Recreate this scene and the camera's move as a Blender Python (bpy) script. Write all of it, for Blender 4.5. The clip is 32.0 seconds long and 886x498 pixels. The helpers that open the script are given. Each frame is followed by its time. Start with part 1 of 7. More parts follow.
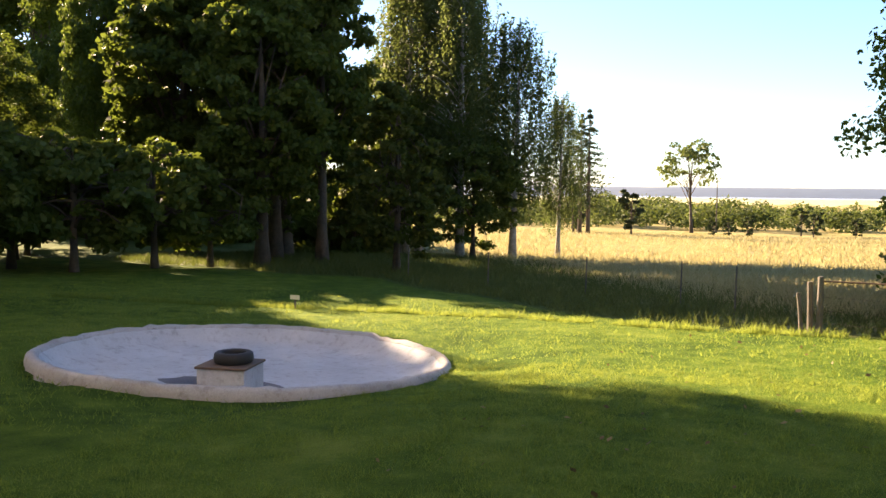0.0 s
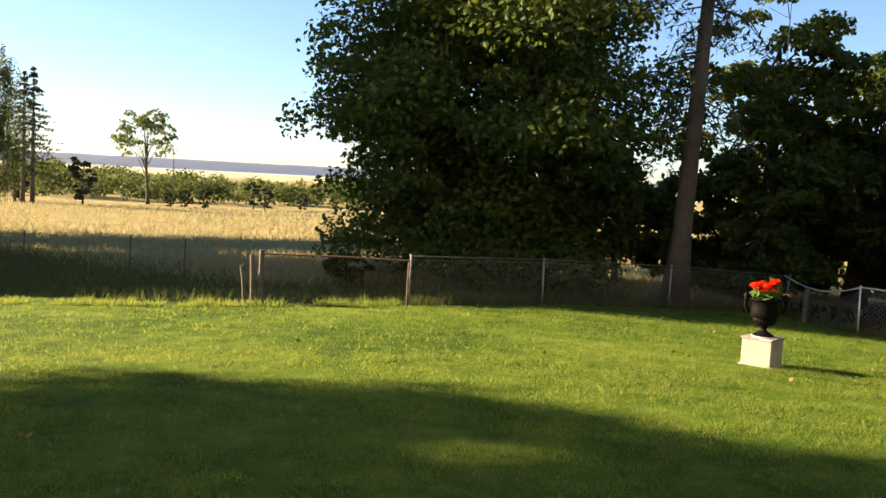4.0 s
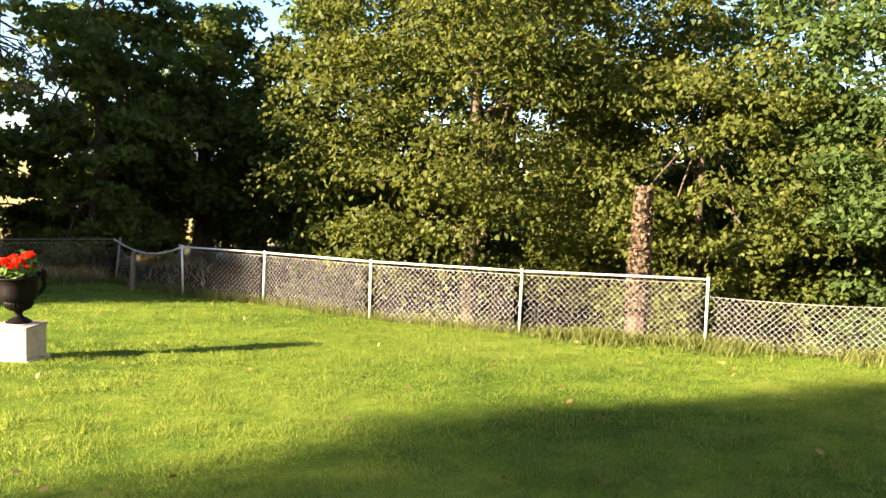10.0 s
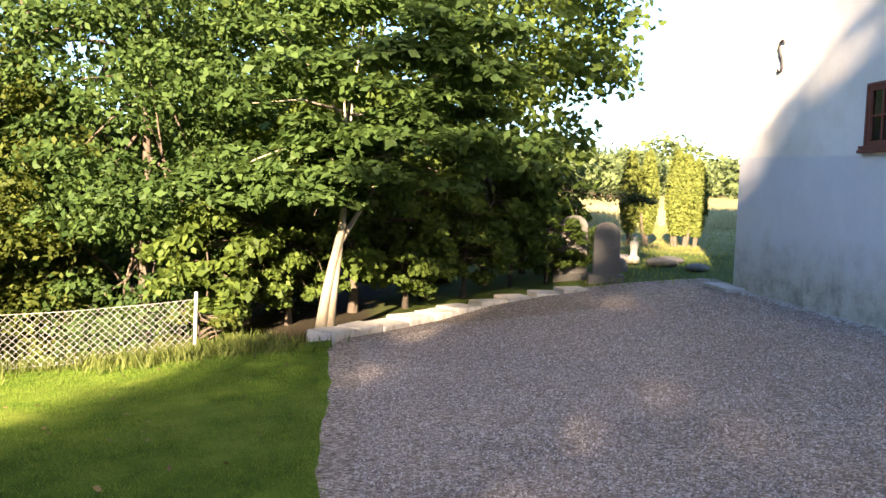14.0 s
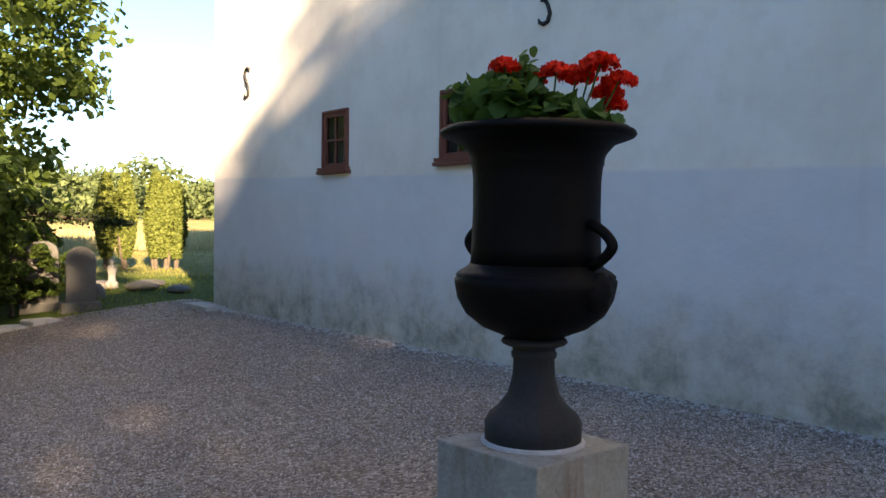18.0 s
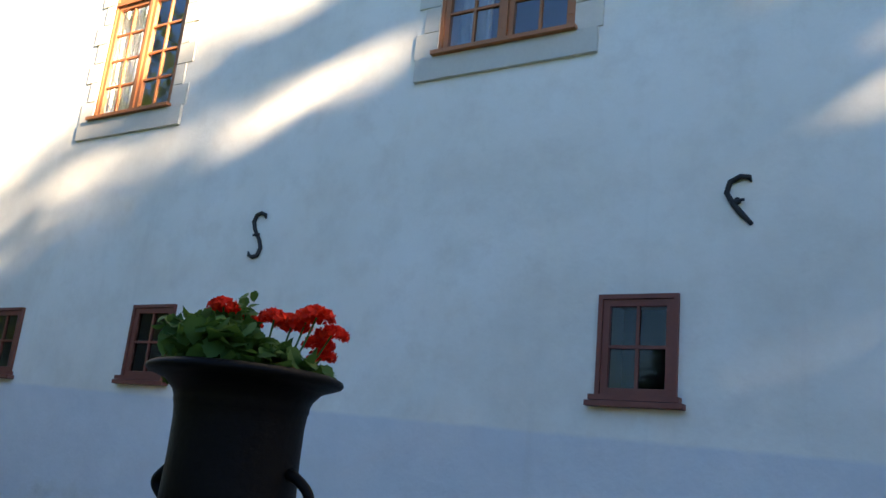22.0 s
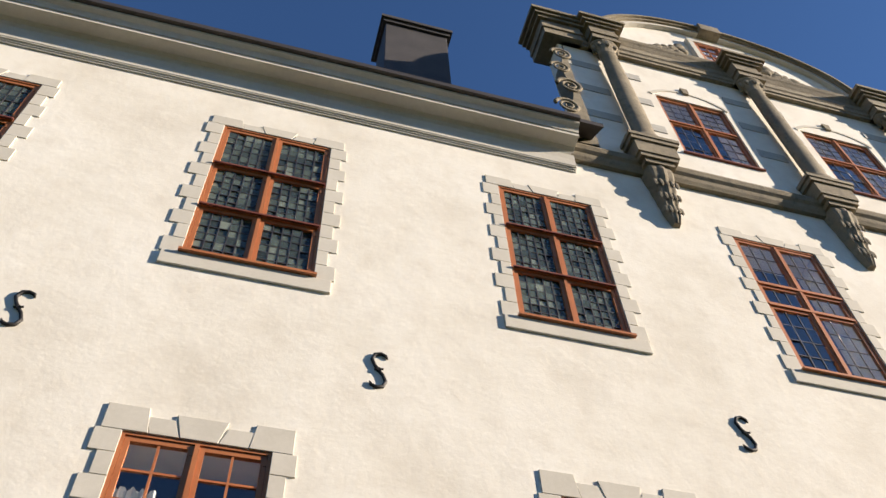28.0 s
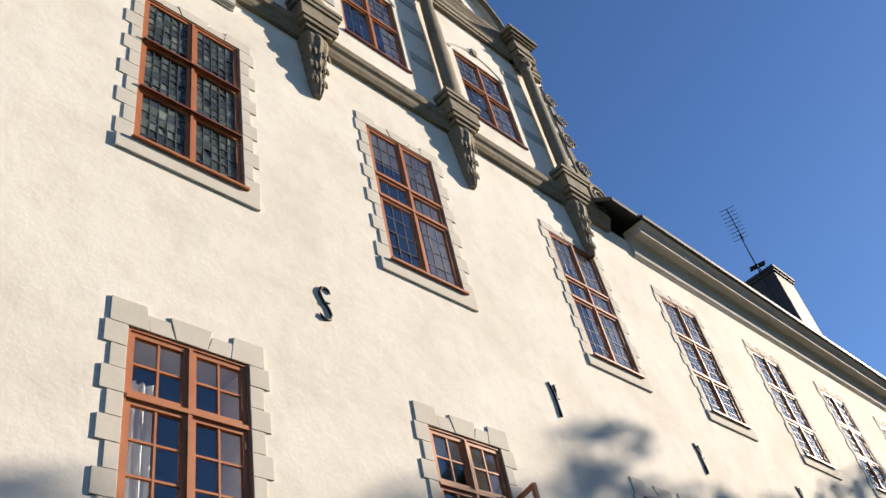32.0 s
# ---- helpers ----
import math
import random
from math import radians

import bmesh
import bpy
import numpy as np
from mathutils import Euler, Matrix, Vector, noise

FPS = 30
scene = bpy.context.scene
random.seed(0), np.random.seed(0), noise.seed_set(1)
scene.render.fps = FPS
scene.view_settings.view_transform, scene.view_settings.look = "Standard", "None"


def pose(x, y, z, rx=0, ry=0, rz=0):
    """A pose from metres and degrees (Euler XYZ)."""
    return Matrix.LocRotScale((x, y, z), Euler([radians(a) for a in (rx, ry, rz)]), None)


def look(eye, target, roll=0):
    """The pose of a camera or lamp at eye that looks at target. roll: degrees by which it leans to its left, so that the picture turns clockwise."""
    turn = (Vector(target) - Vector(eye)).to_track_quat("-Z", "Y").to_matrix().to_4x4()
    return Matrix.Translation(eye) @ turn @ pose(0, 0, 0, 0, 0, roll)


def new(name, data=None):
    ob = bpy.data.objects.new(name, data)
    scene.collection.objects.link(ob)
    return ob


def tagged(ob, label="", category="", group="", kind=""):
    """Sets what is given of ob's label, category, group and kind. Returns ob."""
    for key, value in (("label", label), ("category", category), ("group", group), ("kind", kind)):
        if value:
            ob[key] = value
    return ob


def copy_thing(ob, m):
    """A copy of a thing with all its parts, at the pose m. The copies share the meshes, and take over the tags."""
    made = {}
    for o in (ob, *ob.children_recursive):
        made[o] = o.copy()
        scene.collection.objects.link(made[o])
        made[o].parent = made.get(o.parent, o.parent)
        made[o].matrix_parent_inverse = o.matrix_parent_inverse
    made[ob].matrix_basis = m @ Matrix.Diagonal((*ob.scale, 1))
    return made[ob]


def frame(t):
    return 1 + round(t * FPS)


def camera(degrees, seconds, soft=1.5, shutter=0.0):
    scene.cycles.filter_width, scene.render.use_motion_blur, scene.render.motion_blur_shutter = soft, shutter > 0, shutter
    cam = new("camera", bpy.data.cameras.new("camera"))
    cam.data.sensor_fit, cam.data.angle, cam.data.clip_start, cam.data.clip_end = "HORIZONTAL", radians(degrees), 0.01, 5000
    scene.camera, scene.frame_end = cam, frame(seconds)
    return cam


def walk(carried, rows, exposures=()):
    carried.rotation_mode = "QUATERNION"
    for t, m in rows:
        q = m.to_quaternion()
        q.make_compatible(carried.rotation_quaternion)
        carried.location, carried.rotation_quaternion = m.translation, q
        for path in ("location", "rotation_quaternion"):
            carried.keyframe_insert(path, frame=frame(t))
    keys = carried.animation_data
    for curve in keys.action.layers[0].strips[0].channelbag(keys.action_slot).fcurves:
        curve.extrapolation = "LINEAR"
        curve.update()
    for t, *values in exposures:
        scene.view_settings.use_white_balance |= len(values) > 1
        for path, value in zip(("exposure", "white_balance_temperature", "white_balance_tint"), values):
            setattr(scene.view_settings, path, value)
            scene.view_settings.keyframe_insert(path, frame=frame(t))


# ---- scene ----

# the camera and its way
cam = camera(54.3, 32.0)
PATH = [
    (0, (-1.359, 4.134, 1.448), (-2.298, 5.895, 1.312), 0.58),
    (0.5, (-1.304, 4.105, 1.461), (-2.110, 5.929, 1.318), 1.12),
    (1, (-1.324, 4.112, 1.450), (-2.006, 5.985, 1.284), 1.69),
    (1.5, (-1.303, 4.222, 1.449), (-1.833, 6.140, 1.250), 1.71),
    (2, (-1.247, 4.352, 1.462), (-1.663, 6.300, 1.289), 2.04),
    (2.5, (-1.170, 4.441, 1.451), (-1.414, 6.419, 1.288), 3.00),
    (3, (-1.187, 4.311, 1.487), (-1.283, 6.300, 1.298), 3.69),
    (3.5, (-1.168, 4.295, 1.513), (-1.161, 6.287, 1.331), 3.61),
    (4, (-1.180, 4.306, 1.493), (-0.942, 6.285, 1.330), 2.99),
    (4.5, (-1.183, 4.375, 1.492), (-0.770, 6.324, 1.323), 2.55),
    (6.5, (0.216, 5.261, 1.491), (1.032, 7.072, 1.262), 1.88),
    (7, (0.313, 5.258, 1.476), (1.204, 7.036, 1.260), 2.56),
    (7.5, (0.394, 5.279, 1.481), (1.349, 7.021, 1.252), 1.54),
    (8, (0.472, 5.343, 1.507), (1.438, 7.087, 1.349), 2.21),
    (8.5, (0.622, 5.350, 1.494), (1.571, 7.101, 1.314), 1.56),
    (9, (0.773, 5.309, 1.479), (1.685, 7.075, 1.250), 3.83),
    (9.5, (0.936, 5.302, 1.513), (2.021, 6.967, 1.279), 2.89),
    (10, (1.094, 5.368, 1.486), (2.505, 6.772, 1.291), 2.04),
    (10.5, (1.227, 5.444, 1.509), (2.796, 6.664, 1.286), 2.94),
    (11, (1.305, 5.495, 1.474), (2.963, 6.606, 1.338), 3.15),
    (11.5, (1.450, 5.560, 1.485), (3.233, 6.444, 1.285), 3.38),
    (12, (1.660, 5.670, 1.491), (3.587, 6.186, 1.347), 3.02),
    (12.5, (1.830, 5.920, 1.452), (3.813, 6.132, 1.307), 2.71),
    (13, (1.905, 6.107, 1.472), (3.900, 6.103, 1.329), 2.96),
    (13.5, (1.918, 6.074, 1.454), (3.910, 5.987, 1.308), 2.57),
    (15.5, (1.862, 6.097, 1.435), (3.744, 5.424, 1.371), 1.20),
    (16, (1.880, 6.053, 1.412), (3.698, 5.219, 1.359), 1.40),
    (16.5, (1.876, 6.037, 1.417), (3.619, 5.058, 1.359), 1.39),
    (17, (1.870, 6.017, 1.409), (3.547, 4.928, 1.359), 1.62),
    (17.5, (1.866, 6.013, 1.415), (3.484, 4.838, 1.367), 1.09),
    (18, (1.863, 6.003, 1.418), (3.426, 4.756, 1.362), 0.73),
    (18.5, (1.862, 5.998, 1.417), (3.391, 4.710, 1.377), 0.48),
    (19, (1.865, 5.989, 1.409), (3.342, 4.642, 1.357), 0.70),
    (19.5, (1.859, 5.974, 1.410), (3.288, 4.576, 1.370), 0.75),
    (20, (1.828, 5.975, 1.410), (3.252, 4.572, 1.435), 2.02),
    (20.5, (1.830, 5.996, 1.414), (3.186, 4.526, 1.450), 1.19),
    (21, (1.889, 6.025, 1.445), (3.113, 4.444, 1.479), 1.81),
    (21.5, (1.888, 6.078, 1.457), (2.986, 4.414, 1.621), 3.00),
    (22, (1.883, 6.130, 1.479), (2.900, 4.483, 1.982), 5.65),
    (22.5, (1.885, 6.134, 1.494), (2.870, 4.521, 2.150), 6.11),
    (23, (1.879, 6.133, 1.534), (2.805, 4.555, 2.341), 6.67),
    (23.5, (1.815, 6.175, 1.714), (2.652, 4.587, 2.595), 7.16),
    (24, (1.622, 6.154, 1.820), (2.297, 4.534, 2.778), 9.18),
    (24.5, (1.570, 6.126, 1.821), (1.957, 4.459, 2.856), 8.47),
    (25, (1.563, 6.215, 1.875), (1.705, 4.540, 2.960), 6.94),
    (25.5, (1.522, 6.233, 1.921), (1.490, 4.613, 3.094), 4.50),
    (26, (1.385, 6.430, 2.072), (1.216, 4.877, 3.321), 3.10),
    (26.5, (1.168, 6.460, 2.060), (0.919, 5.026, 3.432), 1.88),
    (28.5, (0.856, 6.581, 2.054), (0.402, 5.538, 3.699), -6.45),
    (29, (0.857, 6.574, 2.060), (0.284, 5.596, 3.708), -9.52),
    (29.5, (0.819, 6.535, 2.045), (0.136, 5.599, 3.675), -11.15),
    (30, (0.827, 6.511, 2.049), (0.045, 5.609, 3.654), -12.57),
    (30.5, (0.813, 6.455, 2.036), (-0.061, 5.548, 3.589), -12.74),
    (31, (0.785, 6.449, 2.045), (-0.221, 5.540, 3.515), -14.01),
    (31.5, (0.740, 6.388, 2.042), (-0.374, 5.495, 3.442), -15.26),
    (32, (0.724, 6.389, 2.016), (-0.471, 5.475, 3.333), -13.84),
]
EXPOSURES = [(0, 2.65, 8900, 22), (1, 2.25, 8700, 23), (2, 2.2, 8800, 23), (3, 2.15, 8600, 23), (4, 2.2, 8400, 22), (6.5, 3.15, 8200, 22), (9, 3.3, 8200, 22), (11, 3.0, 8000, 21), (12, 3.4, 7500, 17), (13, 3.45, 7500, 17), (15.5, 2.85, 9000, 25), (17, 2.8, 9000, 22), (19, 2.85, 8700, 18), (21, 2.95, 8300, 15), (22, 2.8, 7800, 14), (23, 1.75, 7200, 14), (24, 0.82, 7200, 15), (25, 1.05, 6900, 12), (26, 0.9, 6900, 13), (28.5, 1.15, 6600, 13), (30, 1.2, 6500, 12), (32, 1.08, 6600, 13)]
walk(cam, [(t, look(eye, target, roll)) for t, eye, target, roll in PATH], EXPOSURES)

# ---- daylight: low evening sun from beyond the park trees ----
SUN_EL, SUN_ROT = 20.0, -71.0
world = bpy.data.worlds.new("sky")
scene.world = world
world.use_nodes = True
wn = world.node_tree.nodes
sky = wn.new("ShaderNodeTexSky")
sky.sky_type = "NISHITA"
sky.sun_disc = False
sky.sun_elevation, sky.sun_rotation = radians(SUN_EL), radians(SUN_ROT)
sky.air_density, sky.dust_density, sky.ozone_density = 1.0, 0.2, 7.5
wn["Background"].inputs["Strength"].default_value = 0.066
world.node_tree.links.new(sky.outputs["Color"], wn["Background"].inputs["Color"])

sun_data = bpy.data.lights.new("sun", "SUN")
sun_data.energy, sun_data.angle, sun_data.color = 5.0, radians(0.55), (1.0, 0.88, 0.71)
sun = new("sun", sun_data)
_e, _r = radians(SUN_EL), radians(SUN_ROT)
SUN_DIR = Vector((math.sin(_r) * math.cos(_e), math.cos(_r) * math.cos(_e), math.sin(_e)))
sun.matrix_world = look(SUN_DIR * 90, (0, 0, 0))

# ---- materials ----
def material(name):
    m = bpy.data.materials.new(name)
    m.use_nodes = True
    nt = m.node_tree
    return m, nt, nt.nodes["Principled BSDF"]


def link(nt, a, b):
    nt.links.new(a, b)


def noise_tex(nt, scale, detail=6.0, rough=0.6, coord="Object", stretch=(1, 1, 1)):
    tc, mp, n = nt.nodes.new("ShaderNodeTexCoord"), nt.nodes.new("ShaderNodeMapping"), nt.nodes.new("ShaderNodeTexNoise")
    mp.inputs["Scale"].default_value = stretch
    n.inputs["Scale"].default_value, n.inputs["Detail"].default_value, n.inputs["Roughness"].default_value = scale, detail, rough
    link(nt, tc.outputs[coord], mp.inputs["Vector"])
    link(nt, mp.outputs["Vector"], n.inputs["Vector"])
    return n.outputs["Fac"]


def ramp(nt, fac, stops):
    r = nt.nodes.new("ShaderNodeValToRGB")
    e = r.color_ramp.elements
    while len(e) < len(stops):
        e.new(0.5)
    for el, (p, c) in zip(e, stops):
        el.position, el.color = p, (*c, 1) if len(c) == 3 else c
    link(nt, fac, r.inputs["Fac"])
    return r.outputs["Color"]


def mix(nt, fac, a, b, mode="MIX"):
    m = nt.nodes.new("ShaderNodeMix")
    m.data_type, m.blend_type = "RGBA", mode
    for sock, v in ((m.inputs["Factor"], fac), (m.inputs["A"], a), (m.inputs["B"], b)):
        if hasattr(v, "links"):
            link(nt, v, sock)
        elif isinstance(v, (int, float)):
            sock.default_value = v
        else:
            sock.default_value = (*v, 1)
    return m.outputs["Result"]


def grey(v):
    return (v, v, v)


def bump(nt, bsdf, height, strength, distance):
    b = nt.nodes.new("ShaderNodeBump")
    b.inputs["Strength"].default_value, b.inputs["Distance"].default_value = strength, distance
    link(nt, height, b.inputs["Height"])
    link(nt, b.outputs["Normal"], bsdf.inputs["Normal"])


def add(nt, a, b, op="ADD"):
    m = nt.nodes.new("ShaderNodeMath")
    m.operation = op
    for sock, v in zip(m.inputs, (a, b)):
        if isinstance(v, (int, float)):
            sock.default_value = v
        else:
            link(nt, v, sock)
    return m.outputs[0]


def surface(name, dark, light, scale=4.0, fine=40.0, rough=0.85, bumps=0.3, dist=0.01, metal=0.0, coord="Object", vary=0.0):
    """Two scales of colour variation, with fine relief."""
    m, nt, b = material(name)
    big, small = noise_tex(nt, scale, 5, 0.6, coord), noise_tex(nt, fine, 8, 0.7, coord)
    c = ramp(nt, mix(nt, 0.4, big, small), [(0.3, dark), (0.7, light)])
    if vary:
        info = nt.nodes.new("ShaderNodeObjectInfo")
        c = mix(nt, vary, c, ramp(nt, info.outputs["Random"], [(0.0, dark), (1.0, light)]))
    link(nt, c, b.inputs["Base Color"])
    b.inputs["Roughness"].default_value, b.inputs["Metallic"].default_value = rough, metal
    bump(nt, b, small, bumps, dist)
    return m


def height_of(nt):
    g, s = nt.nodes.new("ShaderNodeNewGeometry"), nt.nodes.new("ShaderNodeSeparateXYZ")
    link(nt, g.outputs["Position"], s.inputs["Vector"])
    return s.outputs


def plaster_mat():
    m, nt, b = material("lime_plaster")
    xyz = height_of(nt)
    big, mid, small = noise_tex(nt, 0.55, 6, 0.62), noise_tex(nt, 2.6, 8, 0.68), noise_tex(nt, 30, 6, 0.7)
    upper = ramp(nt, big, [(0.30, (0.67, 0.625, 0.54)), (0.5, (0.775, 0.74, 0.66)), (0.70, (0.825, 0.80, 0.735))])
    upper = mix(nt, ramp(nt, mid, [(0.48, grey(0)), (0.70, grey(0.42))]), upper, (0.62, 0.565, 0.48))
    # the plinth zone: an older, greyer coat that ends in a slightly wavering line
    lower = ramp(nt, mix(nt, 0.5, big, mid), [(0.3, (0.56, 0.57, 0.57)), (0.7, (0.69, 0.69, 0.67))])
    edge = add(nt, add(nt, xyz["Z"], add(nt, mid, 0.05, "MULTIPLY")), add(nt, xyz["X"], 0.0255, "MULTIPLY"), "SUBTRACT")
    zone = ramp(nt, add(nt, add(nt, edge, -1.745), 26.0, "MULTIPLY"), [(0.0, grey(0)), (1.0, grey(1))])
    col = mix(nt, zone, lower, upper)
    # damp, algae and bare render along the foot
    rise = add(nt, xyz["Z"], add(nt, add(nt, mid, -0.5), 1.3, "MULTIPLY"), "SUBTRACT")
    damp = ramp(nt, rise, [(0.0, grey(1)), (0.25, grey(0.9)), (0.60, grey(0.5)), (1.0, grey(0))])
    stain = ramp(nt, noise_tex(nt, 2.2, 9, 0.75), [(0.32, (0.10, 0.085, 0.05)), (0.43, (0.30, 0.26, 0.17)), (0.52, (0.46, 0.41, 0.30)), (0.66, (0.60, 0.56, 0.47))])
    col = mix(nt, add(nt, damp, 0.85, "MULTIPLY"), col, stain)
    # rain streaks
    streak = noise_tex(nt, 3.0, 5, 0.6, stretch=(1.6, 1, 0.08))
    col = mix(nt, ramp(nt, streak, [(0.62, grey(0)), (0.8, grey(0.22))]), col, (0.5, 0.47, 0.41))
    link(nt, col, b.inputs["Base Color"])
    b.inputs["Roughness"].default_value = 0.93
    h = add(nt, add(nt, mid, 0.32, "MULTIPLY"), add(nt, small, 0.04, "MULTIPLY"))
    rough_coat = add(nt, noise_tex(nt, 13, 7, 0.72), add(nt, ramp(nt, add(nt, xyz["Z"], 0.5, "MULTIPLY"), [(0.0, grey(0.4)), (0.85, grey(0.26)), (0.95, grey(0.08))]), 1.0, "MULTIPLY"), "MULTIPLY")
    bump(nt, b, add(nt, add(nt, h, rough_coat), add(nt, big, 1.2, "MULTIPLY")), 0.55, 0.03)
    return m


def leaf_mat(name, dark, light, glow, trans=0.35):
    m, nt, b = material(name)
    g = nt.nodes.new("ShaderNodeNewGeometry")
    info = nt.nodes.new("ShaderNodeObjectInfo")
    big = noise_tex(nt, 0.5, 3, 0.6)
    c = ramp(nt, mix(nt, 0.35, g.outputs["Random Per Island"], big), [(0.15, dark), (0.85, light)])
    c = mix(nt, add(nt, info.outputs["Random"], 0.25, "MULTIPLY"), c, light)
    link(nt, c, b.inputs["Base Color"])
    b.inputs["Roughness"].default_value, b.inputs["Specular IOR Level"].default_value = 0.6, 0.12
    t, mx = nt.nodes.new("ShaderNodeBsdfTranslucent"), nt.nodes.new("ShaderNodeMixShader")
    link(nt, mix(nt, 0.5, c, glow), t.inputs["Color"])
    mx.inputs["Fac"].default_value = trans
    link(nt, b.outputs[0], mx.inputs[1])
    link(nt, t.outputs[0], mx.inputs[2])
    link(nt, mx.outputs[0], nt.nodes["Material Output"].inputs["Surface"])
    return m


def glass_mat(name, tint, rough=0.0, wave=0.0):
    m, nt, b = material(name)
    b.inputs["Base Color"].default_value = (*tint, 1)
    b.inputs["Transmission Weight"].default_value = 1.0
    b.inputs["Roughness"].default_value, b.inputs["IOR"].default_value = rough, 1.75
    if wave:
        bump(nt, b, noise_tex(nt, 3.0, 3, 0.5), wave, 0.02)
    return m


def old_glass_mat():
    """Hand-made quarrels: greenish, each a little different, with reflections put into a diffuse colour."""
    m, nt, b = material("leaded_glass")
    b.inputs["Base Color"].default_value = (0.55, 0.70, 0.66, 1)
    b.inputs["Transmission Weight"].default_value = 1.0
    b.inputs["Roughness"].default_value, b.inputs["IOR"].default_value = 0.05, 1.7
    bump(nt, b, noise_tex(nt, 3.0, 3, 0.5), 0.25, 0.02)
    info = nt.nodes.new("ShaderNodeObjectInfo")
    d, mx = nt.nodes.new("ShaderNodeBsdfDiffuse"), nt.nodes.new("ShaderNodeMixShader")
    # pale diffuse tones stand in for sky and trees mirrored in the panes
    link(nt, ramp(nt, info.outputs["Random"], [(0.0, (0.05, 0.068, 0.072)), (0.5, (0.10, 0.13, 0.122)), (0.85, (0.145, 0.18, 0.165)), (1.0, (0.27, 0.31, 0.275))]), d.inputs["Color"])
    mx.inputs["Fac"].default_value = 0.5
    link(nt, b.outputs[0], mx.inputs[1])
    link(nt, d.outputs[0], mx.inputs[2])
    link(nt, mx.outputs[0], nt.nodes["Material Output"].inputs["Surface"])
    return m


def lawn_mat():
    m, nt, b = material("mown_lawn")
    big, mid, small = noise_tex(nt, 0.35, 5, 0.6), noise_tex(nt, 2.5, 6, 0.65), noise_tex(nt, 60, 8, 0.75)
    c = ramp(nt, mix(nt, 0.45, mix(nt, 0.5, big, mid), small), [(0.40, (0.020, 0.054, 0.007)), (0.5, (0.072, 0.130, 0.014)), (0.60, (0.175, 0.220, 0.038))])
    link(nt, c, b.inputs["Base Color"])
    b.inputs["Roughness"].default_value, b.inputs["Specular IOR Level"].default_value = 0.9, 0.06
    bump(nt, b, add(nt, small, add(nt, mid, 0.8, "MULTIPLY")), 0.8, 0.04)
    return m


def ground_mat():
    """One sheet: rough meadow, greener towards the gate, with hay-coloured swathes further out."""
    m, nt, b = material("meadow_ground")
    xyz = height_of(nt)
    big, mid, small = noise_tex(nt, 0.05, 6, 0.6), noise_tex(nt, 0.5, 7, 0.65), noise_tex(nt, 14, 8, 0.75)
    hay = ramp(nt, mix(nt, 0.4, mid, small), [(0.3, (0.20, 0.165, 0.06)), (0.55, (0.34, 0.285, 0.12)), (0.75, (0.45, 0.39, 0.19))])
    green = ramp(nt, mix(nt, 0.5, mid, small), [(0.3, (0.035, 0.06, 0.012)), (0.7, (0.11, 0.15, 0.035))])
    slant = add(nt, add(nt, xyz["Y"], -23.5), add(nt, add(nt, add(nt, xyz["X"], 2.7), 0.0, "MINIMUM"), 1.12, "MULTIPLY"))
    reach = add(nt, slant, add(nt, xyz["X"], -27.0), "MAXIMUM")
    out = add(nt, reach, add(nt, mid, 9.0, "MULTIPLY"))
    fac = ramp(nt, add(nt, out, 0.16, "MULTIPLY"), [(0.0, grey(0)), (1.0, grey(1))])
    patch = ramp(nt, big, [(0.52, grey(0)), (0.66, grey(0.7))])
    c = mix(nt, fac, green, mix(nt, patch, hay, (0.22, 0.20, 0.07)))
    # trees' shade behind the wire fence, put into a dark brown woodland floor
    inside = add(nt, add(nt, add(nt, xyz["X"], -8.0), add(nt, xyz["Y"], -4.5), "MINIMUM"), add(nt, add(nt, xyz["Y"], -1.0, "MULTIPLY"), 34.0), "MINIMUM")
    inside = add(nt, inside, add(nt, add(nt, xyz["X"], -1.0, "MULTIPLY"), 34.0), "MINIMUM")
    shaded_floor = ramp(nt, small, [(0.3, (0.012, 0.010, 0.007)), (0.7, (0.045, 0.036, 0.022))])
    c = mix(nt, ramp(nt, add(nt, inside, mid, "SUBTRACT"), [(0.0, grey(0)), (1.0, grey(1))]), c, shaded_floor)
    link(nt, c, b.inputs["Base Color"])
    b.inputs["Roughness"].default_value, b.inputs["Specular IOR Level"].default_value = 0.95, 0.06
    bump(nt, b, add(nt, small, mid), 0.8, 0.08)
    return m


def gravel_mat():
    m, nt, b = material("crushed_gravel")
    tc, v = nt.nodes.new("ShaderNodeTexCoord"), nt.nodes.new("ShaderNodeTexVoronoi")
    v.inputs["Scale"].default_value = 44
    link(nt, tc.outputs["Object"], v.inputs["Vector"])
    big, mid = noise_tex(nt, 0.6, 6, 0.65), noise_tex(nt, 5, 6, 0.7)
    stone = ramp(nt, v.outputs["Color"], [(0.1, (0.095, 0.076, 0.060)), (0.5, (0.27, 0.217, 0.172)), (0.9, (0.58, 0.505, 0.43))])
    c = mix(nt, ramp(nt, mix(nt, 0.5, big, mid), [(0.35, grey(0)), (0.7, grey(0.7))]), stone, (0.175, 0.135, 0.105))
    link(nt, c, b.inputs["Base Color"])
    b.inputs["Roughness"].default_value, b.inputs["Specular IOR Level"].default_value = 0.92, 0.06
    bump(nt, b, add(nt, v.outputs["Distance"], add(nt, mid, 0.8, "MULTIPLY"), "SUBTRACT"), 1.0, 0.02)
    return m


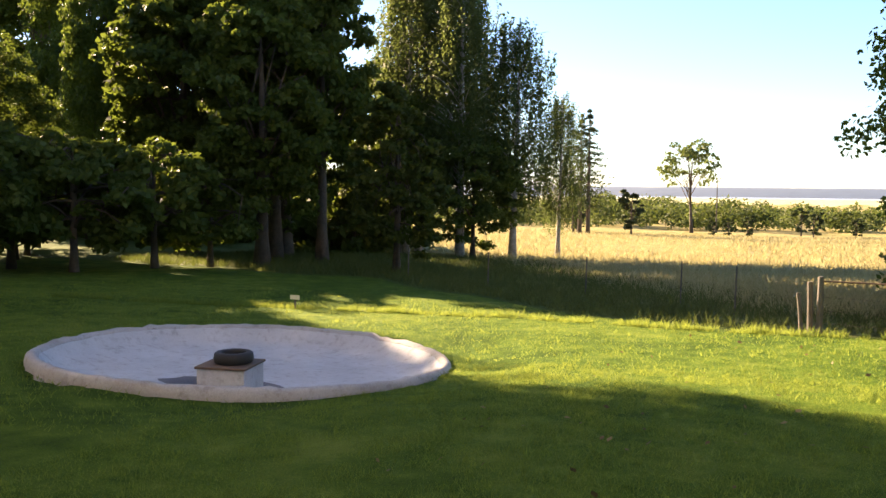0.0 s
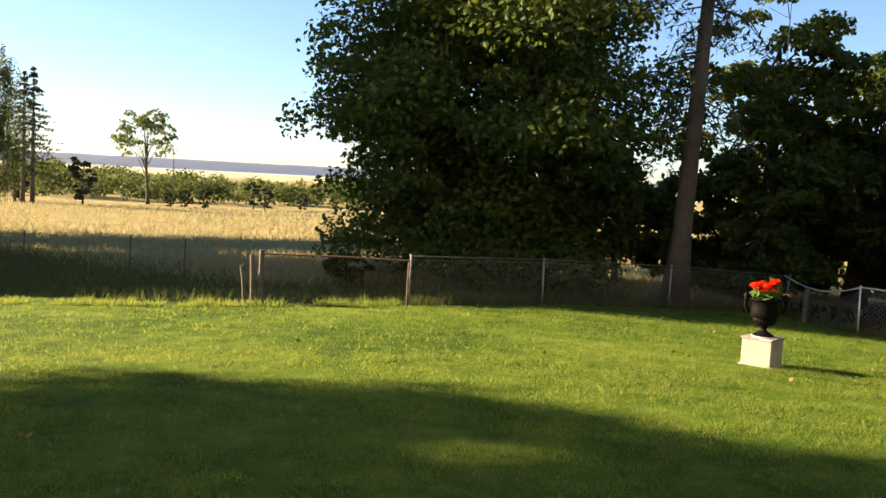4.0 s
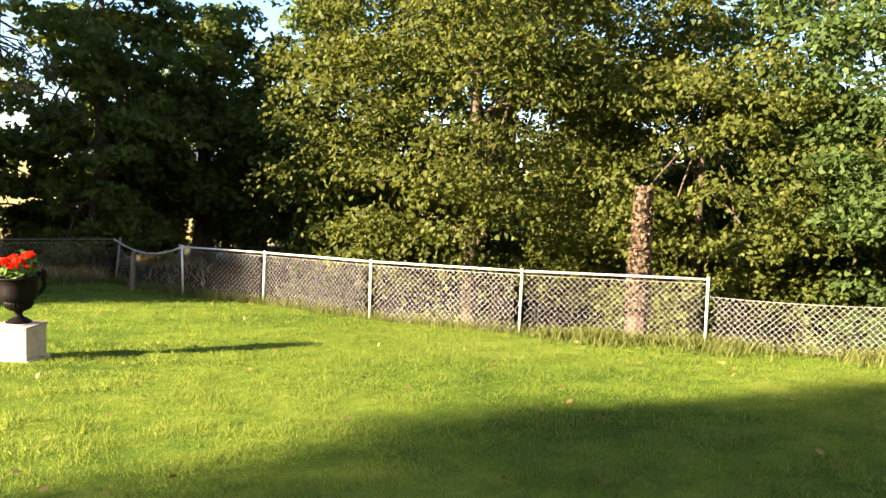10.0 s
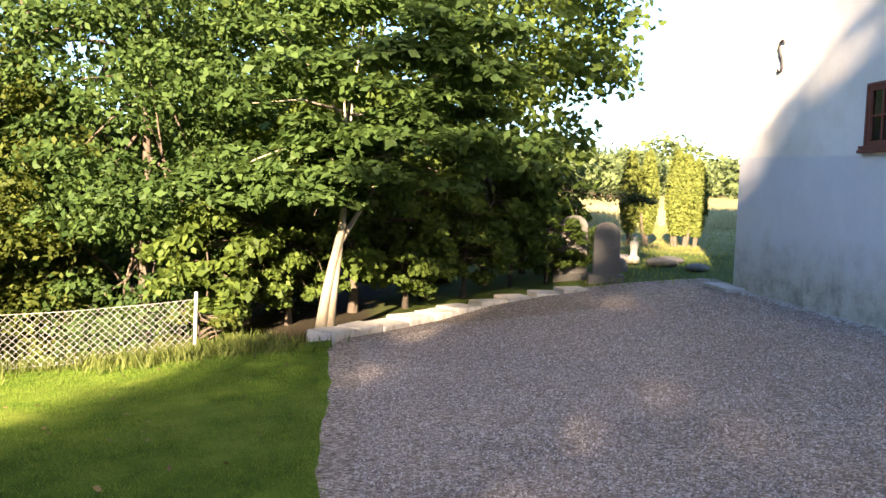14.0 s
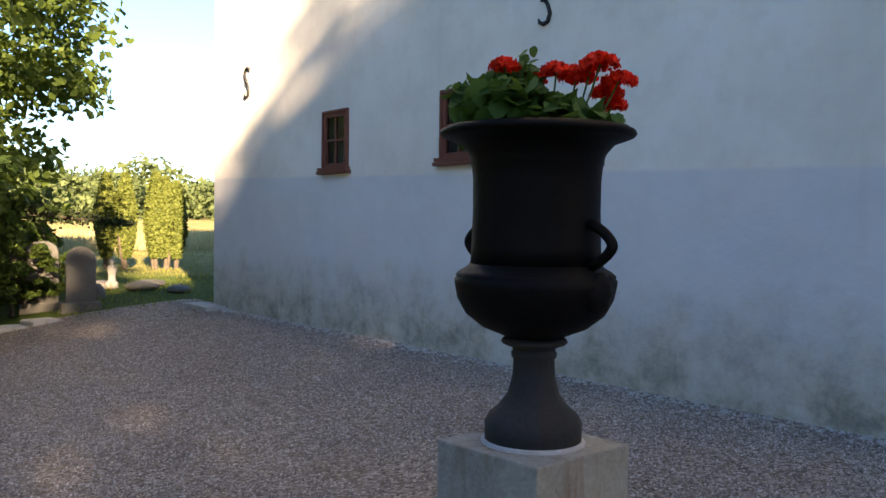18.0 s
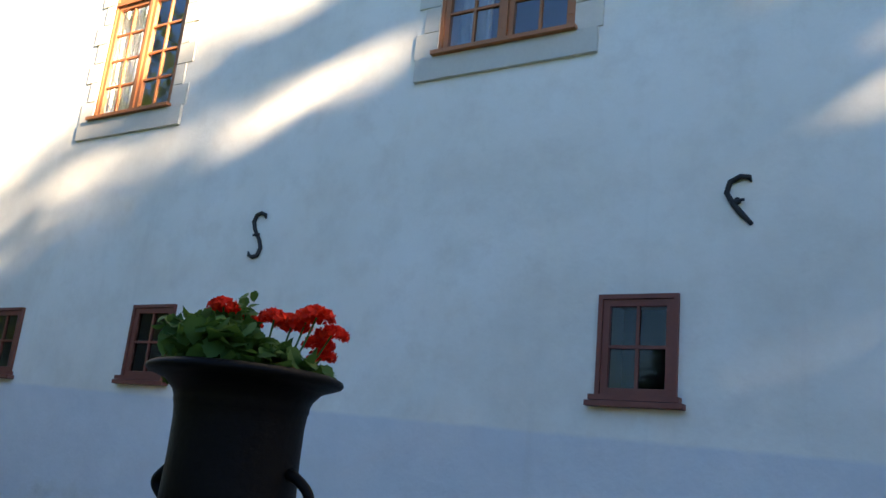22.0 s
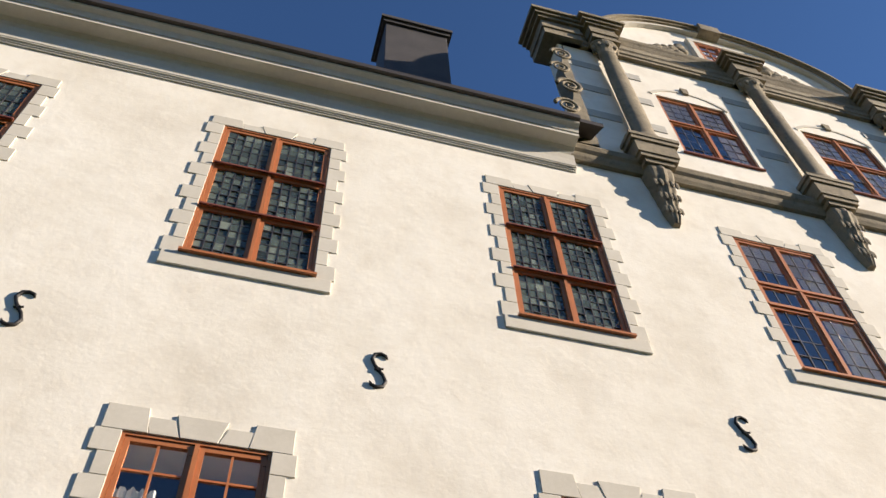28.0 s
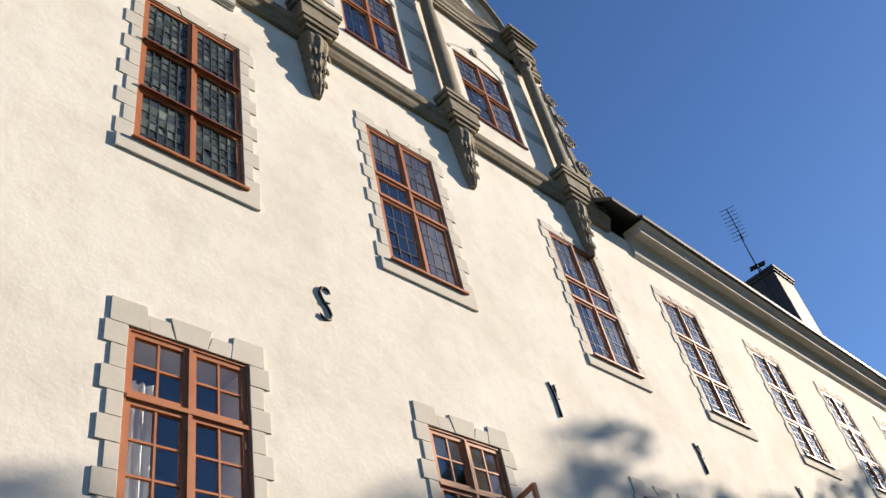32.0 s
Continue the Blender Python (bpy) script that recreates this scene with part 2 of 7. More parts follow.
def stone_mat(name, dark, light, lichen=(0.1, 0.09, 0.06), rough=0.9):
    m, nt, b = material(name)
    big, mid, small = noise_tex(nt, 1.2, 6, 0.65), noise_tex(nt, 7, 8, 0.7), noise_tex(nt, 60, 6, 0.7)
    c = ramp(nt, mix(nt, 0.5, big, small), [(0.3, dark), (0.7, light)])
    c = mix(nt, ramp(nt, mid, [(0.52, grey(0)), (0.72, grey(0.6))]), c, lichen)
    link(nt, c, b.inputs["Base Color"])
    b.inputs["Roughness"].default_value = rough
    bump(nt, b, add(nt, mid, small), 0.5, 0.012)
    return m


PLASTER = plaster_mat()
LAWN, GROUND, GRAVEL = lawn_mat(), ground_mat(), gravel_mat()
SURROUND = surface("surround_stone_paint", (0.50, 0.47, 0.405), (0.65, 0.615, 0.54), 2.0, 25, 0.9, 0.25, 0.006, vary=0.3)
DORMER_STONE = stone_mat("weathered_sandstone", (0.12, 0.098, 0.068), (0.34, 0.29, 0.205), (0.045, 0.038, 0.03))
BAND_STONE = stone_mat("grey_band_stone", (0.38, 0.37, 0.34), (0.50, 0.49, 0.45), (0.3, 0.29, 0.26))
CORNICE = surface("cornice_render", (0.46, 0.435, 0.385), (0.62, 0.59, 0.53), 0.8, 12, 0.9, 0.3, 0.01)
FRAME_OAK = surface("oiled_red_brown_paint", (0.33, 0.105, 0.035), (0.47, 0.175, 0.065), 3, 30, 0.55, 0.2, 0.004)
FRAME_DARK = surface("old_red_paint", (0.15, 0.04, 0.026), (0.22, 0.062, 0.04), 3, 30, 0.6, 0.3, 0.004)
# cellar panes: a darker grey tint and a low refractive index
CELLAR_GLASS = glass_mat("grey_tinted_cellar_glass", (0.45, 0.5, 0.5), 0.02, 0.2)
CELLAR_GLASS.node_tree.nodes["Principled BSDF"].inputs["IOR"].default_value = 1.33
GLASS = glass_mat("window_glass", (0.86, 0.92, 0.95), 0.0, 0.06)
LEADED = old_glass_mat()
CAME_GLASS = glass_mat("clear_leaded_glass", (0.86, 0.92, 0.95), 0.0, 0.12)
LEAD = surface("lead_came", (0.05, 0.05, 0.055), (0.10, 0.10, 0.11), 8, 60, 0.6, 0.3, 0.002, 0.6)
IRON = surface("black_cast_iron", (0.0030, 0.0026, 0.0026), (0.0075, 0.0062, 0.006), 5, 45, 0.5, 0.5, 0.005, 0.0)
IRON.node_tree.nodes["Principled BSDF"].inputs["Specular IOR Level"].default_value = 0.07
ANCHOR_IRON = surface("forged_anchor_iron", (0.012, 0.012, 0.014), (0.03, 0.028, 0.028), 8, 60, 0.6, 0.4, 0.004, 0.3)
GALV = surface("galvanised_steel", (0.50, 0.50, 0.49), (0.68, 0.68, 0.66), 4, 40, 0.45, 0.15, 0.002, 0.5)
# darker copies of the galvanised steel: shade put into far rails and posts
RAIL_DARK = surface("unlit_dark_rail", (0.07, 0.065, 0.06), (0.15, 0.14, 0.13), 4, 40, 0.7, 0.2, 0.002, 0.2)
POST_GREY = surface("unlit_grey_steel", (0.20, 0.20, 0.195), (0.32, 0.32, 0.31), 4, 40, 0.6, 0.2, 0.002, 0.3)
WIRE = surface("galvanised_wire", (0.20, 0.20, 0.20), (0.33, 0.33, 0.32), 4, 40, 0.5, 0.1, 0.001, 0.4)
ROOF = surface("dark_sheet_roof", (0.030, 0.026, 0.024), (0.060, 0.050, 0.045), 1.0, 20, 0.6, 0.2, 0.008)
CHIMNEY = surface("chimney_sheet", (0.035, 0.032, 0.033), (0.075, 0.068, 0.066), 1.5, 20, 0.7, 0.3, 0.008)
# the rooms' dimness is put into this dark wall and floor colour
ROOM = surface("dim_toned_room", (0.10, 0.095, 0.085), (0.15, 0.14, 0.125), 1.0, 10, 0.95, 0.1, 0.005)
CURTAIN = surface("white_curtain_cloth", (0.62, 0.63, 0.62), (0.80, 0.80, 0.78), 3, 60, 0.9, 0.3, 0.004)
RIM = stone_mat("crumbling_rim_concrete", (0.24, 0.21, 0.18), (0.55, 0.53, 0.50), (0.13, 0.10, 0.075))
KERB = stone_mat("mossy_kerb_stone", (0.30, 0.285, 0.255), (0.48, 0.46, 0.42), (0.11, 0.105, 0.07))
ROCK = stone_mat("rough_rockery_stone", (0.06, 0.056, 0.05), (0.16, 0.15, 0.135), (0.06, 0.065, 0.035))
CONCRETE = stone_mat("limewashed_concrete", (0.36, 0.36, 0.36), (0.62, 0.62, 0.62), (0.20, 0.17, 0.14))
PLINTH = stone_mat("sandstone_plinth", (0.26, 0.235, 0.18), (0.46, 0.42, 0.335), (0.17, 0.13, 0.085))
def streaked_stone(name, dark, light, stain, pale):
    """Weathered stone with rust and lime running down its sides."""
    m, nt, b = material(name)
    big, small = noise_tex(nt, 3.0, 6, 0.65), noise_tex(nt, 55, 6, 0.7)
    runs = noise_tex(nt, 7.0, 5, 0.6, stretch=(1, 1, 0.09))
    c = ramp(nt, mix(nt, 0.45, big, small), [(0.32, dark), (0.68, light)])
    c = mix(nt, ramp(nt, runs, [(0.53, grey(0)), (0.66, grey(0.75))]), c, stain)
    c = mix(nt, ramp(nt, runs, [(0.30, grey(0.6)), (0.42, grey(0))]), c, pale)
    link(nt, c, b.inputs["Base Color"])
    b.inputs["Roughness"].default_value = 0.9
    bump(nt, b, add(nt, big, small), 0.5, 0.012)
    return m


PLINTH_DAMP = streaked_stone("streaked_limestone", (0.15, 0.145, 0.125), (0.36, 0.345, 0.30), (0.17, 0.095, 0.045), (0.55, 0.53, 0.49))
WORN_IRON = streaked_stone("worn_grey_iron", (0.010, 0.010, 0.011), (0.028, 0.028, 0.030), (0.03, 0.018, 0.012), (0.10, 0.10, 0.10))
MORTAR = surface("crumbling_mortar", (0.30, 0.29, 0.275), (0.52, 0.51, 0.49), 9, 60, 0.95, 0.6, 0.01)
RUBBER = surface("old_tyre_rubber", (0.012, 0.012, 0.012), (0.03, 0.03, 0.029), 6, 50, 0.75, 0.3, 0.004)
RUST = surface("rusted_plate", (0.10, 0.06, 0.04), (0.2, 0.13, 0.085), 4, 40, 0.85, 0.4, 0.004)
BARK = surface("grey_brown_bark", (0.035, 0.026, 0.018), (0.12, 0.092, 0.065), 3, 16, 0.95, 0.9, 0.03)
BARK_PALE = surface("pale_maple_bark", (0.16, 0.13, 0.09), (0.33, 0.28, 0.20), 3, 16, 0.95, 0.8, 0.02)
BARK_BIRCH = surface("birch_bark", (0.10, 0.09, 0.08), (0.48, 0.46, 0.42), 5, 12, 0.85, 0.5, 0.01)
BARK_PINE = surface("pine_bark", (0.045, 0.037, 0.031), (0.15, 0.122, 0.102), 3, 14, 0.95, 0.9, 0.03)
WOOD_GREY = surface("weathered_post_wood", (0.07, 0.06, 0.05), (0.17, 0.15, 0.125), 4, 30, 0.9, 0.5, 0.008)
LEAF_DARK = leaf_mat("park_leaves", (0.026, 0.048, 0.011), (0.078, 0.115, 0.024), (0.26, 0.34, 0.05), 0.32)
LEAF_MAPLE = leaf_mat("maple_leaves", (0.016, 0.038, 0.010), (0.056, 0.095, 0.026), (0.17, 0.27, 0.055), 0.3)
LEAF_LIME = leaf_mat("lime_leaves", (0.020, 0.036, 0.007), (0.080, 0.098, 0.022), (0.28, 0.33, 0.05), 0.33)
LEAF_BIRCH = leaf_mat("birch_leaves", (0.03, 0.055, 0.016), (0.085, 0.115, 0.04), (0.22, 0.28, 0.07), 0.4)
LEAF_CONIFER = leaf_mat("spruce_needles", (0.025, 0.038, 0.018), (0.065, 0.085, 0.035), (0.08, 0.12, 0.03), 0.15)
LEAF_HEDGE = leaf_mat("golden_conifer_leaves", (0.055, 0.078, 0.018), (0.15, 0.175, 0.045), (0.24, 0.27, 0.06), 0.3)
LEAF_BUSH = leaf_mat("willow_scrub_leaves", (0.035, 0.055, 0.016), (0.10, 0.125, 0.04), (0.22, 0.28, 0.06), 0.3)
LEAF_FAR = leaf_mat("far_wood_leaves", (0.05, 0.075, 0.03), (0.11, 0.14, 0.055), (0.2, 0.26, 0.08), 0.25)
BLADE = leaf_mat("grass_blades", (0.044, 0.106, 0.014), (0.138, 0.205, 0.038), (0.46, 0.52, 0.10), 0.5)
# dry grass tone, brightened further so the ground past the corner looks sunlit
DRY_LIT_LAWN = leaf_mat("dry_lit_lawn_blades", (0.085, 0.105, 0.02), (0.21, 0.20, 0.05), (0.4, 0.4, 0.08), 0.4)
BLADE_TALL = leaf_mat("rank_grass", (0.035, 0.06, 0.012), (0.12, 0.14, 0.04), (0.18, 0.22, 0.05), 0.35)
STRAW = leaf_mat("ripe_meadow_grass", (0.22, 0.19, 0.085), (0.41, 0.36, 0.19), (0.5, 0.45, 0.2), 0.35)
NETTLE = leaf_mat("plant_leaves", (0.025, 0.070, 0.016), (0.085, 0.165, 0.042), (0.15, 0.3, 0.05), 0.25)
PETAL = leaf_mat("scarlet_petals", (0.60, 0.010, 0.005), (0.92, 0.040, 0.012), (0.9, 0.05, 0.02), 0.2)
def pebble_mat():
    """Each stone its own shade, from dark basalt to pale granite."""
    m, nt, b = material("gravel_stones")
    g = nt.nodes.new("ShaderNodeNewGeometry")
    c = ramp(nt, g.outputs["Random Per Island"], [(0.0, (0.06, 0.048, 0.040)), (0.45, (0.21, 0.168, 0.135)), (0.8, (0.39, 0.33, 0.275)), (1.0, (0.64, 0.58, 0.52))])
    link(nt, mix(nt, 0.3, c, ramp(nt, noise_tex(nt, 40, 5, 0.7), [(0.3, (0.12, 0.10, 0.095)), (0.7, (0.42, 0.38, 0.36))])), b.inputs["Base Color"])
    b.inputs["Roughness"].default_value = 0.9
    return m


PEBBLE = pebble_mat()
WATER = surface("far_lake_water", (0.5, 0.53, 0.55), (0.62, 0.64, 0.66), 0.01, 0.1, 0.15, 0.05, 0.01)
# distance haze is put into the wooded ridge's blue base colour
HILL = surface("haze_tinted_hill", (0.035, 0.075, 0.135), (0.055, 0.105, 0.17), 0.02, 0.3, 1.0, 0.1, 0.01)
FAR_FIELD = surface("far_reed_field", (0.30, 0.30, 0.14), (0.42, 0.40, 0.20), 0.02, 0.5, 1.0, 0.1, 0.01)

# ---- building helpers ----
def part(name, bm, mat, parent=None, label="", smooth=False):
    """One bmesh as one mesh object under a thing or a part."""
    me = bpy.data.meshes.new(name)
    bm.to_mesh(me)
    bm.free()
    return part_mesh(name, me, mat, parent, label, smooth)


def part_mesh(name, me, mat, parent=None, label="", smooth=False):
    if mat and not me.materials:
        me.materials.append(mat)
    if smooth:
        me.polygons.foreach_set("use_smooth", [True] * len(me.polygons))
    ob = new(name, me)
    if parent:
        ob.parent = parent
    if label:
        ob["label"] = label
    return ob


def raw(name, verts, faces):
    me = bpy.data.meshes.new(name)
    me.from_pydata([tuple(v) for v in verts], [], [tuple(f) for f in faces])
    me.update()
    return me


def tri_mesh(name, verts, n):
    """A mesh of loose faces with n corners each, from an array of (faces, n, 3)."""
    verts = np.asarray(verts, np.float32)
    count = verts.shape[0]
    me = bpy.data.meshes.new(name)
    me.vertices.add(count * n)
    me.vertices.foreach_set("co", verts.ravel())
    me.loops.add(count * n)
    me.loops.foreach_set("vertex_index", np.arange(count * n, dtype=np.int32))
    me.polygons.add(count)
    me.polygons.foreach_set("loop_start", np.arange(0, count * n, n, dtype=np.int32))
    me.update(calc_edges=True)
    me.validate()
    return me


def thing(name, at=(0, 0, 0), label="", category="", group="", kind="", turn=0.0):
    ob = new(name)
    ob.matrix_basis = pose(*at, 0, 0, turn)
    return tagged(ob, label, category, group, kind)


def box(bm, x0, x1, y0, y1, z0, z1, skew=0.0):
    v = [bm.verts.new(p) for p in ((x0, y0, z0), (x1, y0, z0), (x1, y1, z0), (x0, y1, z0), (x0, y0, z1), (x1, y0, z1), (x1, y1, z1), (x0, y1, z1))]
    for f in ((0, 3, 2, 1), (4, 5, 6, 7), (0, 1, 5, 4), (1, 2, 6, 5), (2, 3, 7, 6), (3, 0, 4, 7)):
        bm.faces.new([v[i] for i in f])
    return v


def boxed(x0, x1, y0, y1, z0, z1, bevel=0.0):
    bm = bmesh.new()
    box(bm, x0, x1, y0, y1, z0, z1)
    if bevel:
        bmesh.ops.bevel(bm, geom=bm.edges[:], offset=bevel, segments=2, affect="EDGES", profile=0.6)
    return bm


def prism(points, y0, y1, bevel=0.0):
    """A polygon in x and z, drawn out from y0 to y1."""
    bm = bmesh.new()
    a = [bm.verts.new((x, y0, z)) for x, z in points]
    b = [bm.verts.new((x, y1, z)) for x, z in points]
    n = len(points)
    bm.faces.new(a)
    bm.faces.new(b[::-1])
    for i in range(n):
        bm.faces.new((a[i], b[i], b[(i + 1) % n], a[(i + 1) % n]))
    bmesh.ops.recalc_face_normals(bm, faces=bm.faces[:])
    if bevel:
        bmesh.ops.bevel(bm, geom=bm.edges[:], offset=bevel, segments=1, affect="EDGES")
    return bm


def lathe(profile, steps=40, centre=(0, 0), flute=0, depth=0.0, zone=(0, 0)):
    """A turned form from rows of radius and height; flutes cut into one zone of heights."""
    bm = bmesh.new()
    rings = []
    for r, z in profile:
        ring = []
        for k in range(steps):
            a = 2 * math.pi * k / steps
            rr = r * (1 - depth * (0.5 + 0.5 * math.cos(flute * a))) if flute and zone[0] <= z <= zone[1] else r
            ring.append(bm.verts.new((centre[0] + rr * math.cos(a), centre[1] + rr * math.sin(a), z)))
        rings.append(ring)
    for a, b in zip(rings, rings[1:]):
        for k in range(steps):
            bm.faces.new((a[k], a[(k + 1) % steps], b[(k + 1) % steps], b[k]))
    bm.faces.new(rings[0][::-1])
    bm.faces.new(rings[-1])
    return bm


def tube(bm, points, radii, sides=6):
    """A tapered tube along points; caps at both ends."""
    pts = [Vector(p) for p in points]
    rings = []
    side = None
    for i, p in enumerate(pts):
        d = (pts[min(i + 1, len(pts) - 1)] - pts[max(i - 1, 0)]).normalized()
        if side is None:
            side = d.orthogonal().normalized()
        side = (side - d * side.dot(d))
        side = side.normalized() if side.length > 1e-5 else d.orthogonal().normalized()
        up = d.cross(side)
        r = radii[i] if hasattr(radii, "__len__") else radii
        rings.append([bm.verts.new(p + r * (math.cos(2 * math.pi * k / sides) * side + math.sin(2 * math.pi * k / sides) * up)) for k in range(sides)])
    for a, b in zip(rings, rings[1:]):
        for k in range(sides):
            bm.faces.new((a[k], a[(k + 1) % sides], b[(k + 1) % sides], b[k]))
    bm.faces.new(rings[0][::-1])
    bm.faces.new(rings[-1])


def sweep(profile, x0, x1):
    """A profile of (y, z) drawn out along x, with closed ends."""
    bm = bmesh.new()
    a = [bm.verts.new((x0, y, z)) for y, z in profile]
    b = [bm.verts.new((x1, y, z)) for y, z in profile]
    n = len(profile)
    for i in range(n):
        bm.faces.new((a[i], a[(i + 1) % n], b[(i + 1) % n], b[i]))
    bm.faces.new(a[::-1])
    bm.faces.new(b)
    bmesh.ops.recalc_face_normals(bm, faces=bm.faces[:])
    return bm

# ---- the ground: level by the wall, falling away to the meadow ----
def smooth(t):
    t = min(1.0, max(0.0, t))
    return t * t * (3 - 2 * t)


def gz(x, y):
    """Height of the ground."""
    s = smooth(y / 6)
    base = -0.045 * y if 0 <= y < 22 else (0.0 if y < 0 else -0.99 - 0.0255 * (min(y, 110) - 22))
    if y > 110:
        base -= 6.0 * (1 - math.exp(-(y - 110) / 250))
    if y < 0 and x > 16:
        base += 0.012 * (x - 16)
    if 7.5 < y < 27 and 9 < x < 34:
        # the bank drops away behind the wire fence
        base -= 2.3 * smooth((x - lawn_right(y) - 0.2) / 1.5) * smooth((y - 7.5) / 3) * smooth((27 - y) / 3) * smooth((34 - x) / 8)
    rr = math.hypot(x + 9.57, y - 13.65)
    if rr < 4.6:
        # the turf dips round the basin's eastern rim
        base -= 0.15 * smooth((x + 9.57) / 2.4) * smooth((4.6 - rr) / 1.6)
    base -= 0.10 * smooth((x - 7.5) / 3) * smooth((y - 7.2) / 3) if y < 40 else 0.0
    return base - (0.03 * min(12, max(0, x - 3)) + 0.035 * min(10, max(0, -x))) * s


def hill(x, y, a, f):
    return a * noise.noise((x * f, y * f, 3.7))


def steps_out(near, far, inner, growth):
    out, v, d = [near], near, inner
    while v < far:
        d *= growth
        v += d
        out.append(v)
    return out


def lawn_far(x):
    """Far edge of the mown grass."""
    if x < -4:
        return min(28.0, 20.2 + (-4 - x) * 0.62) + 0.3 * math.sin(x)
    if x < 0.2:
        return 20.3
    return 20.3 + (x - 0.2) * 0.31


def lawn_right(y):
    """The lawn's side by the chain-link fence."""
    pts = [(6.2, 13.2), (8.1, 12.55), (11.0, 11.85), (13.3, 10.6), (15.8, 9.85), (18.4, 9.6), (20.0, 9.0), (23.5, 9.0)]
    for (ya, xa), (yb, xb) in zip(pts, pts[1:]):
        if y <= yb:
            return xa + (xb - xa) * max(0.0, (y - ya) / (yb - ya))
    return pts[-1][1]


def gravel_edge(x):
    """Where gravel meets grass."""
    return 6.12 + 0.02 * math.sin(x * 1.7) + 0.02 * math.sin(x * 5.1 + 1) + 0.02 * math.sin(x * 13) + 0.12 * smooth(x / 4) + 0.024 * max(0.0, x - 4)


def sheet(name, xs, ys, height, mat, drop=0.0):
    nx = len(xs)
    verts = [(x, y, height(x, y) + drop) for y in ys for x in xs]
    faces = [(j * nx + i, j * nx + i + 1, (j + 1) * nx + i + 1, (j + 1) * nx + i) for j in range(len(ys) - 1) for i in range(nx - 1)]
    return part_mesh(name, raw(name, verts, faces), mat, smooth=True)


right_out = steps_out(40, 3800, 3.0, 1.16)
xs_g = [-v for v in right_out[::-1]] + [v * 1.0 for v in range(-38, 8, 2)] + [8 + 0.5 * v for v in range(25)] + [v * 1.0 for v in range(22, 39, 2)] + right_out
up_out, down_out = steps_out(44, 4000, 2.5, 1.14), steps_out(20, 3800, 3.0, 1.2)
ys_g = [-v for v in down_out[::-1]] + [v * 1.0 for v in range(-18, 43, 1)] + up_out
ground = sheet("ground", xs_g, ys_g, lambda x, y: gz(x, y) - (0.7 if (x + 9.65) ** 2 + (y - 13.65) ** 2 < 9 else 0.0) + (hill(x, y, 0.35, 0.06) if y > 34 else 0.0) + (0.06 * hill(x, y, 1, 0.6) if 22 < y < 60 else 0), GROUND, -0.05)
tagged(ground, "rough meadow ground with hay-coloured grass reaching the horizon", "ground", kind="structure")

# mown lawn, trimmed to its edges
lv, lf = [], []
ny = 110
xs_l = [-34 + 0.5 * i for i in range(42)] + [-13 + 0.125 * i for i in range(56)] + [-6 + 0.5 * i for i in range(40)]
for i, x in enumerate(xs_l):
    y0, y1 = gravel_edge(x), lawn_far(x)
    for j in range(ny + 1):
        y = y0 + (y1 - y0) * j / ny
        xx = min(x, lawn_right(y) + 0.25)
        lv.append((xx, y, gz(xx, y) - (0.5 if (xx + 9.57) ** 2 + (y - 13.65) ** 2 < 8.1 else 0.0) + 0.012 * noise.noise((xx * 0.9, y * 0.9, 0))))
for i in range(len(xs_l) - 1):
    for j in range(ny):
        a = i * (ny + 1) + j
        if (Vector(lv[a]) - Vector(lv[a + ny + 1])).length > 0.01:
            lf.append((a, a + ny + 1, a + ny + 2, a + 1))
lawn = part_mesh("lawn", raw("lawn", lv, lf), LAWN, smooth=True)
tagged(lawn, "close-mown green lawn sloping down from the gravel", "lawn", kind="structure")

# gravel court along the wall
gv, gf = [], []
xs_c = [-40 + 0.5 * i for i in range(115)]
for x in xs_c:
    y1 = gravel_edge(x) if x < 13.3 else 6.46 - (x - 13.3) * 0.95
    y1 = max(y1, 0.4)
    for j in range(25):
        y = -0.3 + (y1 + 0.3) * j / 24
        gv.append((x, y, gz(x, y) - 0.002 + 0.010 * noise.noise((x * 1.2, y * 1.2, 5))))
for i in range(len(xs_c) - 1):
    for j in range(24):
        a = i * 25 + j
        gf.append((a, a + 25, a + 26, a + 1))
gravel = part_mesh("gravel_court", raw("gravel_court", gv, gf), GRAVEL, smooth=True)
tagged(gravel, "grey-brown crushed gravel court along the castle wall", "gravel", kind="structure")

# ---- the castle: one long rendered wall with its openings ----
X_CORNER, X_END, EAVE_Z, WALL_T, WALL_TOP = 15.52, -46.0, 14.0, 0.55, 15.02
GW_Z, FW_Z, SW_Z, DW_Z = (2.12, 2.91), (5.22, 7.60), (10.33, 13.50), (15.25, 17.45)
GW_X = [(11.36, 11.99), (8.81, 9.44), (3.61, 4.22)]
FW_X = [(9.50, 10.86), (4.57, 5.94), (0.52, 1.90), (-3.79, -2.40), (-7.79, -6.43), (-12.50, -11.12), (-16.7, -15.25), (-20.85, -19.4), (-24.9, -23.5)]
SW_X = [(9.35, 10.9), (4.50, 6.05), (0.36, 1.94), (-3.83, -2.28), (-7.88, -6.34), (-12.67, -11.17), (-16.7, -15.18), (-20.86, -19.35), (-24.9, -23.37), (-29.0, -27.5), (-33.1, -31.6)]
openings = [(a, b, *GW_Z) for a, b in GW_X] + [(a, b, *FW_Z) for a, b in FW_X] + [(a, b, *SW_Z) for a, b in SW_X]


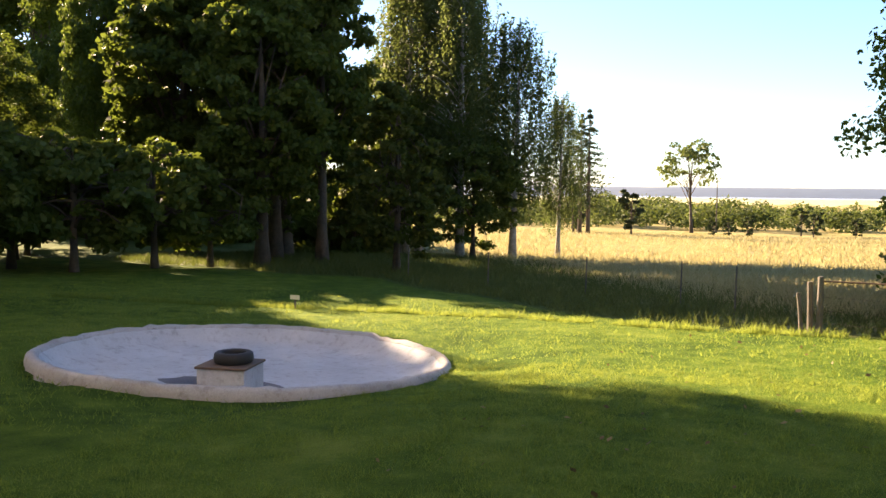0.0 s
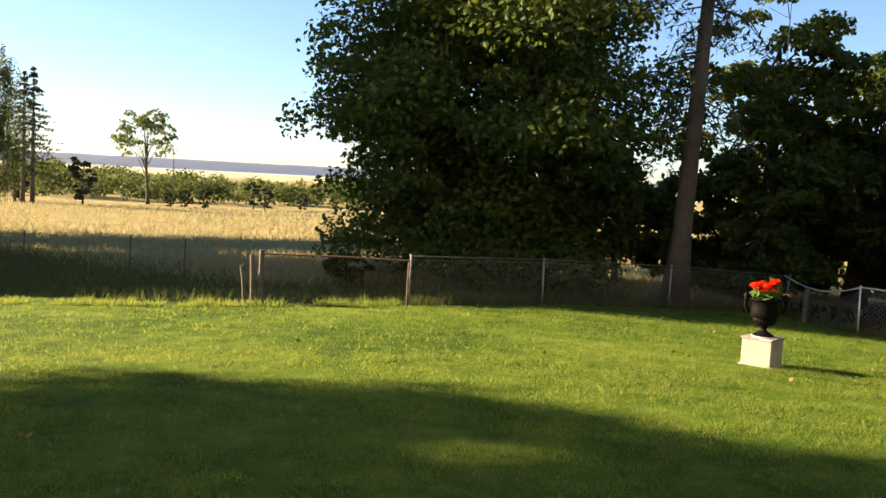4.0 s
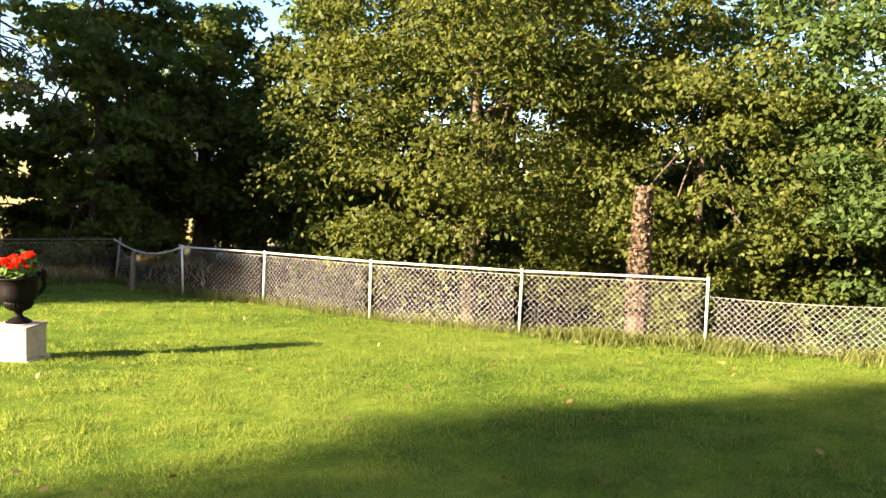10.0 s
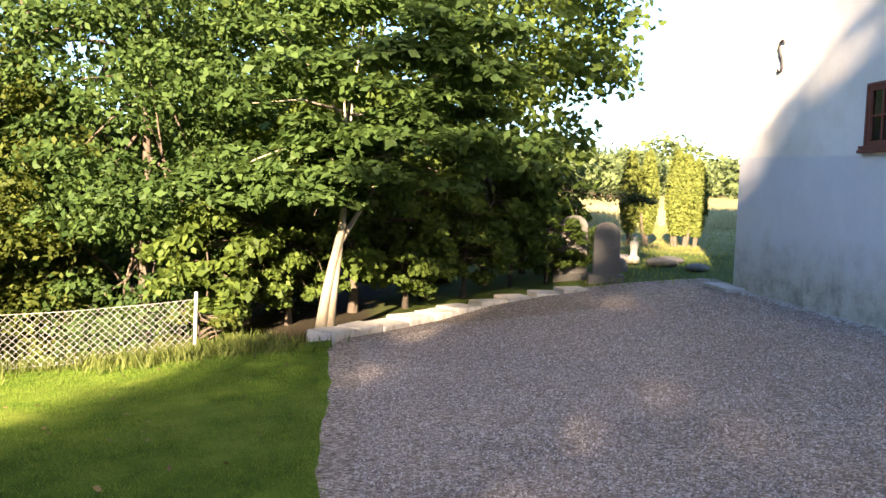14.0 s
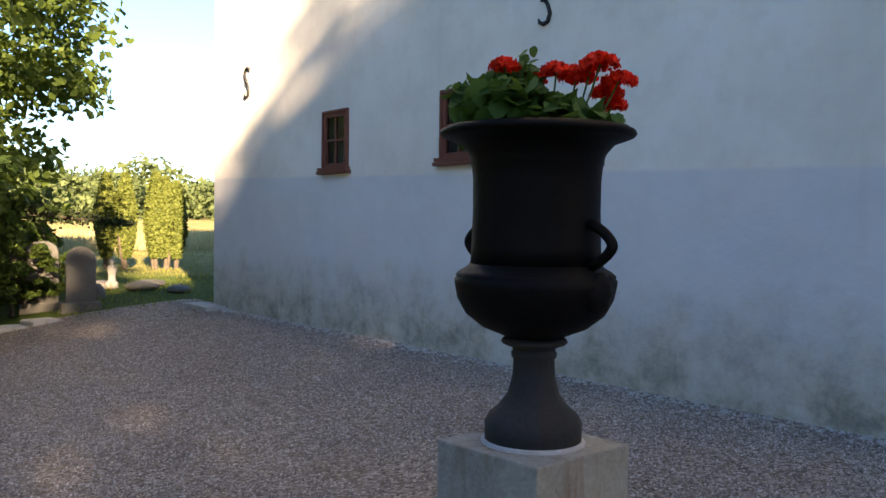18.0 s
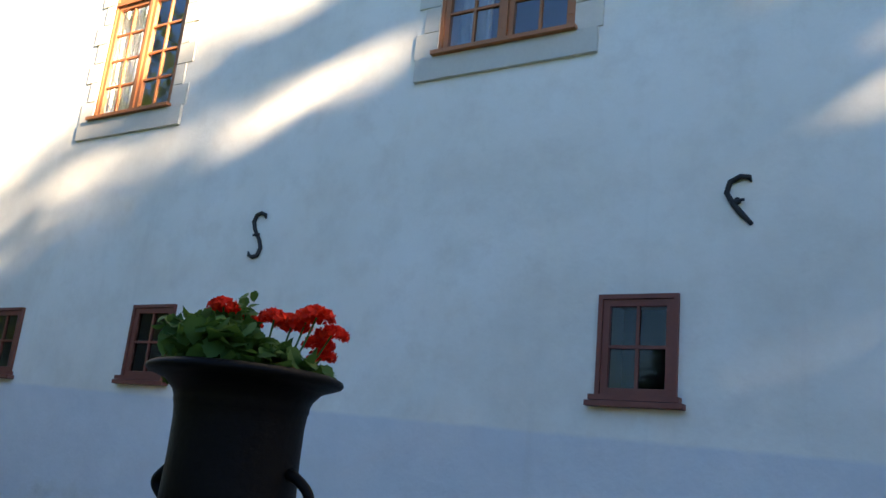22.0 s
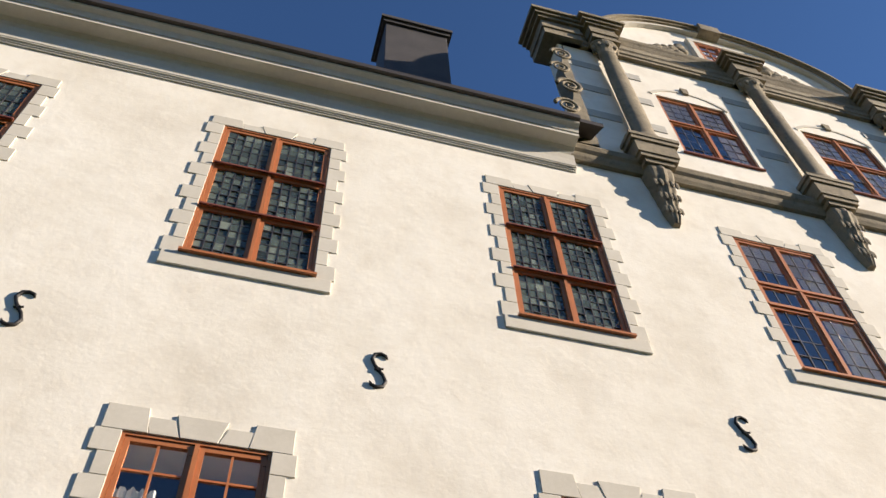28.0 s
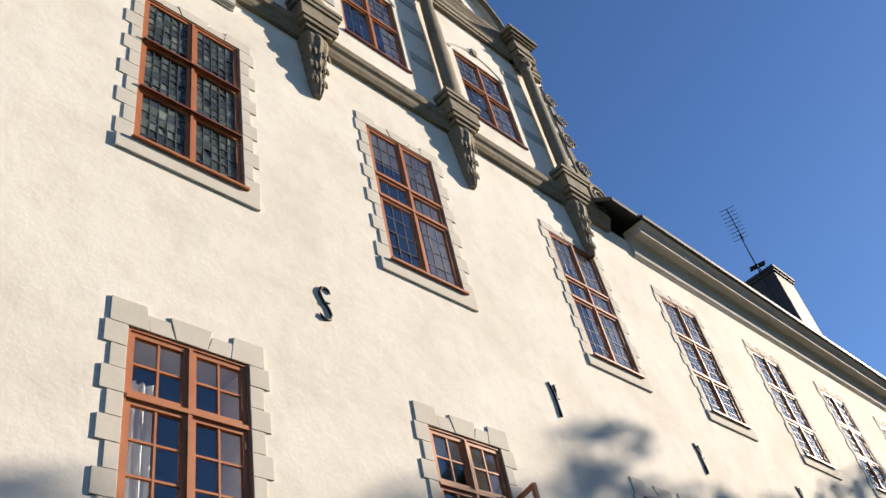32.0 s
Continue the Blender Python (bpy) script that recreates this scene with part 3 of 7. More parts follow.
def pierced_wall(name, x0, x1, z0, z1, y_out, thick, holes, mat, parent=None, step=0.9):
    """A wall of that thickness, with holes that go through it."""
    xs, zs = {x0, x1}, {z0, z1}
    for a, b, c, d in holes:
        xs |= {a, b}
        zs |= {c, d}
    def fill(vals):
        vals = sorted(vals)
        out = []
        for a, b in zip(vals, vals[1:]):
            n = max(1, int((b - a) / step))
            out += [a + (b - a) * k / n for k in range(n)]
        return out + [vals[-1]]
    xs, zs = fill(xs), fill(zs)
    open_cell = lambda x, z: any(a < x < b and c < z < d for a, b, c, d in holes)
    solid = [[not open_cell((xs[i] + xs[i + 1]) / 2, (zs[j] + zs[j + 1]) / 2) for j in range(len(zs) - 1)] for i in range(len(xs) - 1)]
    verts, index, faces = [], {}, []
    def v(i, j, k):
        key = (i, j, k)
        if key not in index:
            index[key] = len(verts)
            verts.append((xs[i], y_out if k == 0 else y_out - thick, zs[j]))
        return index[key]
    ni, nj = len(xs) - 1, len(zs) - 1
    for i in range(ni):
        for j in range(nj):
            if not solid[i][j]:
                continue
            faces.append((v(i, j, 0), v(i, j + 1, 0), v(i + 1, j + 1, 0), v(i + 1, j, 0)))
            faces.append((v(i, j, 1), v(i + 1, j, 1), v(i + 1, j + 1, 1), v(i, j + 1, 1)))
            for di, dj, p, q in ((-1, 0, (0, 0), (0, 1)), (1, 0, (1, 1), (1, 0)), (0, -1, (1, 0), (0, 0)), (0, 1, (0, 1), (1, 1))):
                a, b = i + di, j + dj
                if not (0 <= a < ni and 0 <= b < nj and solid[a][b]):
                    faces.append((v(i + p[0], j + p[1], 0), v(i + p[0], j + p[1], 1), v(i + q[0], j + q[1], 1), v(i + q[0], j + q[1], 0)))
    me = raw(name, verts, faces)
    bm = bmesh.new()
    bm.from_mesh(me)
    bmesh.ops.recalc_face_normals(bm, faces=bm.faces[:])
    bm.to_mesh(me)
    bm.free()
    return part_mesh(name, me, mat, parent)


wall_front = pierced_wall("wall_north", X_END, X_CORNER, -0.6, WALL_TOP, 0.0, WALL_T, openings, PLASTER)
tagged(wall_front, "lime-rendered off-white castle wall with a greyer damp-stained base", "wall", kind="structure")
side = part("wall_east", boxed(X_CORNER - 0.55, X_CORNER, -13.0, -WALL_T, -0.6, WALL_TOP), PLASTER)
tagged(side, "lime-rendered castle end wall", "wall", kind="structure")
back = part("wall_south", boxed(X_END, X_CORNER - 0.55, -13.0, -12.5, -0.6, EAVE_Z + 0.25), PLASTER)
tagged(back, "lime-rendered castle rear wall", "wall", kind="structure")
west = part("wall_west", boxed(X_END, X_END + 0.5, -12.5, -WALL_T, -0.6, EAVE_Z + 0.25), PLASTER)
tagged(west, "lime-rendered castle end wall", "wall", kind="structure")
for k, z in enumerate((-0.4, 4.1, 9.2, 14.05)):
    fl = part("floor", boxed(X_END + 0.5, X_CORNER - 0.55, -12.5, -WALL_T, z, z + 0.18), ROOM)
    tagged(fl, "interior floor behind the windows, coloured dark for dimness", "floor", kind="structure")
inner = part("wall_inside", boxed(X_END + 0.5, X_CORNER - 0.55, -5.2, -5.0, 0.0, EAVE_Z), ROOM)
tagged(inner, "interior wall behind the windows, coloured dark for dimness", "wall", kind="structure")
for xa, xb, y0, z0 in ((X_END - 0.3, -13.6, 0.57, 15.28), (-13.6, -4.2, -0.50, 15.95), (-4.2, X_CORNER + 0.4, 0.57, 15.28)):
    roof = part("roof", sweep([(y0, z0), (y0, z0 + 0.12), (-6.2, 20.4), (-13.6, 14.90), (-13.6, 14.78), (-6.2, 20.25)], xa, xb), ROOF)
    tagged(roof, "dark sheet-metal castle roof", "roof", kind="structure")
gable = tagged(part("wall_gable", prism([(X_CORNER - 0.5, 0), (X_CORNER, 0), (X_CORNER, 0.1), (X_CORNER - 0.5, 0.1)], -12.9, -0.1), PLASTER), "rendered attic gable", "wall", kind="structure")
gable.location.z = EAVE_Z + 0.2

CORNICE_PROFILE = [(-0.02, 14.47), (0.03, 14.47), (0.03, 14.50), (0.05, 14.505), (0.05, 14.535), (0.075, 14.54), (0.075, 14.565), (0.085, 14.57), (0.09, 14.75), (0.105, 14.88), (0.14, 14.96), (0.19, 14.99), (0.20, 15.0), (0.42, 15.005), (0.42, 15.085), (0.44, 15.09), (0.45, 15.14), (0.48, 15.19), (0.53, 15.22), (0.555, 15.235), (0.56, 15.28), (-0.02, 15.28)]
for nm, xa, xb in (("cornice", -3.75, X_CORNER + 0.3), ("cornice", X_END, -14.75)):
    c = part(nm, sweep(CORNICE_PROFILE, xa, xb), CORNICE)
    tagged(c, "moulded grey-beige eaves cornice under the dark roof", "cornice", kind="structure")
    part("roof_edge", sweep([(0.54, 15.285), (0.63, 15.285), (0.63, 15.40), (0.54, 15.42)], xa, xb), ROOF, c, "dark tarred roof edge")

# ---- windows ----
win_no = 0


def bar(bm, x0, x1, z0, z1, y0, y1):
    box(bm, min(x0, x1), max(x0, x1), y0, y1, z0, z1)


def window_thing(label):
    global win_no
    win_no += 1
    return thing("window_%d" % win_no, label=label, category="window", kind="structure")


pane_meshes = {}


def pane(w, h, mat, parent, x, y, z, tilt=(0, 0)):
    """A thin pane with its lower left corner at x, z; alike panes share one mesh."""
    key = (round(w, 3), round(h, 3), mat.name)
    if key not in pane_meshes:
        bm = boxed(0, w, 0, 0.006, 0, h)
        me = bpy.data.meshes.new("pane")
        bm.to_mesh(me)
        bm.free()
        pane_meshes[key] = me
    ob = part_mesh("pane", pane_meshes[key], mat, parent)
    ob.matrix_basis = pose(x, y, z, tilt[0], 0, tilt[1])
    ob.visible_shadow = False
    return ob


def surround(win, x0, x1, z0, z1, n, lintel, seed):
    """Painted stone quoins, jointed lintel and sill, standing proud of the render."""
    rng = random.Random(seed)
    top = z1
    step = (top - z0) / n
    for sx, xe in ((1, x1), (-1, x0)):
        for k in range(n):
            wide = 0.25 if k % 2 == 0 else 0.155
            za, zb = z0 + k * step + 0.004, z0 + (k + 1) * step - 0.004
            w = wide + rng.uniform(-0.015, 0.015)
            xa, xb = (xe, xe + w) if sx > 0 else (xe - w, xe)
            part("quoin_stone", boxed(xa, xb, -0.01, 0.014 + rng.uniform(0, 0.006), za, zb, 0.005), SURROUND, win)
    w = x1 - x0
    cuts = [0.0, 0.24, 0.40, 0.60, 0.76, 1.0]
    lean = [0.0, 0.02, 0.035, -0.035, -0.02, 0.0]
    tall = [0.30, 0.20, 0.27, 0.20, 0.30]
    full = [x0 - 0.20 + (w + 0.40) * c for c in cuts]
    for k in range(5):
        a, b, h = full[k] + 0.004, full[k + 1] - 0.004, tall[k] * lintel
        pts = [(a, top), (b, top), (b - lean[k + 1] * 2, top + h), (a - lean[k] * 2, top + h)]
        part("lintel_stone", prism(pts, -0.01, 0.020 if k % 2 == 0 else 0.016, 0.004), SURROUND, win)
    part("window_sill", boxed(x0 - 0.22, x1 + 0.22, -0.25, 0.036, z0 - 0.24, z0 - 0.005, 0.008), SURROUND, win, "painted stone sill slab")


def casements(win, x0, x1, z0, z1, rows, cols, grid, paint, glass, depth=-0.10, seed=0, skip=()):
    """A timber frame with mullion and transoms, casements, glazing bars and panes.
    rows: heights as shares from the bottom; grid: (columns, rows) of panes in each row of casements."""
    rng = random.Random(seed)
    y0, y1 = depth, depth + 0.09
    bm = bmesh.new()
    f = 0.034
    bar(bm, x0, x1, z0, z0 + f, y0, y1)
    bar(bm, x0, x1, z1 - f, z1, y0, y1)
    bar(bm, x0, x0 + f, z0 + f, z1 - f, y0, y1)
    bar(bm, x1 - f, x1, z0 + f, z1 - f, y0, y1)
    cw = (x1 - x0 - 2 * f) / cols
    for c in range(1, cols):
        xc = x0 + f + c * cw
        bar(bm, xc - 0.022, xc + 0.022, z0 + f, z1 - f, y0, y1 + 0.008)
    heights = [z0 + f]
    for share in rows:
        heights.append(heights[-1] + share * (z1 - z0 - 2 * f) / sum(rows))
    for z in heights[1:-1]:
        bar(bm, x0 + f, x1 - f, z - 0.024, z + 0.024, y0, y1 + 0.014)
    bar(bm, x0 - 0.03, x1 + 0.03, z0 - 0.004, z0 + 0.035, y0, 0.085)
    frame_ob = part("window_frame", bm, paint, win)
    if glass is LEADED:
        # the shadow line along each transom is built as a dark bar
        for z in heights[1:-1]:
            part("weather_bar", boxed(x0 + 0.02, x1 - 0.02, y1 + 0.017, y1 + 0.05, z - 0.022, z + 0.006, 0.004), FRAME_DARK, win, "dark bar standing in for the transom's shadow line")
    for r in range(len(rows)):
        for c in range(cols):
            if (r, c) in skip:
                continue
            a = x0 + f + c * cw + (0.024 if c else 0.004)
            b = x0 + f + (c + 1) * cw - (0.024 if c < cols - 1 else 0.004)
            d = heights[r] + (0.026 if r else 0.004)
            e = heights[r + 1] - (0.026 if r < len(rows) - 1 else 0.004)
            sash(win, a, b, d, e, grid[r], paint, glass, y0 + 0.02, rng)
    return frame_ob


def sash(win, a, b, d, e, grid, paint, glass, y0, rng, name="casement", nest=True):
    bm = bmesh.new()
    s = 0.052
    ya, yb = y0, y0 + 0.055
    bar(bm, a, b, d, d + s, ya, yb)
    bar(bm, a, b, e - s, e, ya, yb)
    bar(bm, a, a + s, d + s, e - s, ya, yb)
    bar(bm, b - s, b, d + s, e - s, ya, yb)
    gx, gn = grid
    leaded = glass in (LEADED, CAME_GLASS)
    t = 0.009 if leaded else 0.012
    pw, ph = (b - a - 2 * s) / gx, (e - d - 2 * s) / gn
    if not leaded:
        for i in range(1, gx):
            bar(bm, a + s + i * pw - t, a + s + i * pw + t, d + s, e - s, ya + 0.012, yb - 0.008)
        for j in range(1, gn):
            bar(bm, a + s, b - s, d + s + j * ph - t, d + s + j * ph + t, ya + 0.012, yb - 0.010)
    ob = part(name, bm, paint, win)
    holder = ob if nest else win
    if leaded:
        lb = bmesh.new()
        for i in range(1, gx):
            bar(lb, a + s + i * pw - 0.007, a + s + i * pw + 0.007, d + s, e - s, ya + 0.018, ya + 0.036)
        for j in range(1, gn):
            bar(lb, a + s, b - s, d + s + j * ph - 0.007, d + s + j * ph + 0.007, ya + 0.019, ya + 0.035)
        part("lead_came", lb, LEAD, holder, "dark lead cames")
    for i in range(gx):
        for j in range(gn):
            k = 2.2 if glass is LEADED else 0.9 if leaded else 0.35
            pane(pw - 0.006, ph - 0.006, glass, holder, a + s + i * pw + 0.003, ya + 0.022, d + s + j * ph + 0.003, (rng.gauss(0, k), rng.gauss(0, k)))
    hb = bmesh.new()
    for z in (d + 0.12 * (e - d), e - 0.12 * (e - d)):
        edge = a if rng.random() < 2 and a < (a + b) / 2 else b
        bar(hb, edge - 0.012, edge + 0.03, z - 0.035, z + 0.035, yb, yb + 0.008)
    part("hinge", hb, paint, holder)
    return ob


def curtain(win, xa, xb, z0, z1, y, waves):
    verts, faces = [], []
    n = 36
    for k in range(n + 1):
        u = k / n
        for z in (z0, (z0 + z1) / 2, z1):
            verts.append((xa + (xb - xa) * u, y + 0.03 * math.sin(u * waves * 6.28) + 0.012 * math.sin(u * waves * 15), z))
    for k in range(n):
        for j in range(2):
            faces.append((k * 3 + j, k * 3 + 3 + j, k * 3 + 4 + j, k * 3 + 1 + j))
    me = raw("curtain", verts, faces)
    ob = part_mesh("curtain", me, CURTAIN, win, "white pleated curtain", True)
    m = ob.modifiers.new("thick", "SOLIDIFY")
    m.thickness = 0.004
    return ob


for k, (a, b) in enumerate(GW_X):
    w = window_thing("small old red-painted cellar window with four panes")
    casements(w, a, b, *GW_Z, [1], 1, [(2, 2)], FRAME_DARK, CELLAR_GLASS, -0.055, 10 + k)
    part("window_sill", boxed(a - 0.06, b + 0.06, -0.05, 0.085, GW_Z[0] - 0.05, GW_Z[0] - 0.008, 0.006), FRAME_DARK, w, "red-painted wooden sill")

for k, (a, b) in enumerate(FW_X):
    ajar = k == 4
    w = window_thing("tall brown-framed castle window with an open lower casement" if ajar else "tall brown-framed castle window in a painted stone surround")
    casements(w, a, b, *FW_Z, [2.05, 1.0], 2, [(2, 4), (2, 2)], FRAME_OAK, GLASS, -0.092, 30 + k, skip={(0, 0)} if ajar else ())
    surround(w, a, b, *FW_Z, 9, 1.0, 60 + k)
    if k in (0, 1, 2, 3):
        curtain(w, b - 0.42, b - 0.06, FW_Z[0] + 0.08, FW_Z[1] - 0.45, -0.24, 4)
    if ajar:
        hinge = thing("open_casement", (a + 0.06, -0.05, FW_Z[0] + 0.07))
        hinge.parent = w
        sash(hinge, 0.0, 0.60, 0.0, 1.50, (2, 4), FRAME_OAK, GLASS, 0.0, random.Random(5), "casement", False)
        hinge.matrix_basis = pose(a + 0.06, -0.05, FW_Z[0] + 0.07, 0, 0, 75)

for k, (a, b) in enumerate(SW_X):
    old = k < 4
    w = window_thing("leaded castle window with six brown casements" if old else "brown-framed castle window with clear small panes")
    if old:
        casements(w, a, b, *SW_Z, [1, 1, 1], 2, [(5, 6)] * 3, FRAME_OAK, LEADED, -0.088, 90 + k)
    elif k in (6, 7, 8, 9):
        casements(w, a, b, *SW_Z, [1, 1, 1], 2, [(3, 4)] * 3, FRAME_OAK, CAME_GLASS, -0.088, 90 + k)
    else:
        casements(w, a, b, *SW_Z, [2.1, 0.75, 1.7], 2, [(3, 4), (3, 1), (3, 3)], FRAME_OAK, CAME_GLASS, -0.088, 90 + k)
    surround(w, a, b, *SW_Z, 11, 0.75, 120 + k)

# ---- trees ----
def leaf_quads(centres, sizes, rng, up=0.35, ratio=0.62, out=None):
    """Kite-shaped leaves at the centres, turned at random with a lean upwards and outwards."""
    n = len(centres)
    nrm = rng.normal(size=(n, 3))
    nrm[:, 2] += up * 2
    if out is not None:
        nrm += out * 0.9
    nrm /= np.linalg.norm(nrm, axis=1)[:, None]
    a = np.cross(nrm, rng.normal(size=(n, 3)))
    a /= np.linalg.norm(a, axis=1)[:, None] + 1e-9
    b = np.cross(nrm, a)
    s = sizes[:, None]
    c = centres
    return np.stack([c - a * s * 0.5, c + b * s * ratio * 0.5 - a * s * 0.08, c + a * s * 0.5 - nrm * s * 0.12, c - b * s * ratio * 0.5 - a * s * 0.08], 1)


def clump_leaves(clumps, radii, per, size, rng, squash=0.75, up=0.35, spread=0.3):
    """Leaves in the shells of many clumps, so that the crown keeps gaps and shadowed hollows."""
    n = len(clumps)
    counts = rng.poisson(per * (radii / radii.mean()) ** 2)
    idx = np.repeat(np.arange(n), counts)
    d = rng.normal(size=(len(idx), 3))
    d /= np.linalg.norm(d, axis=1)[:, None]
    d[:, 2] = np.where(d[:, 2] < -0.35, -d[:, 2] * 0.6, d[:, 2])
    r = radii[idx] * rng.uniform(0.45, 1.12, len(idx)) ** 0.7
    pts = clumps[idx] + d * r[:, None] * np.array([1, 1, squash])
    sizes = size * rng.uniform(1 - spread, 1 + spread, len(idx))
    return leaf_quads(pts, sizes, rng, up, out=d)


def crown_clumps(rng, n, c, rad, hollow=0.55, lumps=7, low=-0.8, floor=None):
    """Clump centres in an uneven crown about c with half-axes rad."""
    lobes = rng.normal(size=(lumps, 3))
    lobes /= np.linalg.norm(lobes, axis=1)[:, None]
    pts = []
    while len(pts) < n:
        d = rng.normal(size=3)
        d /= np.linalg.norm(d)
        if d[2] < low:
            continue
        bulge = 0.74 + 0.30 * max(0.0, float((lobes @ d).max()) - 0.45) / 0.55
        pts.append(d * bulge * rng.uniform(hollow, 1.0) ** 0.6)
    pts = np.array(pts) * np.array(rad) + np.array(c)
    if floor is not None:
        under = pts[:, 2] < floor
        pts[under, 2] = floor + rng.random(int(under.sum())) * 0.12 * rad[2]
    return pts


def wood(trunk_pts, trunk_r, clumps, rng, limbs=16, start=0.3, sides=8, limb_r=0.28, stem=True):
    bm = bmesh.new()
    if stem:
        tube(bm, trunk_pts, trunk_r, sides)
    tp = [Vector(p) for p in trunk_pts]
    pick = rng.choice(len(clumps), min(limbs, len(clumps)), replace=False)
    for k in pick:
        end = Vector(clumps[k])
        u = start + (0.95 - start) * rng.random()
        f = u * (len(tp) - 1)
        i = min(int(f), len(tp) - 2)
        base = tp[i].lerp(tp[i + 1], f - i)
        r0 = trunk_r[i] * limb_r + 0.015
        mid = base.lerp(end, 0.5) + Vector((rng.normal() * 0.25, rng.normal() * 0.25, 0.12 * (end - base).length))
        tube(bm, [base, base.lerp(mid, 0.5) + Vector((0, 0, 0.05)), mid, end], [r0, r0 * 0.75, r0 * 0.5, 0.012], 5)
    return bm


def bent_trunk(h, r, rng, lean=(0, 0), n=8, wob=0.06, flare=1.45):
    pts, rad = [], []
    for k in range(n + 1):
        u = k / n
        pts.append((lean[0] * u + wob * h * 0.1 * math.sin(3 * u + rng.random()) * u, lean[1] * u + wob * h * 0.1 * rng.normal() * u * 0.4, h * u))
        rad.append(r * (flare if k == 0 else 1.0) * (1 - 0.86 * u) + 0.01)
    pts[0] = (pts[0][0], pts[0][1], -0.15)
    return pts, rad


def broadleaf(name, at, height, rad, leaves, bark, foliage, label, seed, clumps=120, size=0.24, trunk_r=0.28, base=0.22, per=None, group="park trees", low=-0.8, hollow=0.5, lean=(0, 0), up=0.35):
    """A tapered trunk with limbs under a crown of clumped leaves."""
    rng = np.random.default_rng(seed)
    root = thing(name, at, label, "tree", group)
    rz = (height * (1 - base)) / 2
    c = (lean[0], lean[1], height - rz)
    cl = crown_clumps(rng, clumps, c, (rad, rad, rz), hollow, low=low, floor=0.35 if base < 0.08 else None)
    radii = rng.uniform(0.55, 1.15, clumps) * (rad * 0.24)
    quads = clump_leaves(cl, radii, leaves / clumps, size, rng, up=up)
    part_mesh("crown", tri_mesh("crown", quads, 4), foliage, root)
    pts, r = bent_trunk(height * 0.82, trunk_r, rng, lean)
    if group == "trees behind the fence":
        part("trunk", wood(pts, r, cl, rng, 0), bark, root, smooth=True)
        for k in range(18):
            part("limb", wood(pts, r, cl, rng, 1, stem=False), bark, root, smooth=True)
    else:
        part("trunk", wood(pts, r, cl, rng, 26), bark, root, smooth=True)
    return root


def put_copy(ob, x, y, turn, s=1.0, sz=None, z=None, label=""):
    m = pose(x, y, gz(x, y) if z is None else z, 0, 0, turn) @ Matrix.Diagonal((s, s, sz or s, 1))
    c = copy_thing(ob, m)
    if label:
        c["label"] = label
    return c


def at_ground(x, y, dz=0.0):
    return (x, y, gz(x, y) + dz)


# park trees; many stand out of view, added to shade the court and the wall
park_a = broadleaf("park_tree", at_ground(-30, 13.6), 24.6, 4.6, 30000, BARK, LEAF_DARK, "tall dark-leaved park tree with a spreading crown", 3, 200, 0.32, 0.42, -0.05)
park_b = broadleaf("park_tree", at_ground(-31, 18.0), 22.2, 5.7, 40000, BARK, LEAF_DARK, "dark broad-leaved park tree in full leaf", 4, 300, 0.32, 0.36, -0.1)
# three unseen copies, added only to throw shade
put_copy(park_b, -36, 9.6, 130, 0.6, 0.87)
put_copy(park_b, -41.5, 16.6, 200, 0.7, 0.9)
put_copy(park_a, -42.5, 21.4, 310, 1.2, 0.84)
put_copy(park_a, -56, 45.4, 40, 1.0, 1.0)
put_copy(park_b, -40, 38.0, 80, 0.55, 1.0)
put_copy(park_a, -25.6, 34.0, 200, 0.68, 0.8)
put_copy(park_b, -31.5, 35.2, 20, 0.5, 0.95)
put_copy(park_b, -47.0, 41.6, 10, 0.65, 1.05)
put_copy(park_b, -64.0, 49.0, 250, 0.85, 1.12)
# two slender unseen trees, added to shade the wall and the far thicket
broadleaf("park_tree", at_ground(-33.5, 13.6), 23.2, 1.75, 15000, BARK, LEAF_DARK, "tall slender dark-leaved tree added out of view to cast shade", 91, 150, 0.30, 0.34, 0.3)
broadleaf("park_tree", at_ground(-28.5, 17.9), 24.2, 2.0, 18000, BARK, LEAF_DARK, "tall slender dark-leaved tree added out of view to cast shade", 92, 130, 0.30, 0.30, 0.1)
edge_tree = broadleaf("park_tree", at_ground(-23.5, 30.6), 11.0, 2.5, 16000, BARK, LEAF_DARK, "dark park tree with a bare lower trunk at the wood's edge", 93, 150, 0.28, 0.26, 0.16)
put_copy(edge_tree, -30.0, 33.0, 75, 1.25, 1.15)
# three slim unseen trees, added to fill gaps in the wall's shadow
broadleaf("park_tree", at_ground(-32.9, 14.0), 22.7, 1.0, 9000, BARK, LEAF_DARK, "slim dark-leaved tree added out of view to shade the wall", 96, 110, 0.28, 0.22, 0.2)
broadleaf("park_tree", at_ground(-33.5, 11.0), 17.4, 1.2, 9000, BARK, LEAF_DARK, "slim dark-leaved tree added out of view to shade the wall", 94, 100, 0.30, 0.22, 0.1)
broadleaf("park_tree", at_ground(-32.0, 14.6), 21.5, 0.95, 8000, BARK, LEAF_DARK, "slim dark-leaved tree added out of view to shade the wall", 95, 100, 0.28, 0.22, 0.1)
put_copy(edge_tree, -26.8, 36.2, 160, 1.15, 1.75)
put_copy(edge_tree, -29.6, 38.6, 300, 1.2, 1.9)
put_copy(edge_tree, -23.4, 34.4, 40, 0.9, 1.2)
# copies at or beyond the view's edge, added to shade shrubs, basin and wall
put_copy(park_b, -37.0, 24.5, 33, 0.5, 0.56)
put_copy(park_b, -38.0, 29.0, 133, 0.5, 0.46)
put_copy(park_b, -43.7, 8.5, 60, 0.6, 0.91)
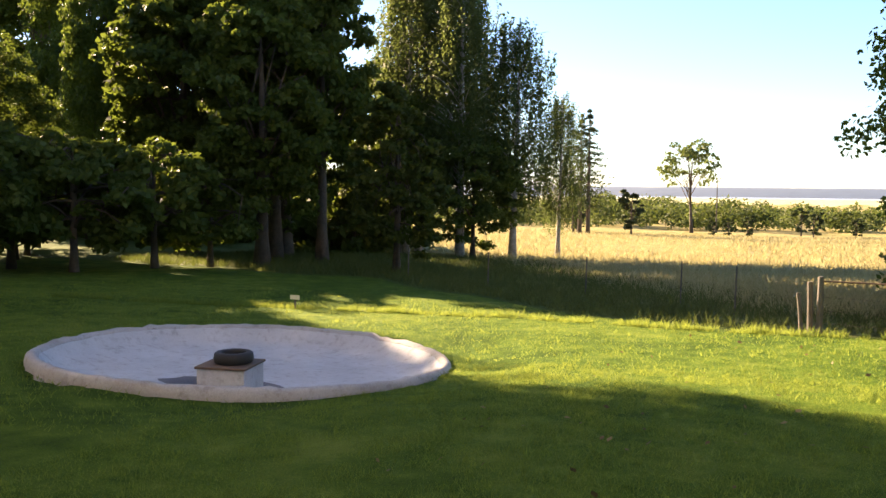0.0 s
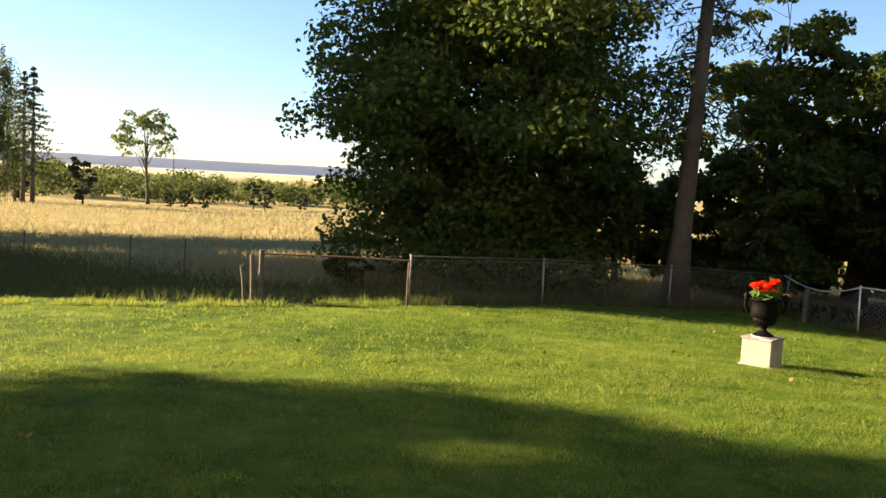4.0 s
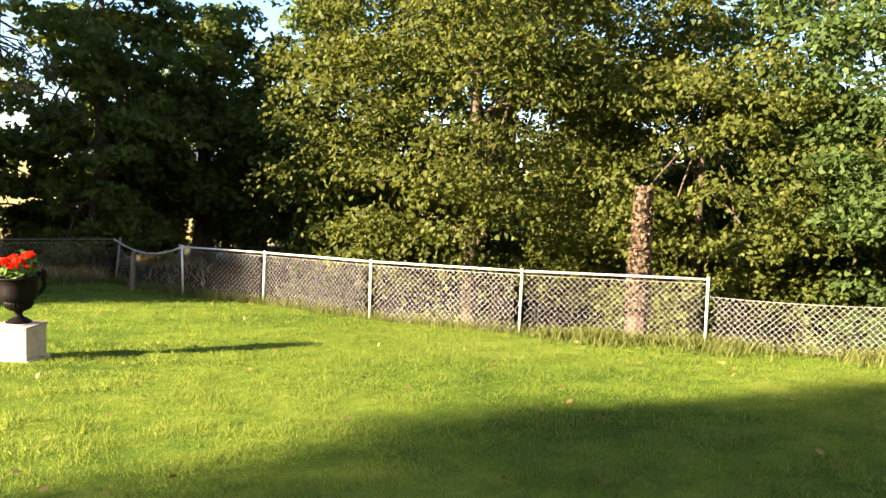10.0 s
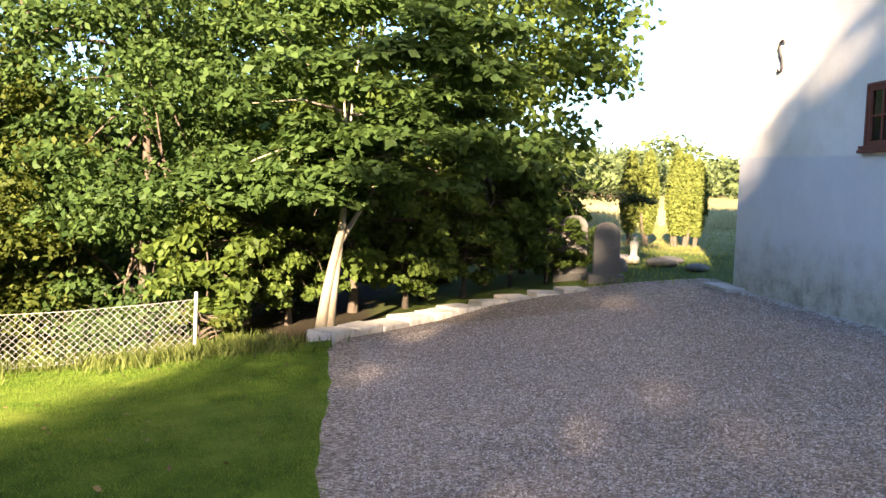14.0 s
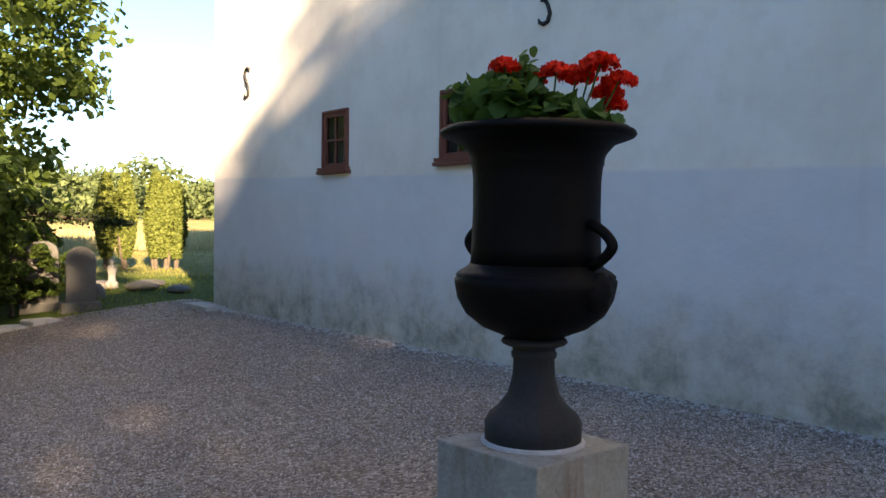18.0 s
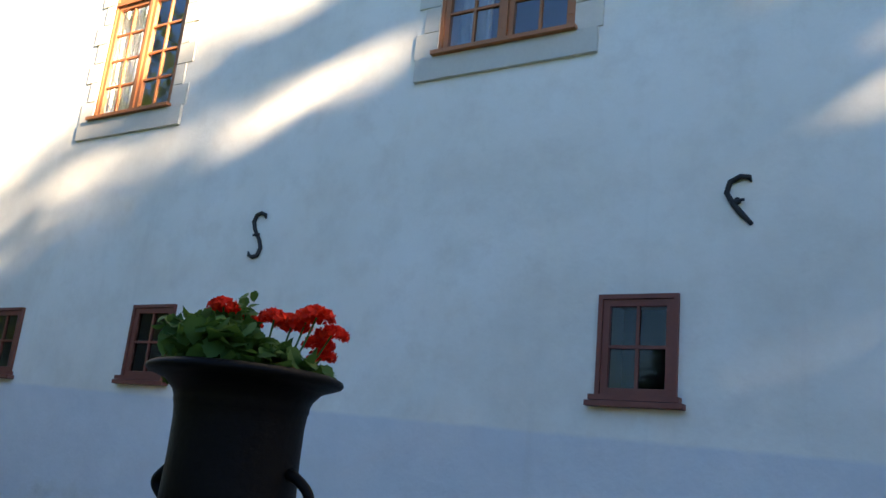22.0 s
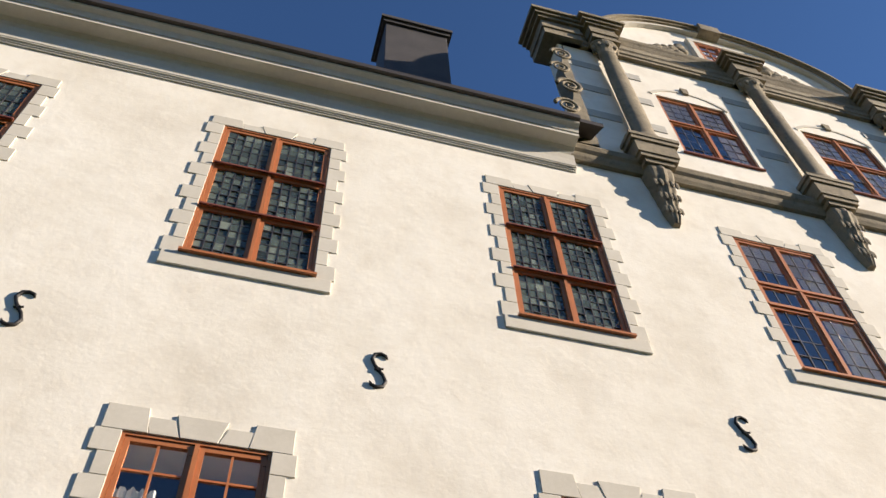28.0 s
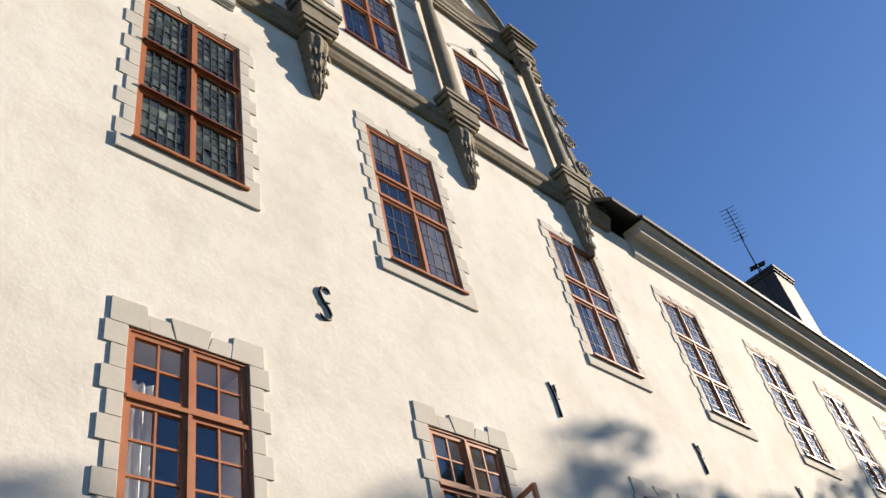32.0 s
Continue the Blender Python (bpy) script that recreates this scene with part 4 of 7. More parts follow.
put_copy(park_b, -53.0, 8.5, 170, 0.6, 0.93)
light_tree = broadleaf("young_lime_tree", at_ground(-17.9, 31.5), 7.3, 1.8, 9500, BARK, LEAF_LIME, "young yellow-green lime tree at the wood's edge", 5, 80, 0.26, 0.13, -0.1)

# the big ash by the fence, and its neighbours
ash = broadleaf("ash_tree", at_ground(2.5, 26.6), 13.5, 4.7, 110000, BARK, LEAF_DARK, "broad dark-green ash tree standing behind the wire fence", 7, 460, 0.165, 0.40, -0.25, group="trees behind the fence", low=-0.95, hollow=0.12)
broadleaf("horse_chestnut_tree", at_ground(10.5, 27.0), 8.8, 2.7, 40000, BARK, LEAF_DARK, "dense dark chestnut in shade behind the fence corner", 8, 170, 0.19, 0.30, -0.25, group="trees behind the fence", low=-0.95, hollow=0.12)
broadleaf("horse_chestnut_tree", at_ground(13.8, 27.8), 7.6, 3.1, 38000, BARK, LEAF_DARK, "dense dark chestnut in shade behind the fence corner", 9, 170, 0.19, 0.30, -0.25, group="trees behind the fence", low=-0.95, hollow=0.12)
broadleaf("lime_tree", at_ground(14.0, 17.4), 12.0, 3.8, 82000, BARK, LEAF_LIME, "sunlit lime tree hanging over the wire fence", 11, 360, 0.112, 0.22, 0.06, group="trees behind the fence", hollow=0.45)
broadleaf("lime_tree", at_ground(21.0, 22.5), 12.5, 4.6, 18000, BARK, LEAF_DARK, "tall shaded lime tree behind the fence", 12, 140, 0.24, 0.32, -0.2, group="trees behind the fence")
broadleaf("hazel_bush", at_ground(15.9, 13.4), 8.4, 2.8, 52000, BARK, LEAF_LIME, "sunlit hazel thicket behind the wire fence", 13, 220, 0.115, 0.13, -0.25, group="trees behind the fence", low=-0.95, hollow=0.45)
broadleaf("hazel_bush", at_ground(17.6, 9.9), 9.0, 3.0, 54000, BARK, LEAF_MAPLE, "sunlit maple thicket above the end of the fence", 14, 220, 0.118, 0.15, -0.25, group="trees behind the fence", low=-0.95, hollow=0.45)
broadleaf("norway_maple", at_ground(20.5, 13.0), 13.5, 4.4, 40000, BARK, LEAF_MAPLE, "tall maple with sunlit outer leaves and a dark heart", 15, 200, 0.17, 0.32, -0.1, group="trees behind the fence")
broadleaf("norway_maple", at_ground(20.4, 4.5), 12.0, 5.1, 36000, BARK, LEAF_DARK, "shaded maple beside the gravel court", 16, 210, 0.19, 0.28, 0.12, group="trees behind the fence", low=-0.95)

broadleaf("horse_chestnut_tree", at_ground(16.2, 25.2), 9.6, 2.9, 30000, BARK, LEAF_DARK, "dense dark chestnut in shade behind the fence corner", 18, 150, 0.19, 0.28, -0.25, group="trees behind the fence", low=-0.95, hollow=0.12)

# the small maple with a forked pale trunk at the corner of the gravel
rng = np.random.default_rng(21)
maple = thing("field_maple", at_ground(13.95, 6.62), "small leaning maple with a pale forked trunk by the gravel", "tree", "trees behind the fence")
cl = np.concatenate([crown_clumps(rng, 60, (0.8, -0.6, 3.6), (2.4, 2.4, 1.8), 0.4, low=-0.6), crown_clumps(rng, 26, (0.1, 0.9, 1.95), (1.3, 1.4, 0.42), 0.3), crown_clumps(rng, 40, (0.5, -1.3, 2.5), (1.5, 2.0, 0.75), 0.3)])
part_mesh("crown", tri_mesh("crown", clump_leaves(cl, rng.uniform(0.35, 0.62, len(cl)), 175, 0.15, rng, 0.40, 0.9), 4), LEAF_MAPLE, maple)
bm = bmesh.new()
tube(bm, [(0, 0.02, -0.1), (0.03, -0.02, 0.25), (0.05, -0.07, 0.6), (0.08, -0.15, 1.0), (0.12, -0.26, 1.5), (0.45, -0.3, 2.4), (0.9, -0.2, 3.6)], [0.10, 0.078, 0.068, 0.062, 0.052, 0.03, 0.012], 9)
part("trunk", bm, BARK_PALE, maple, smooth=True)
bm = bmesh.new()
tube(bm, [(0.05, -0.11, -0.1), (0.07, -0.15, 0.4), (0.10, -0.20, 0.9), (0.14, -0.24, 1.3), (0.40, -0.65, 2.0), (0.9, -1.2, 3.2)], [0.075, 0.058, 0.05, 0.045, 0.028, 0.012], 8)
part("trunk", bm, BARK_PALE, maple, smooth=True)
for k in rng.choice(len(cl), 16, replace=False):
    e = Vector(cl[k])
    s0 = Vector((0.2, -0.25, 1.6)).lerp(Vector((0.85, -0.3, 3.2)), rng.random())
    bm = bmesh.new()
    tube(bm, [s0, s0.lerp(e, 0.5) + Vector((0, 0, 0.12)), e], [0.026, 0.016, 0.006], 5)
    part("limb", bm, BARK_PALE, maple, smooth=True)

# larch-like pine with a tall bare trunk
rng = np.random.default_rng(31)
pine = thing("pine_tree", at_ground(6.65, 23.6), "tall pine with a bare brown trunk and drooping thin twigs", "tree", "trees behind the fence")
pts, r = bent_trunk(15.0, 0.23, rng, (0.62, 0.1), 9, 0.03, 1.6)
bm = bmesh.new()
tube(bm, pts, r, 10)
tips = []
for k in range(84):
    z = rng.uniform(3.9, 12.5)
    a = rng.uniform(0, 6.283)
    ln = rng.uniform(0.9, 2.9) * (1.15 - z / 22)
    c0 = Vector((0.55 * z / 15, 0.1 * z / 15, z))
    d = Vector((math.cos(a), math.sin(a), 0))
    p1, p2 = c0 + d * ln * 0.6 + Vector((0, 0, -0.12 * ln)), c0 + d * ln + Vector((0, 0, -0.5 * ln))
    tube(bm, [c0, p1, p2], [0.03, 0.018, 0.006], 4)
    for q in range(70):
        u = rng.uniform(0.25, 1.0)
        tips.append(np.array(c0.lerp(p1, u * 1.6) if u < 0.6 else p1.lerp(p2, (u - 0.6) / 0.4)) + rng.normal(size=3) * 0.10 + (0, 0, -rng.uniform(0, 0.45)))
part("trunk", bm, BARK_PINE, pine, smooth=True)
tips = np.array(tips)
part_mesh("crown", tri_mesh("crown", leaf_quads(tips, rng.uniform(0.12, 0.28, len(tips)), rng, -0.2, 0.22), 4), LEAF_CONIFER, pine)
bm = bmesh.new()
for k in range(3):
    tube(bm, [(0.42, 0, 9.6 - k), (1.0 + 0.3 * k, -0.9, 9.4 - k), (1.6, -1.3, 8.4 - k), (1.5, -1.5, 7.4 - k), (1.0, -1.5, 7.6 - k)], [0.02, 0.018, 0.015, 0.01, 0.005], 4)
part("dead_branch", bm, BARK_PALE, pine, "bare hooked dead branch")


# weeping birches at the meadow's edge
def birch(at, h, rad, seed, n=190):
    rng = np.random.default_rng(seed)
    root = thing("birch_tree", at, "weeping birch with hanging twigs and a pale trunk", "tree", "birches")
    pts, r = bent_trunk(h * 0.95, 0.19, rng, (0.3, 0.0), 8, 0.05, 1.3)
    bm = bmesh.new()
    tube(bm, pts, r, 8)
    leaf = []
    for k in range(n):
        u = rng.uniform(0.25, 0.97)
        z = h * u * 0.95
        a = rng.uniform(0, 6.283)
        ln = rad * (1 - 0.65 * abs(u - 0.45) / 0.55) * rng.uniform(0.35, 1.0)
        c0 = Vector((0.3 * u, 0, z))
        top = c0 + Vector((math.cos(a) * ln, math.sin(a) * ln, ln * 0.55))
        if k < 80:
            tube(bm, [c0, c0.lerp(top, 0.55) + Vector((0, 0, 0.25)), top], [0.035 * (1.1 - u), 0.018, 0.006], 4)
        for strand in range(6):
            drop = rng.uniform(0.7, 2.4)
            foot_at = np.array(c0.lerp(top, rng.uniform(0.55, 1.0))) + rng.normal(size=3) * (0.16, 0.16, 0.1)
            for q in range(int(10 * drop)):
                leaf.append(foot_at + rng.normal(size=3) * (0.055, 0.055, 0.05) + (0, 0, 0.1 - rng.random() * drop))
    part("trunk", bm, BARK_BIRCH, root, smooth=True)
    leaf = np.array(leaf)
    part_mesh("crown", tri_mesh("crown", leaf_quads(leaf, rng.uniform(0.11, 0.22, len(leaf)), rng, -0.1, 0.5), 4), LEAF_BIRCH, root)
    return root


b1 = birch(at_ground(-18.9, 44.5), 12.6, 3.0, 41, 210)
put_copy(b1, -22.4, 45.5, 140, 1.2, 1.5)
put_copy(b1, -24.6, 43.4, 20, 1.15, 1.35)
put_copy(b1, -20.6, 42.0, 300, 0.95, 1.15)
put_copy(b1, -25.2, 46.0, 250, 1.1, 1.45)
put_copy(b1, -17.2, 46.5, 60, 0.62, 0.7)
bush = broadleaf("alder_bush", at_ground(-20.2, 42.6), 6.8, 2.4, 15000, BARK, LEAF_DARK, "dark alder bush under the birches", 43, 130, 0.2, 0.12, 0.02, group="birches", low=-0.95)
put_copy(bush, -23.5, 41.0, 90, 0.9, 1.2)
put_copy(bush, -26.6, 43.6, 200, 1.1, 1.5)


# spruces and a lone elm out in the meadow
def spruce(at, h, rad, seed, bare=0.32):
    rng = np.random.default_rng(seed)
    root = thing("spruce_tree", at, "tall thin spruce standing in the meadow", "tree", "meadow trees")
    bm = bmesh.new()
    tube(bm, [(0, 0, -0.2), (0.05, 0, h * 0.5), (0, 0, h)], [0.26, 0.17, 0.02], 7)
    part("trunk", bm, BARK_PINE, root, smooth=True)
    pts = []
    for k in range(150):
        u = bare + (0.99 - bare) * (round(rng.random() * 16) + rng.normal() * 0.22) / 16.4
        a = rng.uniform(0, 6.283)
        ln = rad * min(1.0, 1.45 * (1.03 - u)) * (0.55 + 0.45 * min(1.0, (u - bare) / 0.2)) * rng.uniform(0.5, 1.0)
        for q in range(24):
            v = rng.random() ** 0.7
            pts.append((math.cos(a) * ln * v + rng.normal() * 0.07, math.sin(a) * ln * v + rng.normal() * 0.07, h * u - 0.34 * ln * v + 0.2 * ln * v * v + rng.normal() * 0.06))
    pts = np.array(pts)
    part_mesh("crown", tri_mesh("crown", leaf_quads(pts, rng.uniform(0.16, 0.36, len(pts)), rng, 0.2, 0.4), 4), LEAF_CONIFER, root)
    return root


sp = spruce(at_ground(-32.8, 95.0), 13.3, 3.9, 51, 0.24)
put_copy(sp, -32.0, 95.4, 120, 1.0, 1.04)
put_copy(sp, -34.6, 98.0, 60, 0.62, 0.55)
broadleaf("elm_tree", at_ground(-23.9, 110.0), 11.4, 3.6, 1700, BARK, LEAF_BIRCH, "lone elm with a bare trunk and light crown", 53, 60, 0.42, 0.20, 0.42, group="meadow trees", lean=(-0.6, 0))
fir = broadleaf("juniper_bush", at_ground(-27.6, 97.0), 5.2, 1.5, 1500, BARK, LEAF_CONIFER, "dark bushy juniper in the meadow", 54, 24, 0.45, 0.1, 0.02, group="meadow bushes", low=-0.95)
for k, (x, y, s) in enumerate(((-34.5, 99, 0.75), (-20.0, 103, 0.36), (-18.6, 104, 0.42), (-16.2, 102, 0.5), (-10.5, 112, 0.6), (-6.0, 110, 0.45), (-12.8, 122, 0.7), (-2.0, 118, 0.4))):
    put_copy(fir, x, y, 50 * k, s * 1.2, s)
bm = bmesh.new()
tube(bm, [(0, 0, -0.2), (0.05, 0, 3.5), (0, 0.1, 7.0)], [0.12, 0.09, 0.03], 6)
snag = thing("dead_tree", at_ground(-22.2, 116.0), "bare dead tree trunk in the meadow", "tree", "meadow trees")
part("trunk", bm, WOOD_GREY, snag)


# clipped golden thuja columns beyond the castle's corner
def column(at, h, w, seed):
    rng = np.random.default_rng(seed)
    root = thing("thuja_column", at, "golden-green columnar thuja with a rounded top", "tree", "thuja row")
    n = 5200
    u = rng.random(n)
    a = rng.uniform(0, 6.283, n)
    prof = np.sqrt(np.clip(np.sin(np.clip(u * 0.93 + 0.07, 0, 1) * math.pi), 0, 1)) ** 0.7
    prof = prof * (0.72 + 0.28 * np.sin(np.clip(u * 1.15, 0, 1) * math.pi))
    lump = 1 + 0.16 * np.sin(3 * a + seed) + 0.08 * np.sin(7 * a + 9 * u)
    rr = w * prof * lump * rng.uniform(0.75, 1.05, n)
    pts = np.stack([rr * np.cos(a), rr * np.sin(a), 0.28 + u * (h - 0.28)], 1)
    out = np.stack([np.cos(a), np.sin(a), 0 * a], 1)
    part_mesh("crown", tri_mesh("crown", leaf_quads(pts, rng.uniform(0.06, 0.14, n), rng, 0.3, 0.55, out), 4), LEAF_HEDGE, root)
    bm = bmesh.new()
    tube(bm, [(0, 0, -0.05), (0.02, 0, 0.3), (0.05, 0.02, 0.9)], [0.07, 0.06, 0.05], 6)
    tube(bm, [(0.05, 0.03, -0.05), (0.14, 0.02, 0.4), (0.2, 0.02, 0.9)], [0.05, 0.045, 0.04], 6)
    part("trunk", bm, BARK, root)
    return root


th = column(at_ground(26.2, -1.58), 2.62, 0.29, 61)
put_copy(th, 26.0, -2.02, 100, 1.0)
put_copy(th, 25.8, -2.80, 30, 1.02)
put_copy(th, 25.75, -3.06, 200, 0.98)
put_copy(th, 25.6, -3.30, 300, 0.93)

# undergrowth
und = broadleaf("elder_bush", at_ground(16.6, 6.2), 2.9, 1.5, 5200, BARK, LEAF_DARK, "dark elder shrub growing in the shade of trees", 71, 46, 0.17, 0.07, 0.02, group="shade shrubs", low=-0.95)
for k, (x, y, s) in enumerate(((18.0, 4.9, 1.0), (19.2, 3.6, 1.05), (20.4, 2.6, 0.9), (15.4, 8.0, 0.9), (22.4, 1.8, 0.8), (18.6, 7.2, 1.25), (10.6, 23.4, 0.85), (5.0, 26.9, 1.5), (6.8, 28.6, 1.25), (8.0, 27.6, 1.2), (13.8, 12.4, 0.75), (14.6, 10.4, 0.8), (9.4, 25.0, 0.9), (15.6, 7.2, 0.6), (16.8, 5.3, 0.65), (17.6, 4.2, 0.6), (18.4, 3.2, 0.55), (18.5, 1.95, 0.42), (18.3, 2.5, 0.5), (-29, 15, 1.3), (-33, 21, 1.4), (-26.5, 20.5, 1.7), (-25.5, 23.5, 1.8), (-25, 26.5, 1.8), (-24.5, 28.8, 1.6), (-32, 26, 1.7), (-34, 28, 1.5), (-40, 33, 1.6), (-28, 23, 1.9))):
    put_copy(und, x, y, 70 * k, s)
und2 = broadleaf("dogwood_bush", at_ground(13.4, 11.3), 1.25, 0.8, 2600, BARK, LEAF_LIME, "low sunlit dogwood growing through the fence", 72, 26, 0.13, 0.03, 0.02, group="shrubs along the fence", low=-0.95)
for k, (x, y, s) in enumerate(((13.9, 9.6, 0.95), (12.9, 12.6, 0.85), (14.6, 8.4, 0.8), (2.0, 23.2, 0.9), (8.6, 24.6, 0.7), (10.4, 25.0, 0.8), (-1.0, 24.2, 0.7))):
    put_copy(und2, x, y, 55 * k, s)
und3 = broadleaf("elder_bush", at_ground(-33.0, 36.0), 4.2, 2.4, 3600, BARK, LEAF_LIME, "sunlit yellow-green elder among the park trees", 73, 36, 0.3, 0.08, 0.02, group="shrubs among the park trees", low=-0.95)
for k, (x, y, s) in enumerate(((-45.0, 40.0, 1.1), (-29.0, 43.0, 1.0), (-26.5, 41.5, 0.8))):
    put_copy(und3, x, y, 65 * k, s)


# scrub belt, far woods
def scrub(name, spots, per, size, mat, label, seed, squash=0.8):
    rng = np.random.default_rng(seed)
    cs, rs = [], []
    for x, y, h, w in spots:
        for q in range(6):
            cs.append((x + rng.normal() * w * 0.3, y + rng.normal() * w * 0.3, gz(x, y) + h * rng.uniform(0.02, 0.68)))
            rs.append(h * rng.uniform(0.25, 0.42))
    ob = part_mesh(name, tri_mesh(name, clump_leaves(np.array(cs), np.array(rs), per, size, rng, squash), 4), mat)
    return tagged(ob, label, "scrub", kind="stuff")


rs = random.Random(81)
spots = []
for k in range(380):
    y = rs.uniform(135, 260)
    x = rs.uniform(-0.62 * y - 20, 0.25 * y + 12)
    h = rs.uniform(3.0, 6.0) * (1.2 if x < -40 else 1.0)
    spots.append((x, y, h, h * 1.2))
scrub("scrub_belt", spots, 62, 0.52, LEAF_BUSH, "belt of willow scrub beyond the hay meadow", 82)
spots = [(rs.uniform(150, 260), rs.uniform(-150, 10), rs.uniform(9, 13.5), 14) for k in range(120)]
scrub("far_wood", spots, 100, 1.15, LEAF_FAR, "distant mixed wood beyond the eastern field", 83)
spots = [(rs.uniform(26, 60), rs.uniform(20, 50), rs.uniform(3, 5.5), 5) for k in range(24)] + [(rs.uniform(24, 46), rs.uniform(4, 22), rs.uniform(4, 8), 5) for k in range(26)]
scrub("wood_edge", spots, 60, 0.8, LEAF_DARK, "dark wood filling the slope behind the fence trees", 84)
spots = [(rs.uniform(-84, -48), rs.uniform(48, 72), rs.uniform(4, 11), 5) for k in range(50)] + [(rs.uniform(-50, -24), rs.uniform(40, 50), rs.uniform(1.5, 4), 3) for k in range(30)]
scrub("wood_edge", spots, 70, 0.8, LEAF_DARK, "dark wood behind the park trees", 85)

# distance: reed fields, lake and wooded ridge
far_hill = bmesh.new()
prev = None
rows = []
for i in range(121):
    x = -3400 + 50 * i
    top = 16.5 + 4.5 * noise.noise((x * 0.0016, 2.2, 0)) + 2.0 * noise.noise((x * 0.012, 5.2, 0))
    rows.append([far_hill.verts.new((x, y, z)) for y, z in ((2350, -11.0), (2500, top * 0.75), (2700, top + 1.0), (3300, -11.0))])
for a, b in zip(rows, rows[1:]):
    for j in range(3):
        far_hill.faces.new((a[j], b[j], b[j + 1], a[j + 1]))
tagged(part("far_ridge", far_hill, HILL, smooth=True), "wooded ridge across the lake, tinted blue for haze", "ridge", kind="structure")
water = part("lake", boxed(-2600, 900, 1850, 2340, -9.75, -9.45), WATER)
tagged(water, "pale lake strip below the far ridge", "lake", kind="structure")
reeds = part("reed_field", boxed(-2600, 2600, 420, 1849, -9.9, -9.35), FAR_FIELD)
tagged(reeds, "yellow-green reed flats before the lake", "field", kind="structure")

# ---- urns with geraniums ----
def toothed_leaves(centres, sizes, rng, droop=0.5, out=None):
    """Pointed oval leaves with toothed edges, tilted outwards and hanging a little."""
    n = len(centres)
    a = rng.normal(size=(n, 3)) * 0.7
    if out is not None:
        a = a + out
    a[:, 2] -= droop * rng.uniform(0.3, 1.6, n)
    a /= np.linalg.norm(a, axis=1)[:, None]
    b = np.cross(a, rng.normal(size=(n, 3)) * 0.35 + (0, 0, 1))
    b /= np.linalg.norm(b, axis=1)[:, None] + 1e-9
    nrm = np.cross(a, b)
    outline = ((-0.44, 0.10), (-0.36, 0.30), (-0.22, 0.33), (-0.16, 0.41), (-0.02, 0.35), (0.06, 0.38), (0.18, 0.26), (0.27, 0.26), (0.36, 0.13), (0.55, 0.0))
    ring = list(outline) + [(u, -v) for u, v in outline[-2::-1]] + [(-0.36, 0.0)]
    s = sizes[:, None]
    return np.stack([centres + a * s * u + b * s * v * 0.95 - nrm * s * (0.25 * u * u - 0.18 * abs(v)) for u, v in ring], 1), len(ring)


def geraniums(root, z, rad, seed, heads, spread_leaf=260, stalk=0.16, leaf=0.075, tall=0.0):
    """Scarlet flower heads on stalks over a bed of scalloped leaves."""
    rng = np.random.default_rng(seed)
    n = spread_leaf
    a, r = rng.uniform(0, 6.283, n), rad * np.sqrt(rng.random(n)) * 0.94
    lift = 0.15 + 0.085 * np.cos(a)
    pts = np.stack([r * np.cos(a), r * np.sin(a), z + 0.03 + rng.random(n) * lift * (1.15 - 0.5 * (r / rad) ** 2)], 1)
    lv_, ln_ = toothed_leaves(pts, rng.uniform(0.7, 1.3, n) * leaf, rng, 0.35, np.stack([np.cos(a), np.sin(a), 0.2 + 0 * a], 1) * 0.8)
    part_mesh("foliage", tri_mesh("foliage", lv_, ln_), NETTLE, root, "green geranium leaves")["kind"] = "stuff"
    for k, (hx, hy, hz, hr) in enumerate(heads):
        hr, hz = hr * 1.36, hz + 0.035
        bm = bmesh.new()
        tube(bm, [(hx * 0.5, hy * 0.5, z - 0.02), (hx * 0.85, hy * 0.85, z + hz * 0.6), (hx, hy, z + hz)], [0.005, 0.004, 0.004], 5)
        part("stalk", bm, NETTLE, root)
        m = 190
        d = rng.normal(size=(m, 3))
        d /= np.linalg.norm(d, axis=1)[:, None]
        d[:, 2] = np.abs(d[:, 2]) * 0.9 - 0.2
        c = np.array((hx, hy, z + hz)) + d * hr * rng.uniform(0.75, 1.0, m)[:, None] * (1, 1, 0.8)
        part_mesh("flower_head", tri_mesh("flower_head", leaf_quads(c, rng.uniform(0.30, 0.46, m) * hr, rng, 0.1, 0.95, d * 2), 4), PETAL, root, "scarlet geranium head")


def plinth(name, at, turn, w, h, mat, label):
    root = thing(name, at, label, "plinth", "urn plinths", turn=turn)
    bm = boxed(-w / 2, w / 2, -w / 2, w / 2, -0.12, h, 0.008)
    part("block", bm, mat, root)
    ring = lathe([(0.36 * w, 0.0), (0.385 * w, 0.0), (0.38 * w, 0.012), (0.36 * w, 0.016)], 28)
    for v in ring.verts:
        v.co.z += h - 0.002
        v.co.x *= 1 + 0.05 * noise.noise(v.co * 9)
    part("mortar_bed", ring, MORTAR, root, "pale crumbling mortar bed")
    part("base_course", boxed(-w / 2 - 0.03, w / 2 + 0.03, -w / 2 - 0.03, w / 2 + 0.03, -0.14, 0.025, 0.012), mat, root)
    return root


def handle(r, z0, z1, out, thick, side):
    bm = bmesh.new()
    pts = []
    for k in range(13):
        u = k / 12
        a = math.pi * u
        pts.append((side * (r + out * math.sin(a) ** 0.8), 0, z0 + (z1 - z0) * (0.5 - 0.5 * math.cos(a)) + 0.02 * math.sin(a * 2)))
    tube(bm, pts, [thick * (1.25 if k in (0, 12) else 1.0) for k in range(13)], 8)
    return bm


